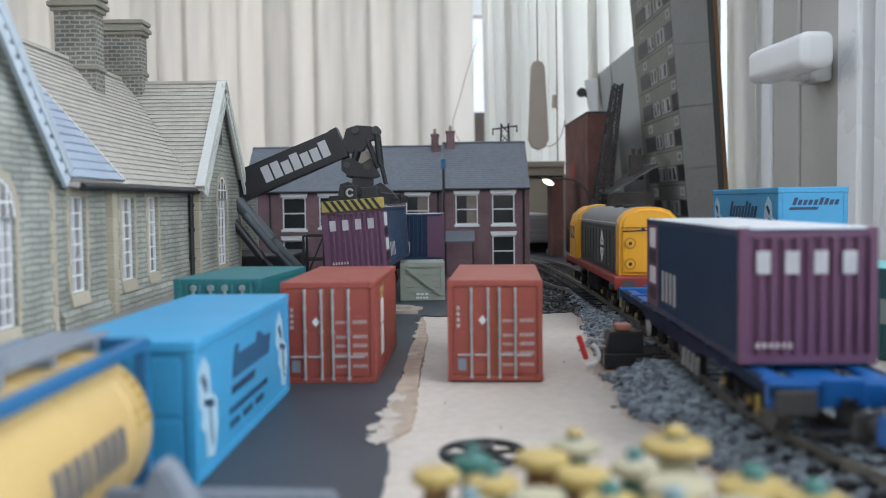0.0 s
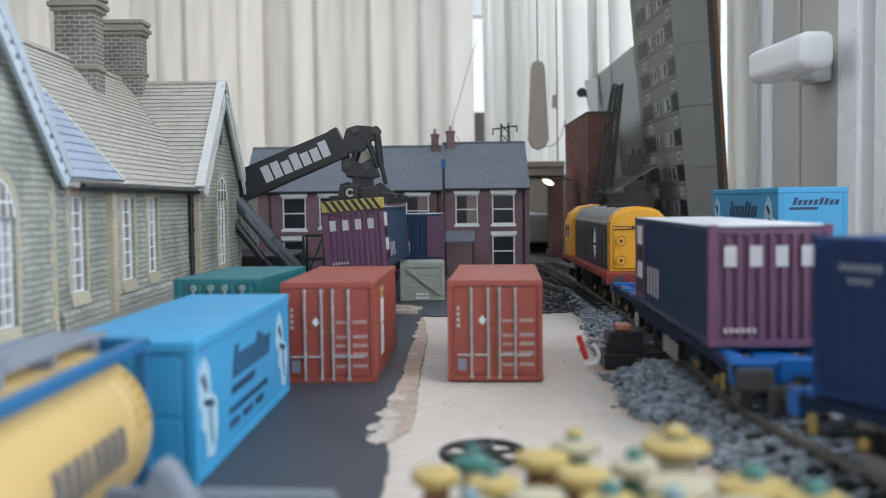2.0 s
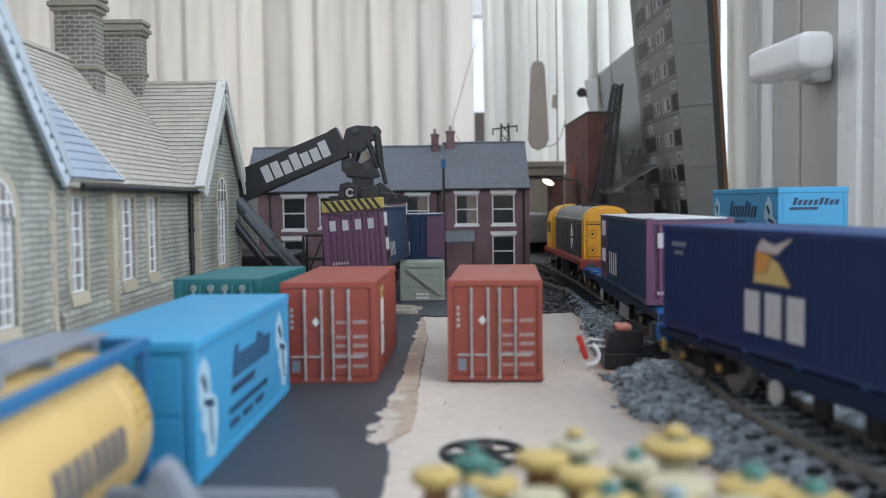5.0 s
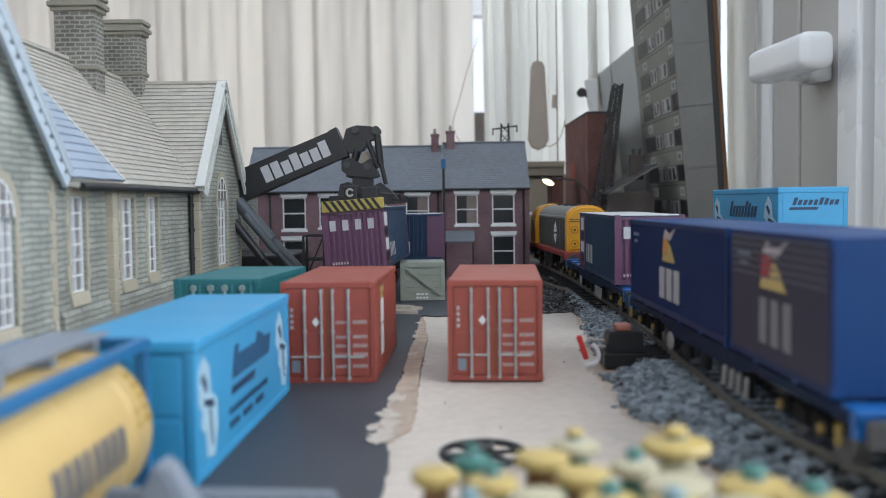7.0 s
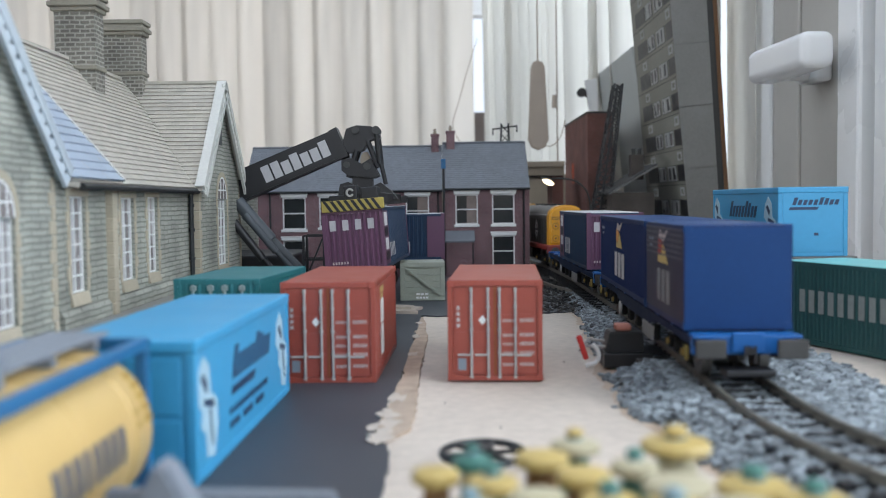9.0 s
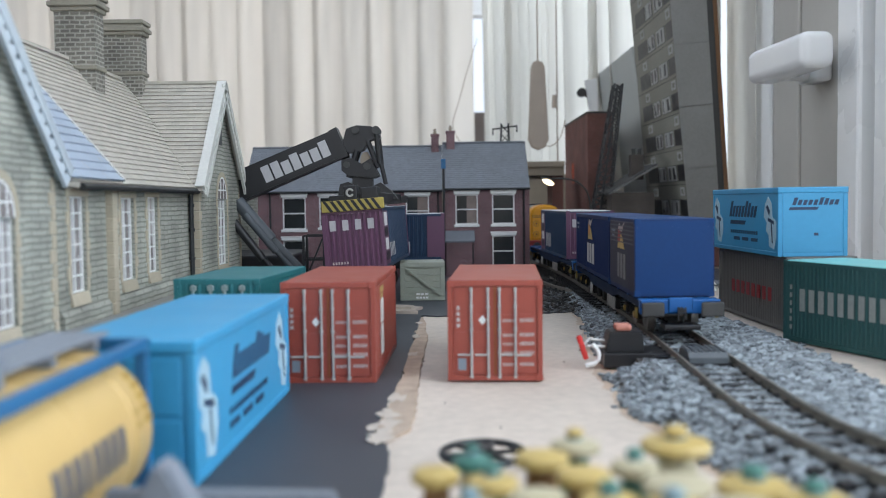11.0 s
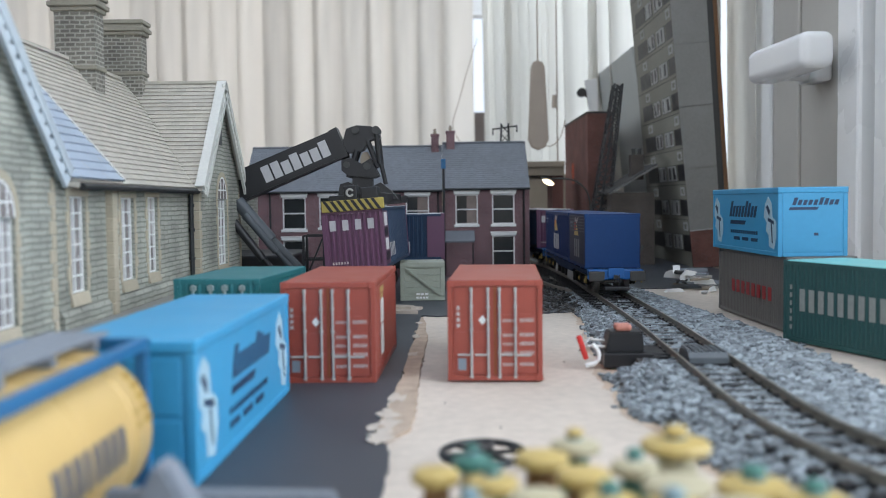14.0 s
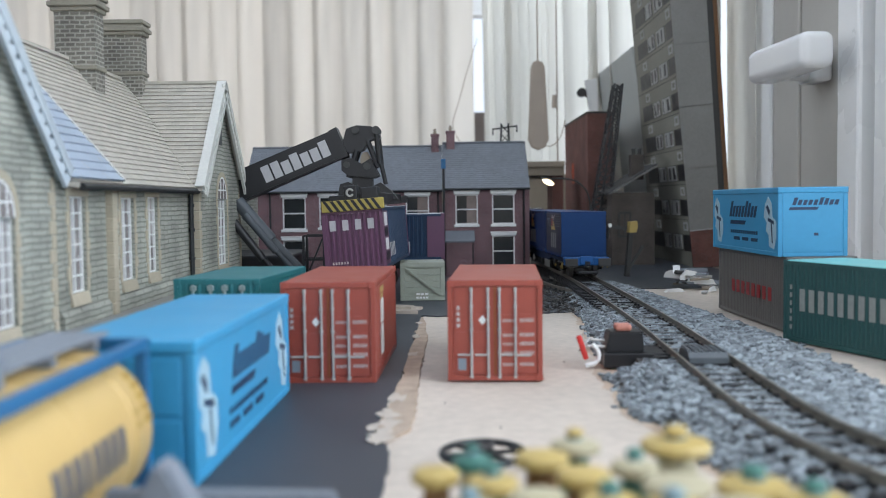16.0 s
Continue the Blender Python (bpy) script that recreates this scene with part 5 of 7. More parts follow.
def gable(parent, x, y0, y1, ze, za, paint, depth, ridge_to, over=4.0):
    """A cross wing: gable wall facing +x, its roof and its pierced bargeboards."""
    ym = (y0 + y1) / 2
    bm = B()
    prism(bm, [(y0, ze), (y1, ze), (ym, za)], "x", x - 3, x)
    part("gable_wall", bm, STONE, parent)
    s = (za - ze) / (ym - y0)
    for side in (-1, 1):
        e = y0 if side < 0 else y1
        d = Vector((0, side * (ym - y0) * -1, za - ze))
        lo = Vector((ridge_to, e + side * over, ze - over * s + 1.5))
        hi = Vector((ridge_to, ym, za + 1.5))
        bm = B()
        wdt = x + 3.0 - ridge_to
        slated(bm, lo, (wdt, 0, 0), hi - lo, 0, 0, seed=int(abs(y0)) + side)
        t = B()
        part("roof", bm, SLATE, parent)
        prism(t, [(lo.y, lo.z - 1.4), (hi.y, hi.z - 1.4), (hi.y, hi.z), (lo.y, lo.z)], "x", ridge_to, x + 3.0)
        part("roof_deck", t, SLATE, parent)
        # bargeboard: two rails with a row of openings between them
        n = (hi - lo).normalized()
        up = Vector((0, -n.z * (1 if n.y > 0 else -1), abs(n.y)))
        bm = B()
        for off, w in ((-0.6, 2.6), (-5.6, 2.2)):
            a, b = lo + up * off, hi + up * off
            a.x = b.x = x + 3.6
            beam(bm, a, b, 1.4, w)
        k = int((hi - lo).length / 4.6)
        for i in range(k + 1):
            p = lo + (hi - lo) * i / k
            p.x = x + 3.4
            beam(bm, p + up * -1.2, p + up * -5.4 + n * 1.6, 0.9, 2.9)
        part("bargeboard", bm, paint, parent, "pale pierced bargeboard")
        bm = B()
        a, b = lo + up * 1.0, hi + up * 1.0
        a.x = b.x = x + 2.0
        beam(bm, a, b, 4.6, 1.6)
        part("coping", bm, paint, parent, "pale coping")
    bm = B()
    beam(bm, (ridge_to, ym, za + 2.2), (x + 4.2, ym, za + 2.2), 2.2, 1.4)
    part("ridge_tile", bm, SLATE, parent)


def chimney(parent, x0, x1, y0, y1, z0, z1):
    bm = B()
    box(bm, x0, x1, y0, y1, z0, z1 - 8)
    st = part("chimney", bm, CHIMSTONE, parent, "brown stone chimney stack")
    for z, o, h in ((z1 - 8, 1.2, 2.0), (z1 - 6, 2.4, 2.2), (z1 - 3.8, 1.2, 1.6), (z1 - 2.2, 2.0, 2.2)):
        bm = B()
        rbox(bm, x0 - o, x1 + o, y0 - o, y1 + o, z, z + h, 0.35, 1)
        part("cap_course", bm, CHIMCAP, st)
    bm = B()
    rbox(bm, x0 - 0.9, x1 + 0.9, y0 - 0.9, y1 + 0.9, z0 + 18, z0 + 20, 0.3, 1)
    part("cap_course", bm, CHIMCAP, st)


CHIMCAP = mat("weathered_cap_stone", (0.27, 0.25, 0.20), 0.85, 0.2, 90, 900, 0.3)


def station():
    bm = B()
    box(bm, -420, -112, 150, 640, 0.02, ZP)
    tagged(part("platform", bm, CONCRETE), "grey platform block under the stone building", "platform", kind="structure")
    g = thing("stone_station", "grey stone station building with pale slate roofs and tall white windows", "station building")
    ze, za, xr = 72.0, 126.0, -170.0
    # long wall with its openings
    wins = [(310, 324, 31.6, 64.2), (359.5, 375, 31.6, 64), (392, 406, 32.4, 64.5)]
    bm = B()
    holed(bm, "x", XC - 3, XC, 300, 459, ZP, ze, [w for w in wins])
    part("wall", bm, STONE, g)
    for w in wins:
        tall_window(g, XC, *w, 2, 6)
    bm = B()
    box(bm, XC - 1, XC + 1.7, 300, 343.6, ZP, ZP + 4)
    prism(bm, [(XC - 1, ZP + 4), (XC + 1.7, ZP + 4), (XC, ZP + 6.5), (XC - 1, ZP + 6.5)], "y", 300, 343.6)
    part("plinth", bm, STONE, g)
    bm = B()
    box(bm, XC - 1, XC + 1.6, 349.5, 457, ZP, ZP + 4)
    prism(bm, [(XC - 1, ZP + 4), (XC + 1.6, ZP + 4), (XC, ZP + 6.5), (XC - 1, ZP + 6.5)], "y", 349.5, 457)
    part("plinth", bm, STONE, g)
    # pier between the two bays
    bm = B()
    box(bm, XC - 1, XC + 2.4, 344.2, 349.2, ZP, ze - 2)
    part("pier", bm, QUOIN, g, "cream stone pier")
    quoins(g, XC + 2.4, 343.8, ZP, ze - 2, 1)
    bm = B()
    box(bm, -300, XC - 3.1, 300, 303, ZP, ze)
    box(bm, -300, XC - 3.1, 640, 643, ZP, ze)
    box(bm, -303, -300, 230, 640, ZP, ze)
    part("wall", bm, STONE, g)
    # main roof: slope to the yard, slope behind
    bm = B()
    ov = 4.0
    sl = (za - ze) / (XC - xr)
    slated(bm, (XC + ov, 300, ze - ov * sl + 1.5), (0, 300, 0), (xr - XC - ov, 0, za - ze + ov * sl), 0, 0, seed=5,
           skip=lambda u, v: u > 156 and u - 156 > (v - 4) * 0.62 + 3 and u < 300)
    part("roof", bm, SLATE, g)
    bm = B()
    prism(bm, [(XC + ov, ze - ov * sl), (xr, za), (xr - 48, ze), (xr - 46, ze), (xr, za + 1.5), (XC + ov, ze - ov * sl + 1.45)], "y", 300, 600)
    part("roof_deck", bm, SLATE, g)
    bm = B()
    beam(bm, (xr, 300, za + 2.2), (xr, 600, za + 2.2), 2.4, 1.5)
    part("ridge_tile", bm, SLATE, g)
    # raised coping between the bays and the smoother bay roof, blue-grey haze in its colour
    bm = B()
    beam(bm, (XC + ov + 0.5, 351, ze - ov * sl + 2.6), (xr + 10, 351, za - 10 * sl + 2.6), 1.6, 2.0)
    part("coping", bm, BARGE, g)
    bm = B()
    slated(bm, (XC + ov + 0.6, 300, ze - ov * sl + 2.8), (0, 50, 0), (xr + 10 - XC - ov, 0, za - 10 * sl - ze + ov * sl), 0, 0, seed=9, course=4.2, width=9)
    part("roof", bm, BLUESLATE, g, "bay roof with blue-grey haze put into its slates")
    # gutter and downpipe
    bm = B()
    rod(bm, (XC + ov + 0.6, 310, ze - ov * sl + 0.2), (XC + ov + 0.6, 457, ze - ov * sl + 0.2), 1.25, 10)
    part("gutter", bm, LEAD, g)
    bm = B()
    rod(bm, (XC + 1.6, 455, ZP), (XC + 1.6, 455, ze - 6), 1.1, 8)
    rod(bm, (XC + 1.6, 455, ze - 6), (XC + 4, 455, ze - 3), 1.0, 8)
    for z in (34, 48, 60):
        rod(bm, (XC + 1.6, 455, z), (XC + 1.6, 455, z + 1.6), 1.5, 8)
    part("downpipe", bm, LEAD, g)
    # near cross wing
    xa = XA + 1.5
    bm = B()
    holed(bm, "x", xa - 3, xa, 191, 293, ZP, ze + 2, [(246, 265, 27, 58)])
    part("wall", bm, STONE, g)
    bm = B()
    box(bm, XC - 3, xa - 3.1, 290, 293, ZP, ze)
    box(bm, XC - 3, XC, 293.1, 300, ZP, ze)
    part("wall", bm, STONE, g)
    tall_window(g, xa, 246, 265, 27, 58, 4, 7, arch=True)
    # near bargeboards: white tinted blue to carry the haze
    gable(g, xa, 191, 293, ze + 2, 125, BLUEBARGE, 0, -240)
    quoins(g, xa, 293, ZP, ze - 2, -1)
    # far cross wing
    xd = -119.5
    bm = B()
    holed(bm, "x", xd - 3, xd, 458, 552, ZP, ze, [(496, 517, 28.5, 64)])
    part("wall", bm, STONE, g)
    bm = B()
    box(bm, XC - 3, xd - 3.1, 458, 461, ZP, ze)
    part("wall", bm, QUOIN, g)
    tall_window(g, xd, 496, 517, 28.5, 64, 3, 7, arch=True)
    gable(g, xd, 458, 552, ze, 124.5, BARGE, 0, -215)
    quoins(g, xd, 457.6, ZP, ze, 1)
    quoins(g, xd, 552, ZP, ze, -1)
    bm = B()
    prism(bm, [(505 - 3, 93), (505 + 3, 93), (505 + 3, 103), (505, 107), (505 - 3, 103)], "x", xd - 0.5, xd + 0.4)
    part("gable_vent", bm, LEAD, g, "dark gable vent")
    chimney(g, -175.3, -157, 428, 439.5, 105, 157.5)
    chimney(g, -178, -158.5, 498, 508, 112, 159)


BLUESLATE = mat("hazed_slate", (0.34, 0.40, 0.48), 0.55, 0.1, 90, 900, 0.15, islands=0.2)


# ---- the brick terrace ----
def sash_window(parent, x0, x1, z0, z1, y, curtain):
    w = part("window", holed(B(), "y", y + 0.6, y + 1.4, x0, x1, z0, z1, [(x0 + 1.0, x1 - 1.0, z0 + 1.0, (z0 + z1) / 2 - 0.5), (x0 + 1.0, x1 - 1.0, (z0 + z1) / 2 + 0.5, z1 - 1.0)]), SASH, parent, "white sash window")
    bm = B()
    box(bm, x0 + 0.5, x1 - 0.5, y + 1.5, y + 1.9, z0 + 0.5, z1 - 0.5)
    part("pane", bm, PANE, w, "dark glass pane")
    if curtain:
        bm = B()
        box(bm, x0 + (x1 - x0) * 0.5, x1 - 1.1, y + 1.3, y + 1.48, z0 + 1, z1 - 1)
        part("curtain", bm, CURTAIN, w, "brown curtain")
    bm = B()
    rbox(bm, x0 - 1.2, x1 + 1.2, y - 1.4, y + 1.0, z1, z1 + 3.0, 0.3, 1)
    rbox(bm, x0 - 1.8, x1 + 1.8, y - 1.7, y + 0.4, z1 + 2.2, z1 + 3.4, 0.3, 1)
    part("lintel", bm, SASH, parent, "white lintel")
    bm = B()
    rbox(bm, x0 - 1.2, x1 + 1.2, y - 1.8, y + 1.0, z0 - 2.2, z0, 0.3, 1)
    part("sill", bm, SASH, parent, "white sill")


def terrace_house(x0, x1, y, eave, ridge, wins, porch, label, stacks, pipe):
    g = thing("terrace_house", label, "house", group="brick terrace")
    dep = 46
    bm = B()
    holed(bm, "y", y, y + 3, x0, x1, 0.02, eave, [w[:4] for w in wins])
    part("wall", bm, BRICK, g)
    bm = B()
    for x in (x0, x1 - 2):
        prism(bm, [(y + 3.02, 0.02), (y + dep, 0.02), (y + dep, ridge - 4), (y + 40, ridge - 1), (y + 3.02, eave)], "x", x, x + 2)
    box(bm, x0 + 2, x1 - 2, y + dep - 2, y + dep, 0.02, ridge - 5)
    part("wall", bm, BRICK, g)
    for w in wins:
        sash_window(g, *w[:4], y, w[4])
    lo, hi = Vector((x0 - 0.3, y - 3, eave - 1.5)), Vector((x0 - 0.3, y + 40, ridge))
    bm = B()
    slated(bm, lo, (x1 - x0 + 0.6, 0, 0), hi - lo, 0, 0, course=2.6, width=2.8, seed=int(x1), proud=0.35)
    part("roof", bm, HOUSESLATE, g, "blue-grey slates")
    bm = B()
    prism(bm, [(y - 3, eave - 3), (y + 40, ridge - 1.5), (y + dep + 1, ridge - 5), (y + dep + 1, ridge - 4), (y + 40, ridge), (y - 3, eave - 1.5)], "x", x0 - 0.3, x1 + 0.3)
    part("roof_deck", bm, HOUSESLATE, g)
    bm = B()
    rod(bm, (x0 - 0.3, y + 40, ridge + 0.8), (x1 + 0.3, y + 40, ridge + 0.8), 0.8, 8)
    part("ridge_tile", bm, HOUSESLATE, g)
    bm = B()
    rod(bm, (x0, y - 3.6, eave - 2.2), (x1, y - 3.6, eave - 2.2), 1.0, 8)
    part("gutter", bm, LEAD, g)
    if pipe:
        bm = B()
        rod(bm, (pipe, y - 1.2, 0.1), (pipe, y - 1.2, eave - 6), 0.75, 8)
        rod(bm, (pipe, y - 1.2, eave - 6), (pipe, y - 3.4, eave - 3), 0.7, 8)
        for z in (15, 32, 50):
            rod(bm, (pipe, y - 1.2, z), (pipe, y - 1.2, z + 1.4), 1.1, 8)
        part("downpipe", bm, LEAD, g)
    for a, b in stacks:
        bm = B()
        box(bm, a, b, y + 34, y + 44, ridge - 6, ridge + 9)
        st = part("chimney", bm, BRICK, g, "brick chimney stack")
        bm = B()
        rbox(bm, a - 0.7, b + 0.7, y + 33.3, y + 44.7, ridge + 9, ridge + 10.6, 0.3, 1)
        part("cap_course", bm, BRICK, st)
        for k in range(2):
            bm = B()
            rod(bm, ((a + b) / 2, y + 36.5 + k * 5, ridge + 10.6), ((a + b) / 2, y + 36.5 + k * 5, ridge + 15), 1.6, 10, 1.2)
            part("chimney_pot", bm, TAN, st, "clay chimney pot")
    if porch:
        a, b = porch
        bm = B()
        prism(bm, [(y - 9, 28), (y - 9, 29.5), (y - 0.05, 37.5), (y - 0.05, 28)], "x", a, b)
        p = part("porch", bm, HOUSESLATE, g, "slate-roofed porch")
        bm = B()
        box(bm, a + 1.0, b - 1.0, y - 7.6, y - 0.1, 0.1, 27.9)
        part("wall", bm, BRICK, p, "brick lean-to wall")
        bm = B()
        rod(bm, (b - 1.6, y - 8.3, 0.1), (b - 1.6, y - 8.3, 28), 0.5, 8)
        part("downpipe", bm, LEAD, p)


def terrace():
    Y = 765
    terrace_house(0.6, 71.2, Y, 73.5, 111, [(10.6, 29, 42.5, 67, True), (40.6, 59, 42.5, 67, False), (40.6, 59, 7.5, 33, False)], (2, 26), "plum brick terrace house with slate porch", [(4, 11)], 66.5)
    terrace_house(-79, -0.2, Y, 72.5, 108.5, [(-30, -11, 41.5, 66.5, True), (-64, -46, 41.5, 66.5, False), (-30, -11, 8, 32, False)], (-60, -38), "plum brick terrace house behind stacked containers", [(-9, -2.5)], -3.5)
    terrace_house(-162, -79.4, Y, 72.5, 108.5, [(-131, -112, 40, 66, False), (-101, -83, 41.5, 66.5, False), (-131, -112, 7, 31, False), (-160, -152, 41, 66, False)], None, "plum brick terrace house behind a black crane", [], -141)
    # small dark shed gap filler pipe between the two roofs
    p = thing("drain_pipe", "grey drain pipe with blue top between the house roofs", "drain pipe")
    bm = B()
    rod(bm, (1.2, Y - 4.8, 1), (1.2, Y - 4.8, 88), 1.0, 8)
    part("pipe", bm, LEAD, p)
    bm = B()
    rbox(bm, -0.8, 3.0, Y - 6, Y - 3.2, 88, 96, 0.5, 1)
    part("hopper", bm, FRAMEBLUE, p, "blue hopper head")


# ---- reach stacker, the box it lifts and the things round it ----
def reach_stacker():
    g = thing("reach_stacker", "black reach stacker crane with striped yellow spreader", "container crane")
    Y = 556
    # boom: outer and inner section, leaning up to the right
    bm = B()
    a, b = Vector((-128, Y, 68)), Vector((-62, Y, 95.5))
    d = (b - a).normalized()
    up = Vector((-d.z, 0, d.x))
    pts = [a - up * 9, b - up * 8.5, b + up * 8.5, a + up * 9]
    prism(bm, [(p.x, p.z) for p in pts], "y", Y - 7, Y + 7)
    bmesh.ops.bevel(bm, geom=bm.edges[:], offset=0.7, segments=2, affect="EDGES")
    boom = part("boom", bm, BLACK, g)
    bm = B()
    for i in range(7):
        c = a + d * (25 + i * 6.1)
        u0, u1 = c, c + d * 5.0
        h = 6.0 if i not in (0, 1, 3, 6) else 8.0
        prism(bm, [(p.x, p.z) for p in (u0 - up * 4.6, u1 - up * 4.6, u1 + up * (h - 3), u0 + up * (h - 3))], "y", Y - 7.25, Y - 7.05)
    part("lettering", bm, LETTERWHITE, boom, "white lettering blocks on the boom")
    bm = B()
    pts = [b - up * 8.8 - d * 1, b - up * 9.2 + d * 4, b + up * 9.2 + d * 4, b + up * 8.8 - d * 1]
    prism(bm, [(p.x, p.z) for p in pts], "y", Y - 7.6, Y + 7.6)
    part("collar", bm, BLACK, boom)
    # head
    bm = B()
    prism(bm, [(-60, 91), (-56, 104.5), (-50, 106.5), (-42, 106), (-37, 104), (-36, 99), (-43, 97.5), (-46, 92), (-52, 90.5)], "y", Y - 6, Y + 6)
    part("boom_head", bm, BLACK, g)
    for x, z, r in ((-50.5, 103.5, 2.2), (-38.5, 103.5, 2.4), (-56, 83.5, 1.9), (-44, 82.5, 2.1)):
        bm = B()
        rod(bm, (x, Y - 8, z), (x, Y + 8, z), r, 14)
        part("pivot_pin", bm, BUFFER, g, "grey pivot pin", smooth=True)
    for x0, z0, x1, z1, r in ((-38.5, 104, -36.5, 84, 1.8), (-36.5, 86, -33.5, 72, 1.0), (-44, 98, -38, 82, 1.4), (-50, 92, -55, 76, 1.8)):
        bm = B()
        for dy in (-5, 5):
            rod(bm, (x0, Y + dy, z0), (x1, Y + dy, z1), r, 10)
        part("hydraulic_ram", bm, BLACK, g)
    bm = B()
    prism(bm, [(-48.5, 80), (-48, 88), (-46.5, 91), (-44, 91), (-42.5, 88), (-42.5, 80), (-45.5, 78)], "y", Y - 3, Y + 3)
    part("hanger", bm, TAN, g, "tan hanger block")
    bm = B()
    prism(bm, [(-59, 80), (-59, 86), (-54, 87.5), (-47, 84), (-42, 87), (-38.5, 80), (-37, 77), (-40, 75.5), (-55, 77)], "y", Y - 7, Y + 7)
    prism(bm, [(-61, 66), (-60, 72), (-55, 73.5), (-49, 70), (-42, 70), (-36, 73), (-30, 68), (-26, 63), (-61, 62)], "y", Y - 8, Y + 8)
    box(bm, -53, -41, Y - 4, Y + 4, 69.5, 77)
    part("rotator", bm, BLACK, g)
    # spreader over the box
    m = at(-42.2, 540, 59.6, 0, -4.0, -3.6)
    s = part("spreader", rbox(B(), -13, 13, -56, 52, 0.0, 6.0, 0.6), BLACK, g, m=m)
    bm = B()
    rbox(bm, -16.2, 16.2, -61.8, -59.4, -2.6, 3.2, 0.4, 1)
    plate = part("end_beam", bm, HAZYELLOW, s, "yellow striped end beam")
    for i in range(8):
        bm = B()
        x = -15.4 + i * 3.55
        prism(bm, [(x + 3.6, -2.5), (x + 5.4, -2.5), (x + 1.8, 3.1), (x, 3.1)], "y", -62.0, -61.82)
        part("stripe", bm, BLACKPRINT, plate, "black stripe")
    bm = B()
    rbox(bm, -16.2, 16.2, 58, 61, 0.2, 4.6, 0.4, 1)
    part("end_beam", bm, BLACK, s)
    bm = B()
    for r0 in range(18):
        t0, t1 = 0.5 + r0 * 0.29, 0.5 + (r0 + 1) * 0.29
        rod(bm, (-1.0 + 1.7 * math.cos(t0), -60.5, 6.8 + 1.7 * math.sin(t0)), (-1.0 + 1.7 * math.cos(t1), -60.5, 6.8 + 1.7 * math.sin(t1)), 0.55, 6)
    part("shackle", bm, STEEL, s, "silver shackle ring")
    bm = B()
    rbox(bm, -4.5, 2.5, -59, -50, 0.5, 10.5, 0.6)
    rbox(bm, 4, 13, -58, -48, 0.5, 9, 0.6)
    part("motor_box", bm, BLACK, s)
    # chassis, its legs and cab
    bm = B()
    rbox(bm, -150, -92, 560, 640, 10, 30, 1.5)
    part("chassis", bm, BLACK, g)
    for k, (x0, z0, x1, z1, w) in enumerate(((-121, 62, -84, 22, 5.5), (-116, 54, -82, 16, 3.0), (-122, 50, -90, 12, 3.4))):
        bm = B()
        rod(bm, (x0, 548 - k * 3, z0), (x1, 548 - k * 3, z1), w * 0.5, 14)
        rod(bm, (x0 + 1, 546 - k * 3, z0 + 1), (x0 + (x1 - x0) * 0.55, 546 - k * 3, z0 + (z1 - z0) * 0.55), w * 0.72, 14)
        part("lift_arm", bm, BLACK if k == 2 else GREYDARK, g, smooth=True)
    bm = B()
    for x in (-82, -70):
        for y in (548, 562):
            beam(bm, (x, y, 14), (x, y, 42), 1.4, 1.4)
    for z in (28, 42):
        for y in (548, 562):
            beam(bm, (-82, y, z), (-70, y, z), 1.2, 1.2)
    beam(bm, (-82, 548, 14), (-70, 548, 42), 1.0, 1.0)
    rbox(bm, -84, -68, 546, 566, 11, 15, 0.6)
    part("cab_frame", bm, BLACK, g)
    bm = B()
    box(bm, -84, -66, 546, 600, 6, 11)
    part("cab_floor", bm, BLACK, g)
    for x, y in ((-138, 556), (-100, 556), (-138, 640), (-100, 640), (-76, 590)):
        bm = B()
        rod(bm, (x - 5, y, 9.5), (x + 5, y, 9.5), 9.4, 24)
        part("wheel", bm, DIRTY, g, "black tyre", smooth=True)
    # the lifted box, the box behind it on a low trailer
    bell_container("purple_container", at(-44.8 + 0.063 * 60, 480 + 60, 26.0, 0, -4.0, -3.6), 120, "purple ended container hanging under a crane spreader")
    bell_container("purple_container", at(1.2 - 33, 645 + 16, 21.2, rz=90), 66, "navy sided container lying on a low trailer", True)
    t = thing("trailer", "black flat trailer under a container", "trailer")
    bm = B()
    rbox(bm, -66, 0, 648, 674, 15, 21, 0.6)
    part("bed", bm, BLACK, t)
    for x in (-56, -40, -12):
        bm = B()
        rod(bm, (x, 649, 7.5), (x, 673, 7.5), 7.4, 20)
        part("axle", bm, DIRTY, t, smooth=True)


HAZYELLOW = mat("hazard_yellow", (0.42, 0.33, 0.075), 0.5, 0.15, 200, 900, 0.08)


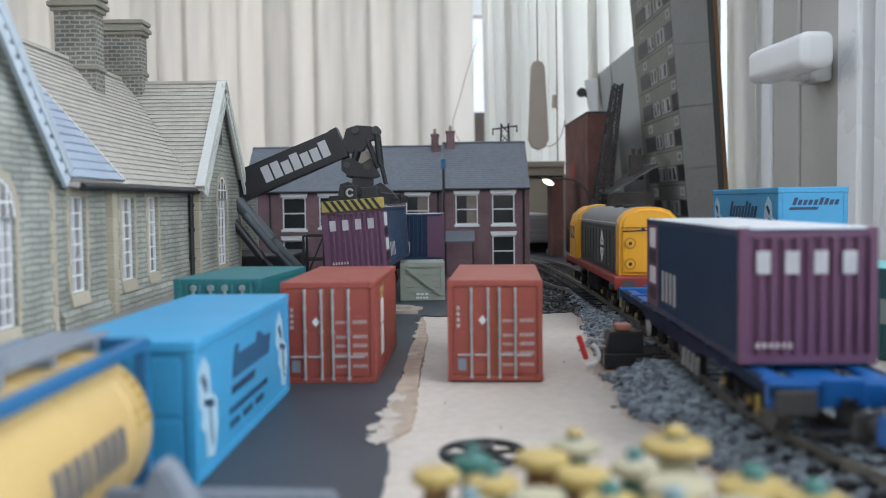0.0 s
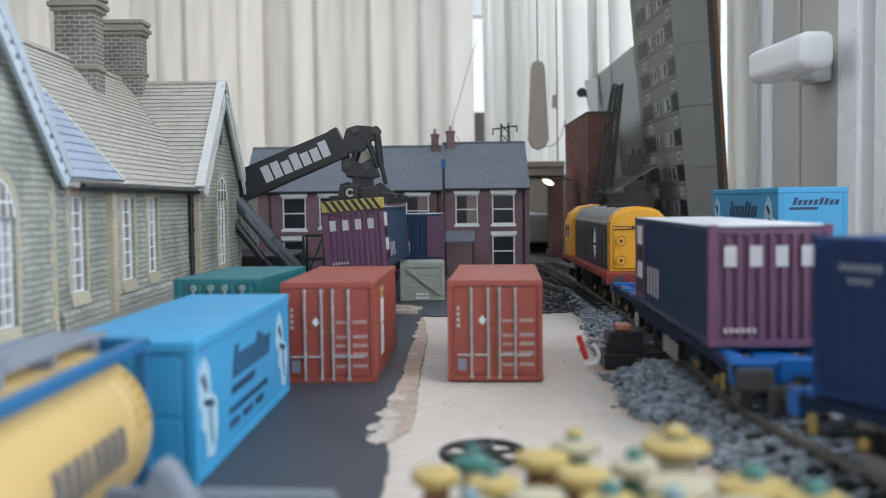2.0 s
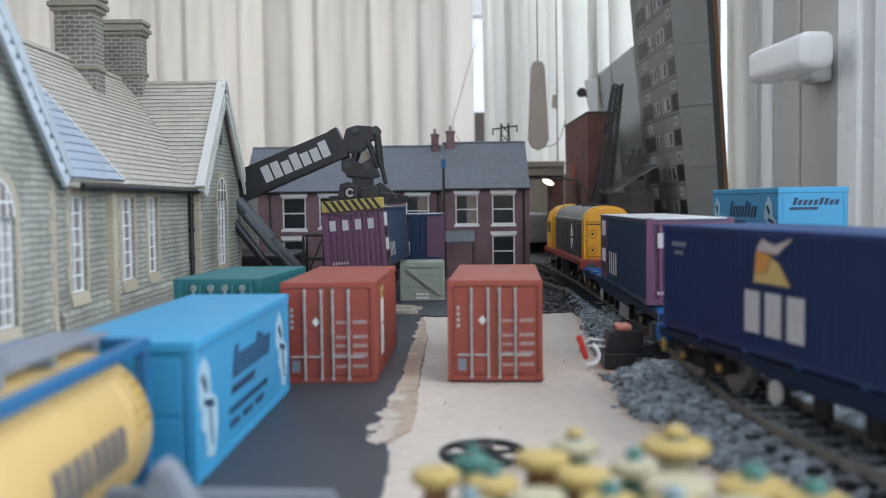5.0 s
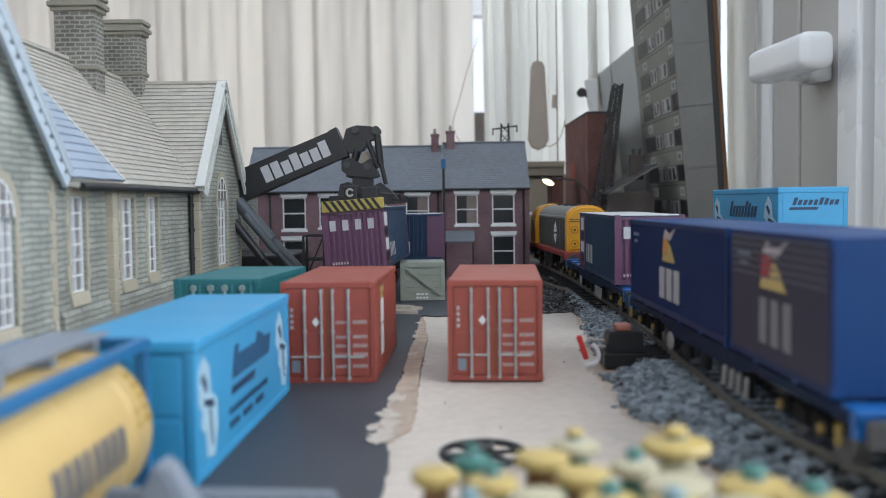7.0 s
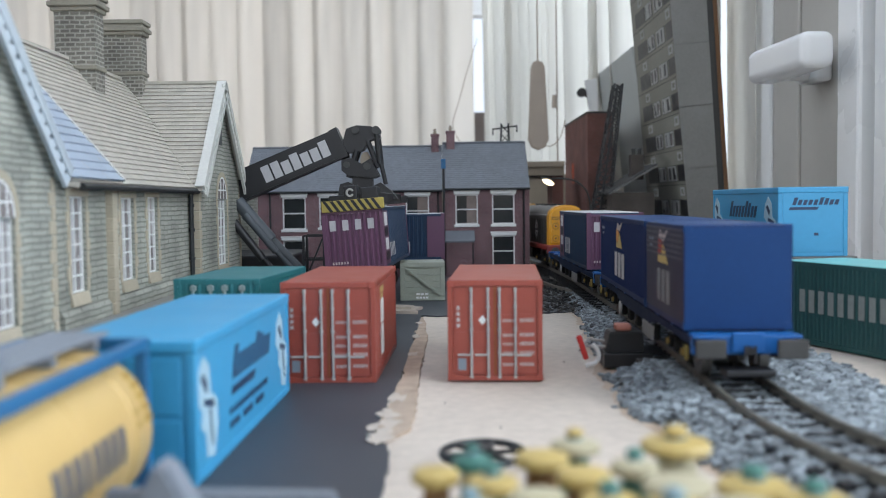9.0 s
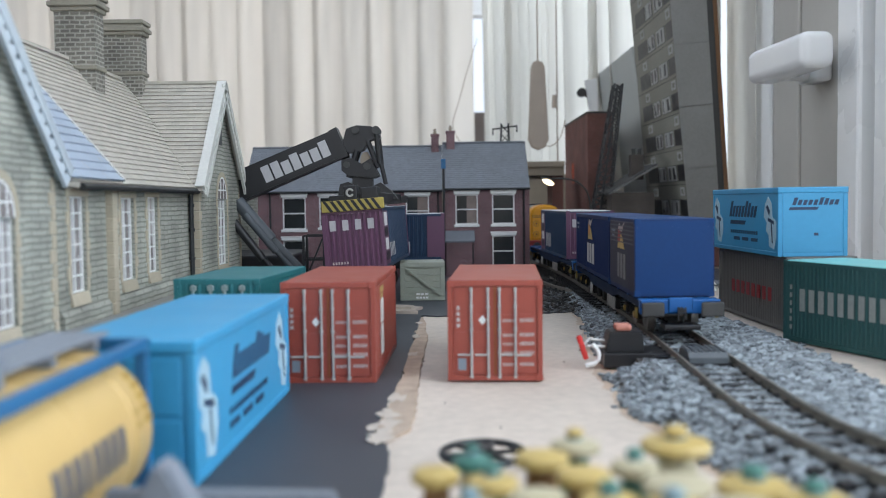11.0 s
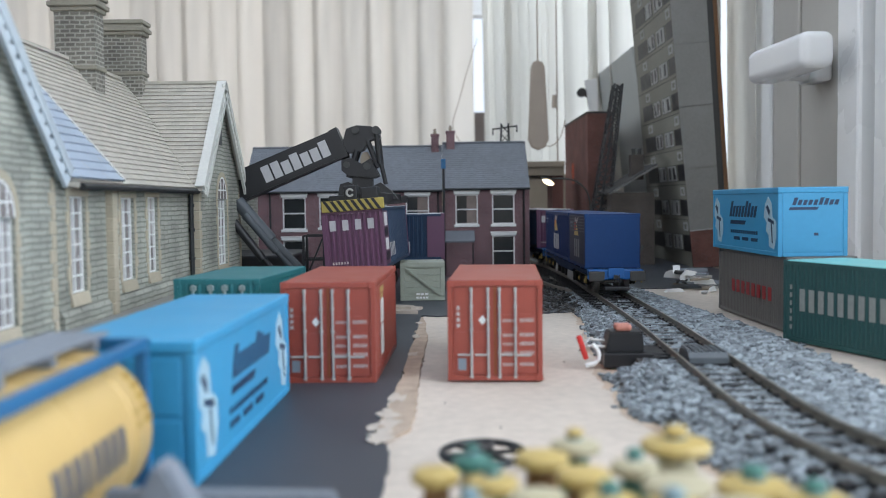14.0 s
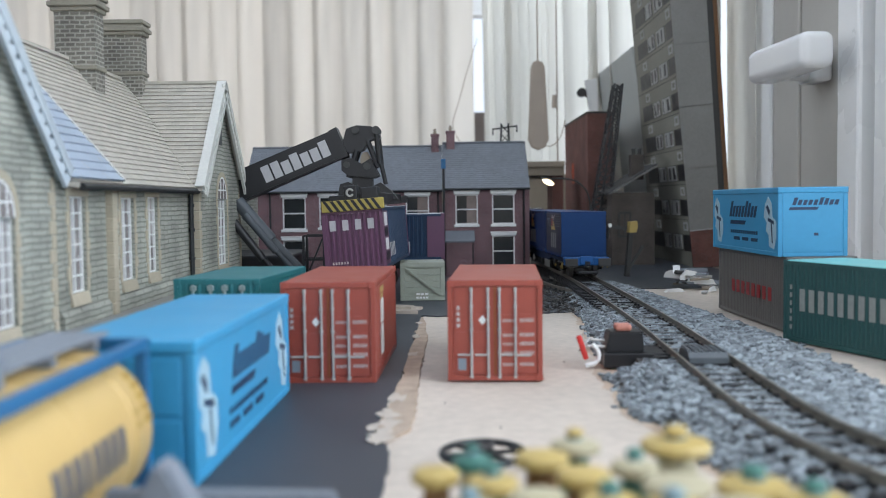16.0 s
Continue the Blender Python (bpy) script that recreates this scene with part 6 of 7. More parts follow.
def crate():
    g = thing("crate", "sage green wooden crate with diagonal braces", "crate", at(-12.9, 577, 0.05, rz=1.5))
    W, D, H = 27.8, 27.8, 23.6
    bm = B()
    box(bm, -W / 2 + 0.8, W / 2 - 0.8, 0.8, D - 0.8, 0, H - 0.4)
    part("box", bm, CRATEWOOD, g)
    for k in range(6):
        bm = B()
        rbox(bm, -W / 2 + 0.5, W / 2 - 0.5, 0.35, 0.9, 0.2 + k * H / 6, (k + 1) * H / 6 - 0.25, 0.15, 1)
        part("board", bm, CRATEWOOD, g)
    for a in ((-W / 2, W / 2, -0.3, 0.5, 0, 2.8), (-W / 2, W / 2, -0.3, 0.5, H - 2.8, H), (-W / 2, -W / 2 + 2.8, -0.3, 0.5, 2.85, H - 2.85), (W / 2 - 2.8, W / 2, -0.3, 0.5, 2.85, H - 2.85)):
        bm = B()
        rbox(bm, *a, 0.2, 1)
        part("batten", bm, CRATEWOOD, g)
    bm = B()
    beam(bm, (-W / 2 + 3, -0.2, H - 3.2), (W / 2 - 3, -0.2, 3.2), 2.0, 1.0)
    part("brace", bm, CRATEWOOD, g)
    bm = B()
    beam(bm, (-W / 2 + 3, 0.15, 3.2), (W / 2 - 3, 0.15, H - 3.2), 2.0, 0.6)
    part("brace", bm, CRATEWOOD, g)
    bm = B()
    for k in range(7):
        bm2 = k * W / 7 - W / 2
        rbox(bm, bm2 + 0.1, bm2 + W / 7 - 0.1, 0, D, H - 0.4, H + 0.2, 0.15, 1)
    part("lid", bm, CRATEWOOD, g)
    bm = B()
    bars(bm, "y", -0.05, -1, -4, 3.4, 8, 1.3, 3, 0.5)
    bars(bm, "y", -0.32, -1, -4, 1.2, 8, 1.2, 4, 0.5)
    part("lettering", bm, WHITE, g, "small white stencilled marks")


# ---- near the camera ----
def tank_container():
    g = thing("tank_container", "yellow tank in a blue frame with a grey walkway", "tank container", at(-73.6, 150, 0))
    W, L, H, r = 32.0, 80.0, 34.0, 16.2
    hl = L / 2
    prof = [(0, -hl + 3.2)] + [(r * math.sin(a), -hl + 9.2 - 6.0 * math.cos(a)) for a in [0.3, 0.6, 0.9, 1.2, 1.45, 1.571]]
    prof += [(p, -y) for p, y in prof[::-1]]
    bm = B()
    rings = []
    for p, y in prof:
        rings.append([bm.verts.new((p * math.cos(a), y, 17.2 + p * math.sin(a))) for a in [2 * math.pi * k / 40 for k in range(40)]])
    for A, C in zip(rings, rings[1:]):
        for k in range(40):
            bm.faces.new((A[k], A[(k + 1) % 40], C[(k + 1) % 40], C[k]))
    bmesh.ops.remove_doubles(bm, verts=bm.verts[:], dist=0.001)
    bmesh.ops.recalc_face_normals(bm, faces=bm.faces[:])
    t = part("tank", bm, YELLOW, g, smooth=True)
    for y in (-22, 0, 22):
        bm = B()
        n = 40
        ra = [[bm.verts.new((q * math.cos(2 * math.pi * k / n), y + dy, 17.2 + q * math.sin(2 * math.pi * k / n))) for k in range(n)] for q, dy in ((r, -0.7), (r + 0.25, -0.5), (r + 0.25, 0.5), (r, 0.7))]
        for A, C in zip(ra, ra[1:]):
            for k in range(n):
                bm.faces.new((A[k], A[(k + 1) % n], C[(k + 1) % n], C[k]))
        part("band", bm, YELLOW, t, smooth=True)
    # lettering blocks wrapped on the tank
    def wrapped(bm, y0, y1, a0, a1):
        ring = []
        for q in (r + 0.06, r + 0.16):
            for y in (y0, y1):
                ring.append([bm.verts.new((q * math.cos(a0 + (a1 - a0) * k / 6), y, 17.2 + q * math.sin(a0 + (a1 - a0) * k / 6))) for k in range(7)])
        for A, C in ((ring[2], ring[3]), (ring[0], ring[2]), (ring[1], ring[3])):
            for k in range(6):
                bm.faces.new((A[k], A[k + 1], C[k + 1], C[k]))
    bm = B()
    for i in range(8):
        wrapped(bm, -15 + i * 4.0, -15 + i * 4.0 + 2.7, -0.14, 0.27)
    part("lettering", bm, INKGREY, t, "dark blue lettering blocks")
    bm = B()
    for i in range(5):
        wrapped(bm, 27.2, 31.0, 0.12 + i * 0.14, 0.22 + i * 0.14)
    for i in range(2):
        wrapped(bm, 22.0, 24.5, 0.12 + i * 0.14, 0.20 + i * 0.14)
    part("lettering", bm, OCHREPRINT, t, "small brown markings")
    for x in (-1, 1):
        for z in (0, H - 2.4):
            bm = B()
            rbox(bm, *sorted((x * 13.3, x * 10.9)), -hl, hl, z, z + 2.4, 0.3, 1)
            part("rail", bm, FRAMEBLUE, g)
        for y in (-1, 1):
            bm = B()
            rbox(bm, *sorted((x * 13.3, x * 10.7)), *sorted((y * hl, y * (hl - 2.6))), 2.4, H - 2.4, 0.3, 1)
            part("post", bm, FRAMEBLUE, g)
    for y in (-1, 1):
        for z in (0, H - 2.4):
            bm = B()
            rbox(bm, -10.8, 10.8, *sorted((y * hl, y * (hl - 2.2))), z, z + 2.4, 0.3, 1)
            part("rail", bm, FRAMEBLUE, g)
        for x in (-1, 1):
            bm = B()
            beam(bm, (x * 10.6, y * (hl - 1.2), 12), (x * 3, y * (hl - 1.2), 2.5), 1.4, 1.4)
            part("brace", bm, FRAMEBLUE, g)
    bm = B()
    for k in range(4):
        rbox(bm, -6.4 + k * 3.2, -6.4 + k * 3.2 + 2.6, -hl + 2, hl - 2, 34.8, 35.6, 0.2, 1)
    for y in (-30, -10, 10, 30):
        box(bm, -6.4, 6.2, y - 1, y + 1, 33.0, 34.8)
    part("walkway", bm, GREYPLASTIC, g, "pale grey walkway")
    bm = B()
    rod(bm, (1, -8, 33), (1, -8, 37), 4.6, 20)
    rod(bm, (1, -8, 37), (1, -8, 38), 5.4, 20)
    part("manhole", bm, GREYPLASTIC, g, "grey manhole cover", smooth=True)


INKGREY = mat("grey_blue_lettering", (0.085, 0.10, 0.135), 0.5, 0.15, 300, 1500, 0.02)
OCHREPRINT = mat("brown_lettering", (0.42, 0.27, 0.06), 0.5, 0.15, 300, 1500, 0.02)


def grey_fitting():
    """The grey plastic piece in front of the tank: a ridged hopper end on a flat tray."""
    g = thing("plastic_fitting", "grey plastic ridged fitting on a flat tray", "plastic part", at(-44.5, 143, 0.02))
    bm = B()
    prism(bm, [(-9.5, 4.05), (10.5, 4.05), (8.6, 10.0), (2.0, 21.4), (0.3, 21.6), (-4.6, 12)], "y", -4, 2.8)
    bmesh.ops.bevel(bm, geom=bm.edges[:], offset=0.7, segments=2, affect="EDGES")
    part("hood", bm, GREYPLASTIC, g)
    bm = B()
    rbox(bm, -12, 28, -14, 8, 0.0, 4.0, 1.2)
    part("tray", bm, GREYPLASTIC, g)
    bm = B()
    prism(bm, [(-10, 4.05), (27, 4.05), (27, 14.6), (-10, 15.6)], "y", 3.0, 6.0)
    bmesh.ops.bevel(bm, geom=bm.edges[:], offset=0.6, segments=2, affect="EDGES")
    part("lip", bm, GREYPLASTIC, g)


def loose_caps():
    """A cluster of little painted bottles and a wheel in front of the camera."""
    rnd = random.Random(11)

    def cap(x, y, r, body, knob, skin):
        g = thing("painted_bottle", "small standing bottle with yellow disc cap and coloured knob", "model bottle", at(x, y, 0.05, 0, 0, rnd.uniform(0, 360)), group="painted bottles")
        bm = B()
        rod(bm, (0, 0, 0), (0, 0, 15.5), r * 0.72, 16)
        rod(bm, (0, 0, 15.5), (0, 0, 20.9), r * 0.70, 16, r * 0.5)
        part("body", bm, skin, g, "dark bottle body", smooth=True)
        bm = B()
        prof = [(r * 0.6, 20.5), (r * 0.96, 21.0), (r, 21.7), (r * 0.92, 22.5), (r * 0.45, 23.0)]
        rings = [[bm.verts.new((q * math.cos(a), q * math.sin(a), h)) for a in [2 * math.pi * k / 22 for k in range(22)]] for q, h in prof]
        bm.faces.new(rings[0][::-1])
        bm.faces.new(rings[-1])
        for A, C in zip(rings, rings[1:]):
            for k in range(22):
                bm.faces.new((A[k], A[(k + 1) % 22], C[(k + 1) % 22], C[k]))
        part("disc", bm, body, g, smooth=True)
        if knob is None:
            return
        bm = B()
        rod(bm, (0, 0, 22.8), (0, 0, 23.6), r * 0.34, 12, r * 0.3)
        part("stem", bm, CAPBLUE, g, "pale blue stem", smooth=True)
        bm = B()
        bmesh.ops.create_uvsphere(bm, u_segments=14, v_segments=10, radius=r * 0.36, matrix=Matrix.Translation((0, 0, 24.0)) @ Matrix.Diagonal((1, 1, 0.6, 1)))
        part("knob", bm, knob, g, smooth=True)

    rows = [(-1.4, 131, 3.5, 0, 3), (6.4, 127, 3.8, 0, 1), (4.0, 138, 3.0, 2, 1), (14.5, 139, 4.2, 0, 0), (20.5, 146, 4.0, 1, 0), (36.5, 146, 5.6, 0, 0), (31.5, 125, 4.9, 1, 1), (41.5, 124, 5.0, 0, 1), (47, 117, 4.6, 0, 1),
            (12.0, 120, 3.8, 1, 2), (3.0, 116, 3.6, 1, 2), (21.0, 118, 4.0, 0, 1), (19.5, 130, 4.0, 0, 2), (27.5, 134, 3.6, 1, 1), (28.5, 115, 4.2, 0, 2), (37.5, 115, 4.0, 1, 1)]
    for i, (x, y, r, k, n) in enumerate(rows):
        cap(x, y, r, (CAPYELLOW, CAPCREAM, CAPGREEN)[k], (CAPYELLOW, CAPGREEN, CAPBLUE, None)[n if i % 3 else (0 if i == 5 else 3)], CAPBROWN if i % 3 == 0 else CAPGREEN if i % 3 == 1 else CAPCREAM)
    # a black spoked wheel lying behind them
    g = thing("spoked_wheel", "black spoked hand wheel lying on the bare board", "wheel", at(8.5, 207, 4.4, 1, 0, 0))
    bm = B()
    n = 36
    for k in range(n):
        a, b = 2 * math.pi * k / n, 2 * math.pi * (k + 1) / n
        rod(bm, (9.3 * math.cos(a), 9.3 * math.sin(a), 0), (9.3 * math.cos(b), 9.3 * math.sin(b), 0), 0.85, 8)
    part("rim", bm, BLACK, g, smooth=True)
    for k in range(3):
        bm = B()
        a = k * math.pi / 3 + 0.2
        beam(bm, (-9 * math.cos(a), -9 * math.sin(a), 0), (9 * math.cos(a), 9 * math.sin(a), 0), 1.0, 1.0)
        part("spoke", bm, BLACK, g)
    bm = B()
    rod(bm, (0, 0, -3.5), (0, 0, 1.6), 2.4, 14)
    part("hub", bm, BLACK, g, smooth=True)


def point_motor():
    g = thing("point_lever", "black point lever box with red handle and white wire", "point lever", at(66, 338, 0.0, rz=-2))
    bm = B()
    rbox(bm, -8, 17.5, -3, 15, 0.1, 5.2, 0.3)
    part("base_plate", bm, BLACK, g)
    bm = B()
    prism(bm, [(-7, 5.25), (7, 5.25), (6.6, 12.6), (-5.4, 12.6)], "y", 0.5, 12)
    bmesh.ops.bevel(bm, geom=bm.edges[:], offset=0.4, segments=2, affect="EDGES")
    part("box", bm, BLACK, g)
    bm = B()
    rbox(bm, -3.0, 3.0, 3, 9, 12.65, 15.2, 0.9)
    part("cap", bm, PINK, g, "pinkish rubber cap")
    bm = B()
    for a, b in (((-7, 4, 9.0), (-13, 3, 10.0)), ((-7, 3, 7.0), (-14, 1, 7.6)), ((-13, 3, 10), (-16.5, 0, 6))):
        rod(bm, a, b, 0.55, 8)
    part("linkage", bm, STEEL, g, "silver linkage")
    bm = B()
    rbox(bm, -1.0, 1.0, -0.8, 0.8, 0, 9.2, 0.5)
    part("lever", bm, SIGNALRED, g, "red lever", m=at(-14.2, -1, 3.0, 0, -18, 0))
    bm = B()
    ring = [(-14.6, 0.2), (-13.4, -0.4 + 1.2), (-11.6, 0.9), (-10.2, 2.0), (-9.8, 4.2), (-10.6, 6.4), (-12.2, 8.0)]
    for a, b in zip(ring, ring[1:]):
        rod(bm, (a[0], -2.4, a[1] + 0.7), (b[0], -2.4, b[1] + 0.7), 0.85, 8)
    part("wire_loop", bm, WHITE, g, "white wire loop", smooth=True)


# ---- far right: tower, mill, sheds, lamp, bridge ----
def tower():
    m = at(244.3, 832, 0, 0, -5.0, 0)
    g = thing("tower_block", "leaning grey card tower block with rows of small windows", "tower block", m)
    H, D = 420, 165

    def edge(z):
        return 15 + 0.023 * z

    bm = B()
    prism(bm, [(-20, 1.6), (edge(0) - 6, 1.6), (edge(H) - 6, H), (-20, H)], "y", 3, D)
    part("core", bm, OLIVECARD, g, "olive grey window front")
    # plain end wall of card panels
    for k in range(7):
        a, b = 35 + k * 55, 35 + (k + 1) * 55 - 0.5
        bm = B()
        prism(bm, [(-20.4, a), (edge(a) - 9, a), (edge(b) - 9, b), (-20.4, b)], "y", 0.6, 2.98)
        part("panel", bm, TOWERCARD, g)
    bm = B()
    prism(bm, [(-20.4, 0.4), (edge(0) - 9, 0.4), (edge(34) - 9, 34.0), (-20.4, 34.0)], "y", 0.4, 2.98)
    part("panel", bm, REDBRICK, g, "brown base panel")
    bm = B()
    box(bm, -20.6, edge(34) - 9, 0.2, 0.9, 34.05, 34.95)
    part("floor_band", bm, SASHGREY, g, "pale line over the base")
    bm = B()
    prism(bm, [(edge(0) - 8.9, 0.4), (edge(0) - 3.5, 0.4), (edge(H) - 3.5, H), (edge(H) - 8.9, H)], "y", 1.4, 2.98)
    part("pilaster", bm, LEADGREY, g, "dark corner strip")
    for k in range(2):
        bm = B()
        o = -3.4 + k * 2.0
        prism(bm, [(edge(0) + o, 1.8), (edge(0) + o + 1.8, 1.8), (edge(H) + o + 1.8, H), (edge(H) + o, H)], "y", 0.5 + k, D)
        part("card_edge", bm, CARDEDGE, g, "raw brown card edge")
    # window front facing the track
    rnd = random.Random(17)
    for k in range(12):
        z = 15.5 + k * 32
        for y0, y1, curtains in ((3.5, 27, 0), (31, 62, 2), (72, 99, 2), (103, 147, 0)):
            bm = B()
            box(bm, -20.3, -19.9, y0, y1, z, z + 15)
            wdw = part("window", bm, LEAD, g, "dark recessed window")
            for j in range(curtains):
                w = (y1 - y0) / curtains
                a = y0 + j * w
                full = rnd.choice((0.35, 0.55, 0.75))
                bm = B()
                holed(bm, "x", -20.75, -20.35, a + 0.5, a + w - 0.5, z + 0.6, z + 14.4, [(a + 2.2, a + w - 2.2, z + 2.0, z + 13.0)])
                part("window_frame", bm, SASHGREY, wdw, "pale window frame")
                bm = B()
                box(bm, -20.5, -20.32, a + 2.3, a + 2.3 + (w - 4.6) * full, z + 2.0 + rnd.choice((0, 0, 4)), z + 13)
                part("curtain", bm, rnd.choice((SASHGREY, SASHGREY, WINDOWBACK)), wdw, "drawn curtain")
        for y0, y1 in ((8, 22), (112, 128)):
            bm = B()
            holed(bm, "x", -20.7, -20.1, y0, y1, z + 18.5, z + 26.5, [(y0 + 2.4, y1 - 2.4, z + 20.2, z + 24.8)])
            part("window", bm, SASHGREY, g, "small pale window")
        bm = B()
        box(bm, -20.35, -19.9, 3.1, D, z + 28.5, z + 29.0)
        part("floor_band", bm, LEADGREY, g)
    # pale plain panel standing behind it, with a white foam edge
    g = thing("plain_block", "plain pale grey card panel with a white foam edge", "card building", at(236.5, 0, 0, 0, -8.5, 0))
    bm = B()
    rbox(bm, 0, 7, 1000, 1222, 0.8, 226, 0.4, 1)
    part("wall", bm, PALECARD, g)
    bm = B()
    rbox(bm, -17, -0.5, 1222.5, 1229, 0.8, 222, 0.4, 1)
    part("foam_edge", bm, UPVC, g, "white foam board edge")
    bm = B()
    rod(bm, (-23, 1221, 207), (-23, 1228, 207), 6.0, 18)
    beam(bm, (-23, 1225, 206), (-10, 1225, 196), 3, 3)
    part("clamp", bm, BUFFER, g, "grey round clamp", smooth=True)


OLIVECARD = mat("olive_grey_card", (0.25, 0.245, 0.205), 0.75, 0.16, 25, 400, 0.12)
TOWERCARD = mat("dull_grey_card", (0.25, 0.245, 0.232), 0.75, 0.14, 25, 400, 0.12, per=0.2)
LEADGREY = mat("dark_card", (0.055, 0.055, 0.052), 0.7, 0.15, 60, 700, 0.1)
SASHGREY = mat("pale_grey_frame", (0.40, 0.40, 0.39), 0.6, 0.15, 90, 900, 0.05)


def mill():
    g = thing("brick_mill", "tall plain red brick card mill with a lit slot window", "brick building")
    bm = B()
    holed(bm, "x", 150, 152, 965, 1135, 0.1, 150, [(1066, 1080, 80, 104)])
    part("wall", bm, REDBRICK, g)
    for x0, x1, y0, y1 in ((150.02, 174, 963, 964.98), (150.02, 174, 1135.02, 1137), (174.02, 176, 963, 1137)):
        bm = B()
        box(bm, x0, x1, y0, y1, 0.1, 150)
        part("wall", bm, REDBRICK, g)
    bm = B()
    box(bm, 149, 177, 962, 1138, 150.02, 152.0)
    part("roof", bm, LEADGREY, g)
    bm = B()
    box(bm, 152.5, 153.2, 1062, 1084, 78, 106)
    part("lit_window", bm, EMBER, g, "orange lit slot window")
    # low sheds before the tower
    g = thing("brick_shed", "low brick shed with shade painted into its walls and a pale sloping roof edge", "shed")
    # shed walls and chimney: brick darkened to carry the shadow there
    bm = B()
    box(bm, 158, 198, 872, 940, 0.1, 68)
    part("wall", bm, DIMBRICK, g)
    bm = B()
    prism(bm, [(155, 66), (200, 92), (200, 94.5), (155, 68.5)], "y", 868, 944)
    part("roof", bm, LEADGREY, g)
    bm = B()
    prism(bm, [(154.5, 65.5), (200, 91.8), (200, 93.4), (154.5, 67.1)], "y", 866.5, 867.9)
    part("barge_board", bm, ROOFGREY, g, "pale roof edge")
    bm = B()
    box(bm, 180, 192, 890, 902, 80, 104)
    st = part("chimney", bm, DIMBRICK, g)
    for x in (183, 189):
        bm = B()
        rod(bm, (x, 896, 104), (x, 896, 110), 1.8, 10)
        part("chimney_pot", bm, LEADGREY, st)
    bm = B()
    holed(bm, "y", 871, 871.9, 164, 176, 26, 50, [(165.5, 169.5, 28, 48), (170.5, 174.5, 28, 48)])
    part("window", bm, LEADGREY, g)
    # lattice mast leaning on the mill
    g = thing("lattice_mast", "dark leaning lattice mast", "lattice mast")
    bm = B()
    a, b, r = Vector((146, 905, 0.5)), Vector((170, 905, 172)), 6.6
    legs = [(-r, -r), (r, -r), (r, r), (-r, r)]
    for dx, dy in legs:
        beam(bm, a + Vector((dx * 1.5, dy, 0)), b + Vector((dx * 0.6, dy, 0)), 1.3, 1.3)
    part("leg", bm, LEAD, g)
    bm = B()
    for k in range(22):
        t0, t1 = k / 22, (k + 1) / 22
        for (d0, e0), (d1, e1) in zip(legs, legs[1:] + legs[:1]):
            s0, s1 = 1.5 - 0.9 * t0, 1.5 - 0.9 * t1
            beam(bm, a.lerp(b, t0) + Vector((d0 * s0, e0, 0)), a.lerp(b, t1) + Vector((d1 * s1, e1, 0)), 1.1, 1.1)
            beam(bm, a.lerp(b, t0) + Vector((d1 * s0, e1, 0)), a.lerp(b, t1) + Vector((d0 * s1, e0, 0)), 0.9, 0.9)
    part("bracing", bm, LEAD, g)
    bm = B()
    beam(bm, a, b, 2.2, 2.2)
    part("core", bm, LEAD, g)


DIMBRICK = masonry("shade_dimmed_brick", (0.105, 0.085, 0.072), (0.08, 0.066, 0.058), (0.13, 0.115, 0.10), 3.0, 1.05, 0.14, 0.4)
COACHGREY = mat("pale_coach_grey", (0.30, 0.29, 0.28), 0.5, 0.12, 50, 700, 0.05)


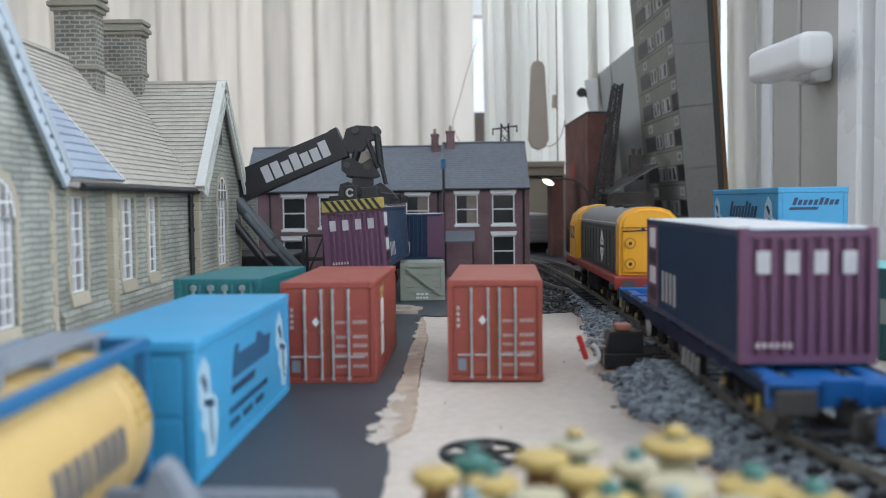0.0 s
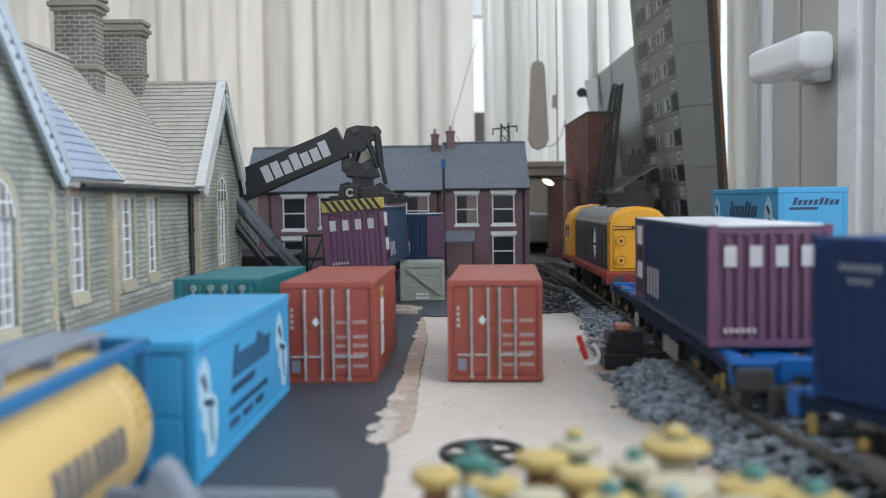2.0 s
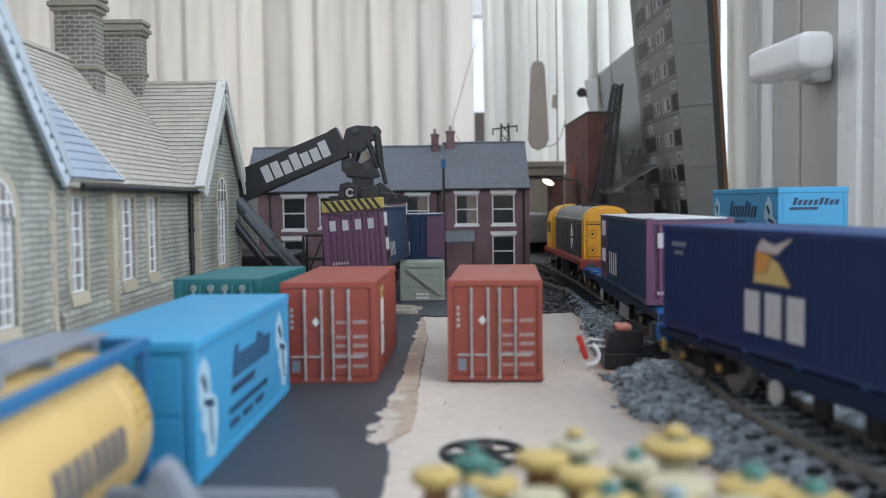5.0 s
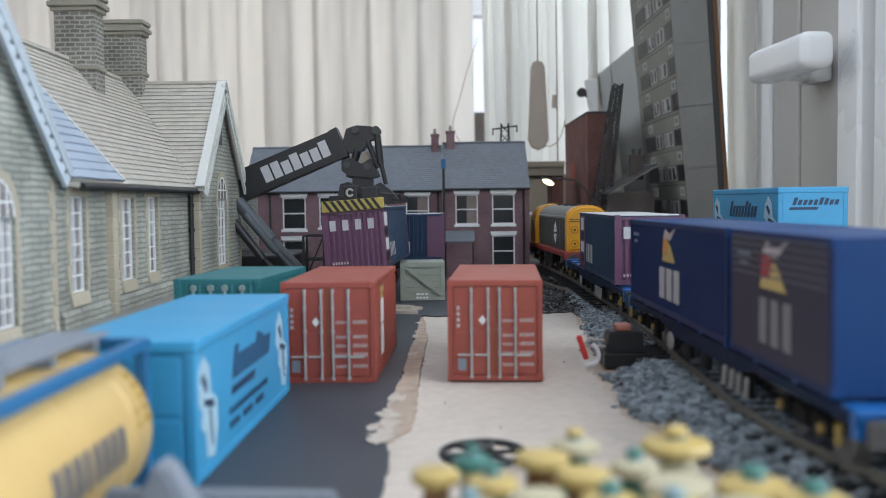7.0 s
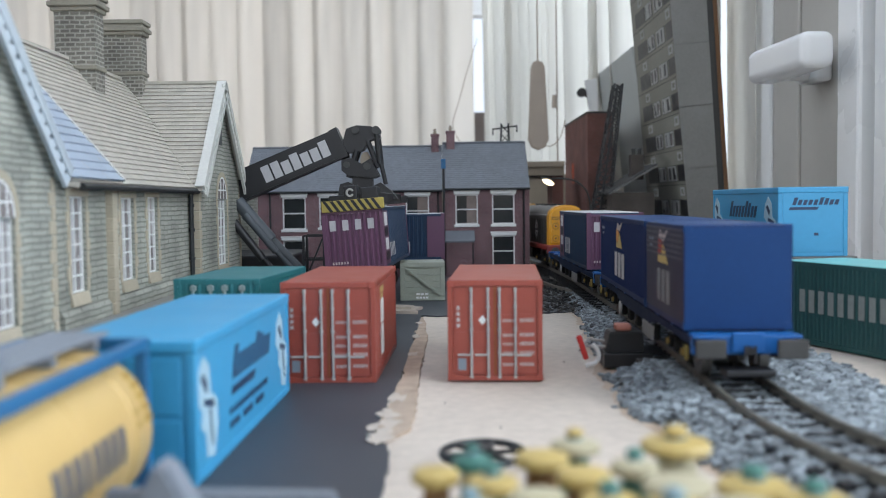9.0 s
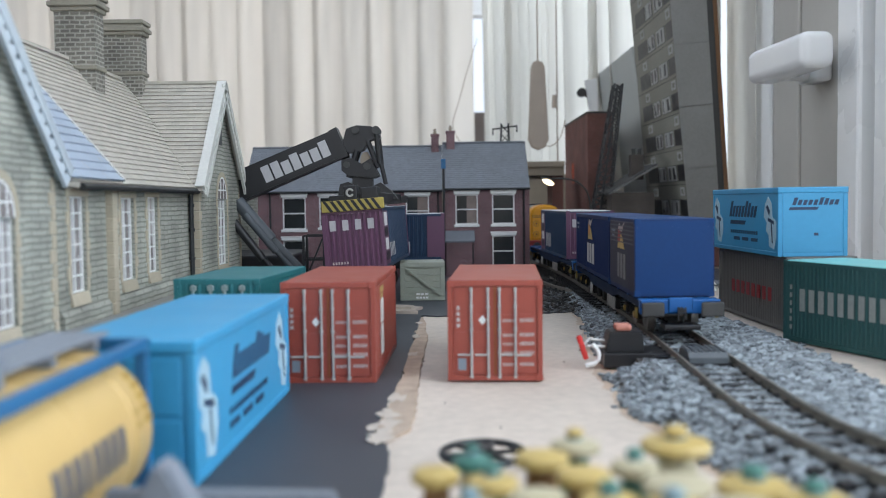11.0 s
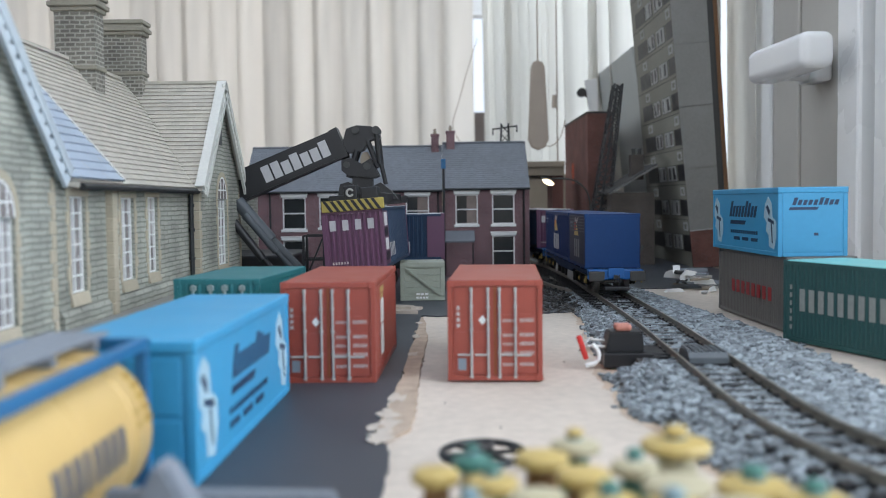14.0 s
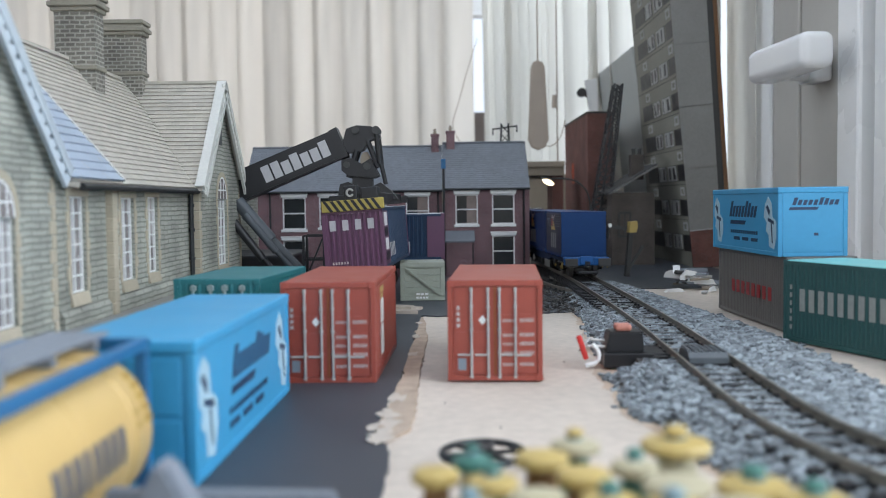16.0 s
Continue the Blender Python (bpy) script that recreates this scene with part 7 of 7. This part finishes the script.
def lamp_and_bridge():
    g = thing("street_lamp", "grey curved street lamp with a lit head", "street lamp", at(0, 0, 0))
    Y = 840
    bm = B()
    path = spline([(133, 0.3), (133, 50), (131.5, 64), (127, 73), (118, 79), (106, 81), (98, 80.5)], 8)
    for p, q in zip(path, path[1:]):
        rod(bm, (p.x, Y, p.y), (q.x, Y, q.y), 0.8, 8)
    part("post", bm, BUFFER, g, smooth=True)
    bm = B()
    bmesh.ops.create_uvsphere(bm, u_segments=16, v_segments=10, radius=1, matrix=Matrix.Translation((95, Y, 79)) @ Matrix.Rotation(0.45, 4, "Y") @ Matrix.Diagonal((7, 3.4, 2.4, 1)))
    part("head", bm, BUFFER, g, smooth=True)
    bm = B()
    bmesh.ops.create_uvsphere(bm, u_segments=16, v_segments=10, radius=1, matrix=Matrix.Translation((95.0, Y - 1.4, 77.8)) @ Matrix.Rotation(0.45, 4, "Y") @ Matrix.Diagonal((5.6, 3.2, 2.4, 1)))
    part("bulb", bm, LAMPGLOW, g, "lit warm bulb", smooth=True)
    g = thing("girder_bridge", "tan girder bridge over the tracks", "bridge")
    bm = B()
    rbox(bm, -60, 131, 1000, 1006, 88, 97, 0.5)
    rbox(bm, -60, 131, 996, 1008, 97, 103, 0.5)
    part("girder", bm, TAN, g)
    bm = B()
    rbox(bm, -60, 131, 1060, 1066, 86, 100, 0.5)
    part("girder", bm, TAN, g)
    bm = B()
    box(bm, -60, 131, 1006.1, 1059.9, 88, 92)
    part("deck", bm, DIRTY, g)
    bm = B()
    box(bm, 119, 131, 1012, 1058, 0.1, 87.9)
    part("abutment", bm, REDBRICK, g)
    bm = B()
    box(bm, -80, -60.1, 996, 1066, 0.1, 104)
    part("abutment", bm, REDBRICK, g)
    # retaining wall behind, warm lamplight put into its tan, and a parked coach
    bm = B()
    box(bm, -200, 205, 1420, 1430, 0.1, 102)
    tagged(part("retaining_wall", bm, TAN), "retaining wall behind the far tracks, tan carrying warm lamplight", "wall", kind="structure")
    g = thing("parked_coach", "grimy grey coach parked under the bridge", "railway coach", at(112, 1190, 0, rz=2))
    bm = B()
    rbox(bm, -16, 16, -95, 95, 12, 46, 3, 3)
    body = part("body", bm, COACHGREY, g)
    for k in range(8):
        bm = B()
        rbox(bm, -16.3, -15.9, -86 + k * 22, -72 + k * 22, 28, 39, 0.15, 1)
        part("window", bm, PANE, body)
    for z in (20, 26, 41):
        bm = B()
        box(bm, -16.35, -15.9, -94, 94, z, z + 1.2)
        box(bm, -15, 15, -95.4, -94.9, z, z + 1.2)
        part("stripe", bm, SASHGREY, g, "pale stripe")
    for y in (-60, 60):
        bm = B()
        box(bm, -12, 12, y - 18, y + 18, 4, 12)
        part("bogie", bm, DIRTY, g)
        for e in (-11, 11):
            bm = B()
            rod(bm, (-9, y + e, 6), (9, y + e, 6), 5.9, 16)
            part("wheelset", bm, DIRTY, g)
    g = thing("pylon", "small dark lattice pylon standing behind the roofs", "pylon", at(58, 860, 0))
    bm = B()
    for dx in (-1, 1):
        for dy in (-1, 1):
            beam(bm, (dx * 7.0, dy * 7, 0.2), (dx * 3.2, dy * 3.2, 132), 0.9, 0.9)
    for k in range(16):
        z0, z1 = k * 8.2, (k + 1) * 8.2
        w0, w1 = 7.0 - k * 0.237, 7.0 - (k + 1) * 0.237
        for dy in (-1, 1):
            beam(bm, (-w0, dy * w0, z0 + 0.2), (w1, dy * w1, z1), 0.5, 0.5)
            beam(bm, (w0, dy * w0, z0 + 0.2), (-w1, dy * w1, z1), 0.5, 0.5)
    part("lattice", bm, LEAD, g)
    bm = B()
    beam(bm, (-11.5, 0, 127), (11.5, 0, 130), 1.3, 1.3)
    for x, z in ((-11, 126.6), (11, 129.4)):
        rod(bm, (x, 0, z), (x, 0, z - 5), 0.7, 6)
    part("cross_arm", bm, LEAD, g)


def scraps():
    """Offcuts of model parts lying by the stack, and the little yellow digger behind."""
    rnd = random.Random(31)
    mats = (WHITE, BUFFER, STEEL, WHITE, TAN, GREYPLASTIC)
    for i in range(24):
        L, w, h = rnd.uniform(7, 26), rnd.uniform(1.5, 6), rnd.uniform(1.0, 3.0)
        x, y = rnd.uniform(150, 190), rnd.uniform(600, 690)
        z = 0.1 + (i % 4) * 3.1
        g = thing("model_offcut", "pale plastic offcut in a loose heap on the board", "offcut", at(x if z < 1 else 170 + rnd.uniform(-10, 10), y if z < 1 else 640 + rnd.uniform(-16, 16), z, rnd.uniform(-4, 4), 0, rnd.uniform(0, 180)), group="heap of offcuts")
        bm = B()
        if i % 3 == 0:
            prism(bm, [(-L / 2, 0), (L / 2, 0), (L / 2 - 2, h * 1.3), (L / 4, h * 1.8), (-L / 3, h * 1.2)], "y", -w / 2, w / 2)
        elif i % 3 == 1:
            rod(bm, (-L / 2, 0, h / 2), (L / 2, 0, h / 2), h / 2, 10)
        else:
            rbox(bm, -L / 2, L / 2, -w / 2, w / 2, 0, h, 0.3, 1)
        part("strip", bm, mats[i % 6], g)
    g = thing("toy_digger", "small yellow digger arm on a grey post beside the track", "model digger", at(146, 740, 0.1, rz=15))
    bm = B()
    beam(bm, (0, 0, 0), (3, 0, 34), 3.4, 3.4)
    part("post", bm, BUFFER, g)
    bm = B()
    beam(bm, (-2, 0, 0.5), (14, 0, 24), 2, 2)
    part("strut", bm, LEADGREY, g)
    bm = B()
    prism(bm, [(1, 35), (7, 35), (8.5, 39), (8, 44), (2, 43.5)], "y", -2.5, 2.5)
    part("bucket", bm, CAPYELLOW, g, "yellow bucket")
    bm = B()
    beam(bm, (0, 0, 38), (-14, 2, 40), 2.0, 2.6)
    beam(bm, (-14, 2, 40), (-16, 2, 30), 1.6, 1.6)
    part("arm", bm, BUFFER, g)
    bm = B()
    rod(bm, (-15, -1.5, 41), (-15, -0.5, 41), 1.6, 10)
    part("lamp", bm, WHITE, g)
    g = thing("siding", "rusty siding rails joining the running track", "railway siding", kind="structure")
    for off in (-8.6, 8.6):
        bm = B()
        pts = [(100 + off, 560), (84 + off, 640), (74 + off, 720)]
        for p, q in zip(pts, pts[1:]):
            beam(bm, (p[0], p[1], 2.0), (q[0], q[1], 2.0), 0.9, 2.6)
        part("rail", bm, RAILSTEEL, g)
    bm = B()
    box(bm, -14, 14, -1.6, 1.6, 0.0, 0.8)
    me = mesh_of(bm, DIRTY)
    for k in range(14):
        y = 585 + k * 10
        x = 100 - 16 * (y - 560) / 80 if y < 640 else 84 - 10 * (y - 640) / 80
        piece("sleeper", me, g, at(x, y, 0.02, rz=9))

room()
side_frame()
blinds()
outside()
board()
track()
ballast()
yard_containers()
station()
terrace()
reach_stacker()
crate()
tank_container()
grey_fitting()
loose_caps()
point_motor()
tower()
mill()
lamp_and_bridge()
scraps()
train()
motions()
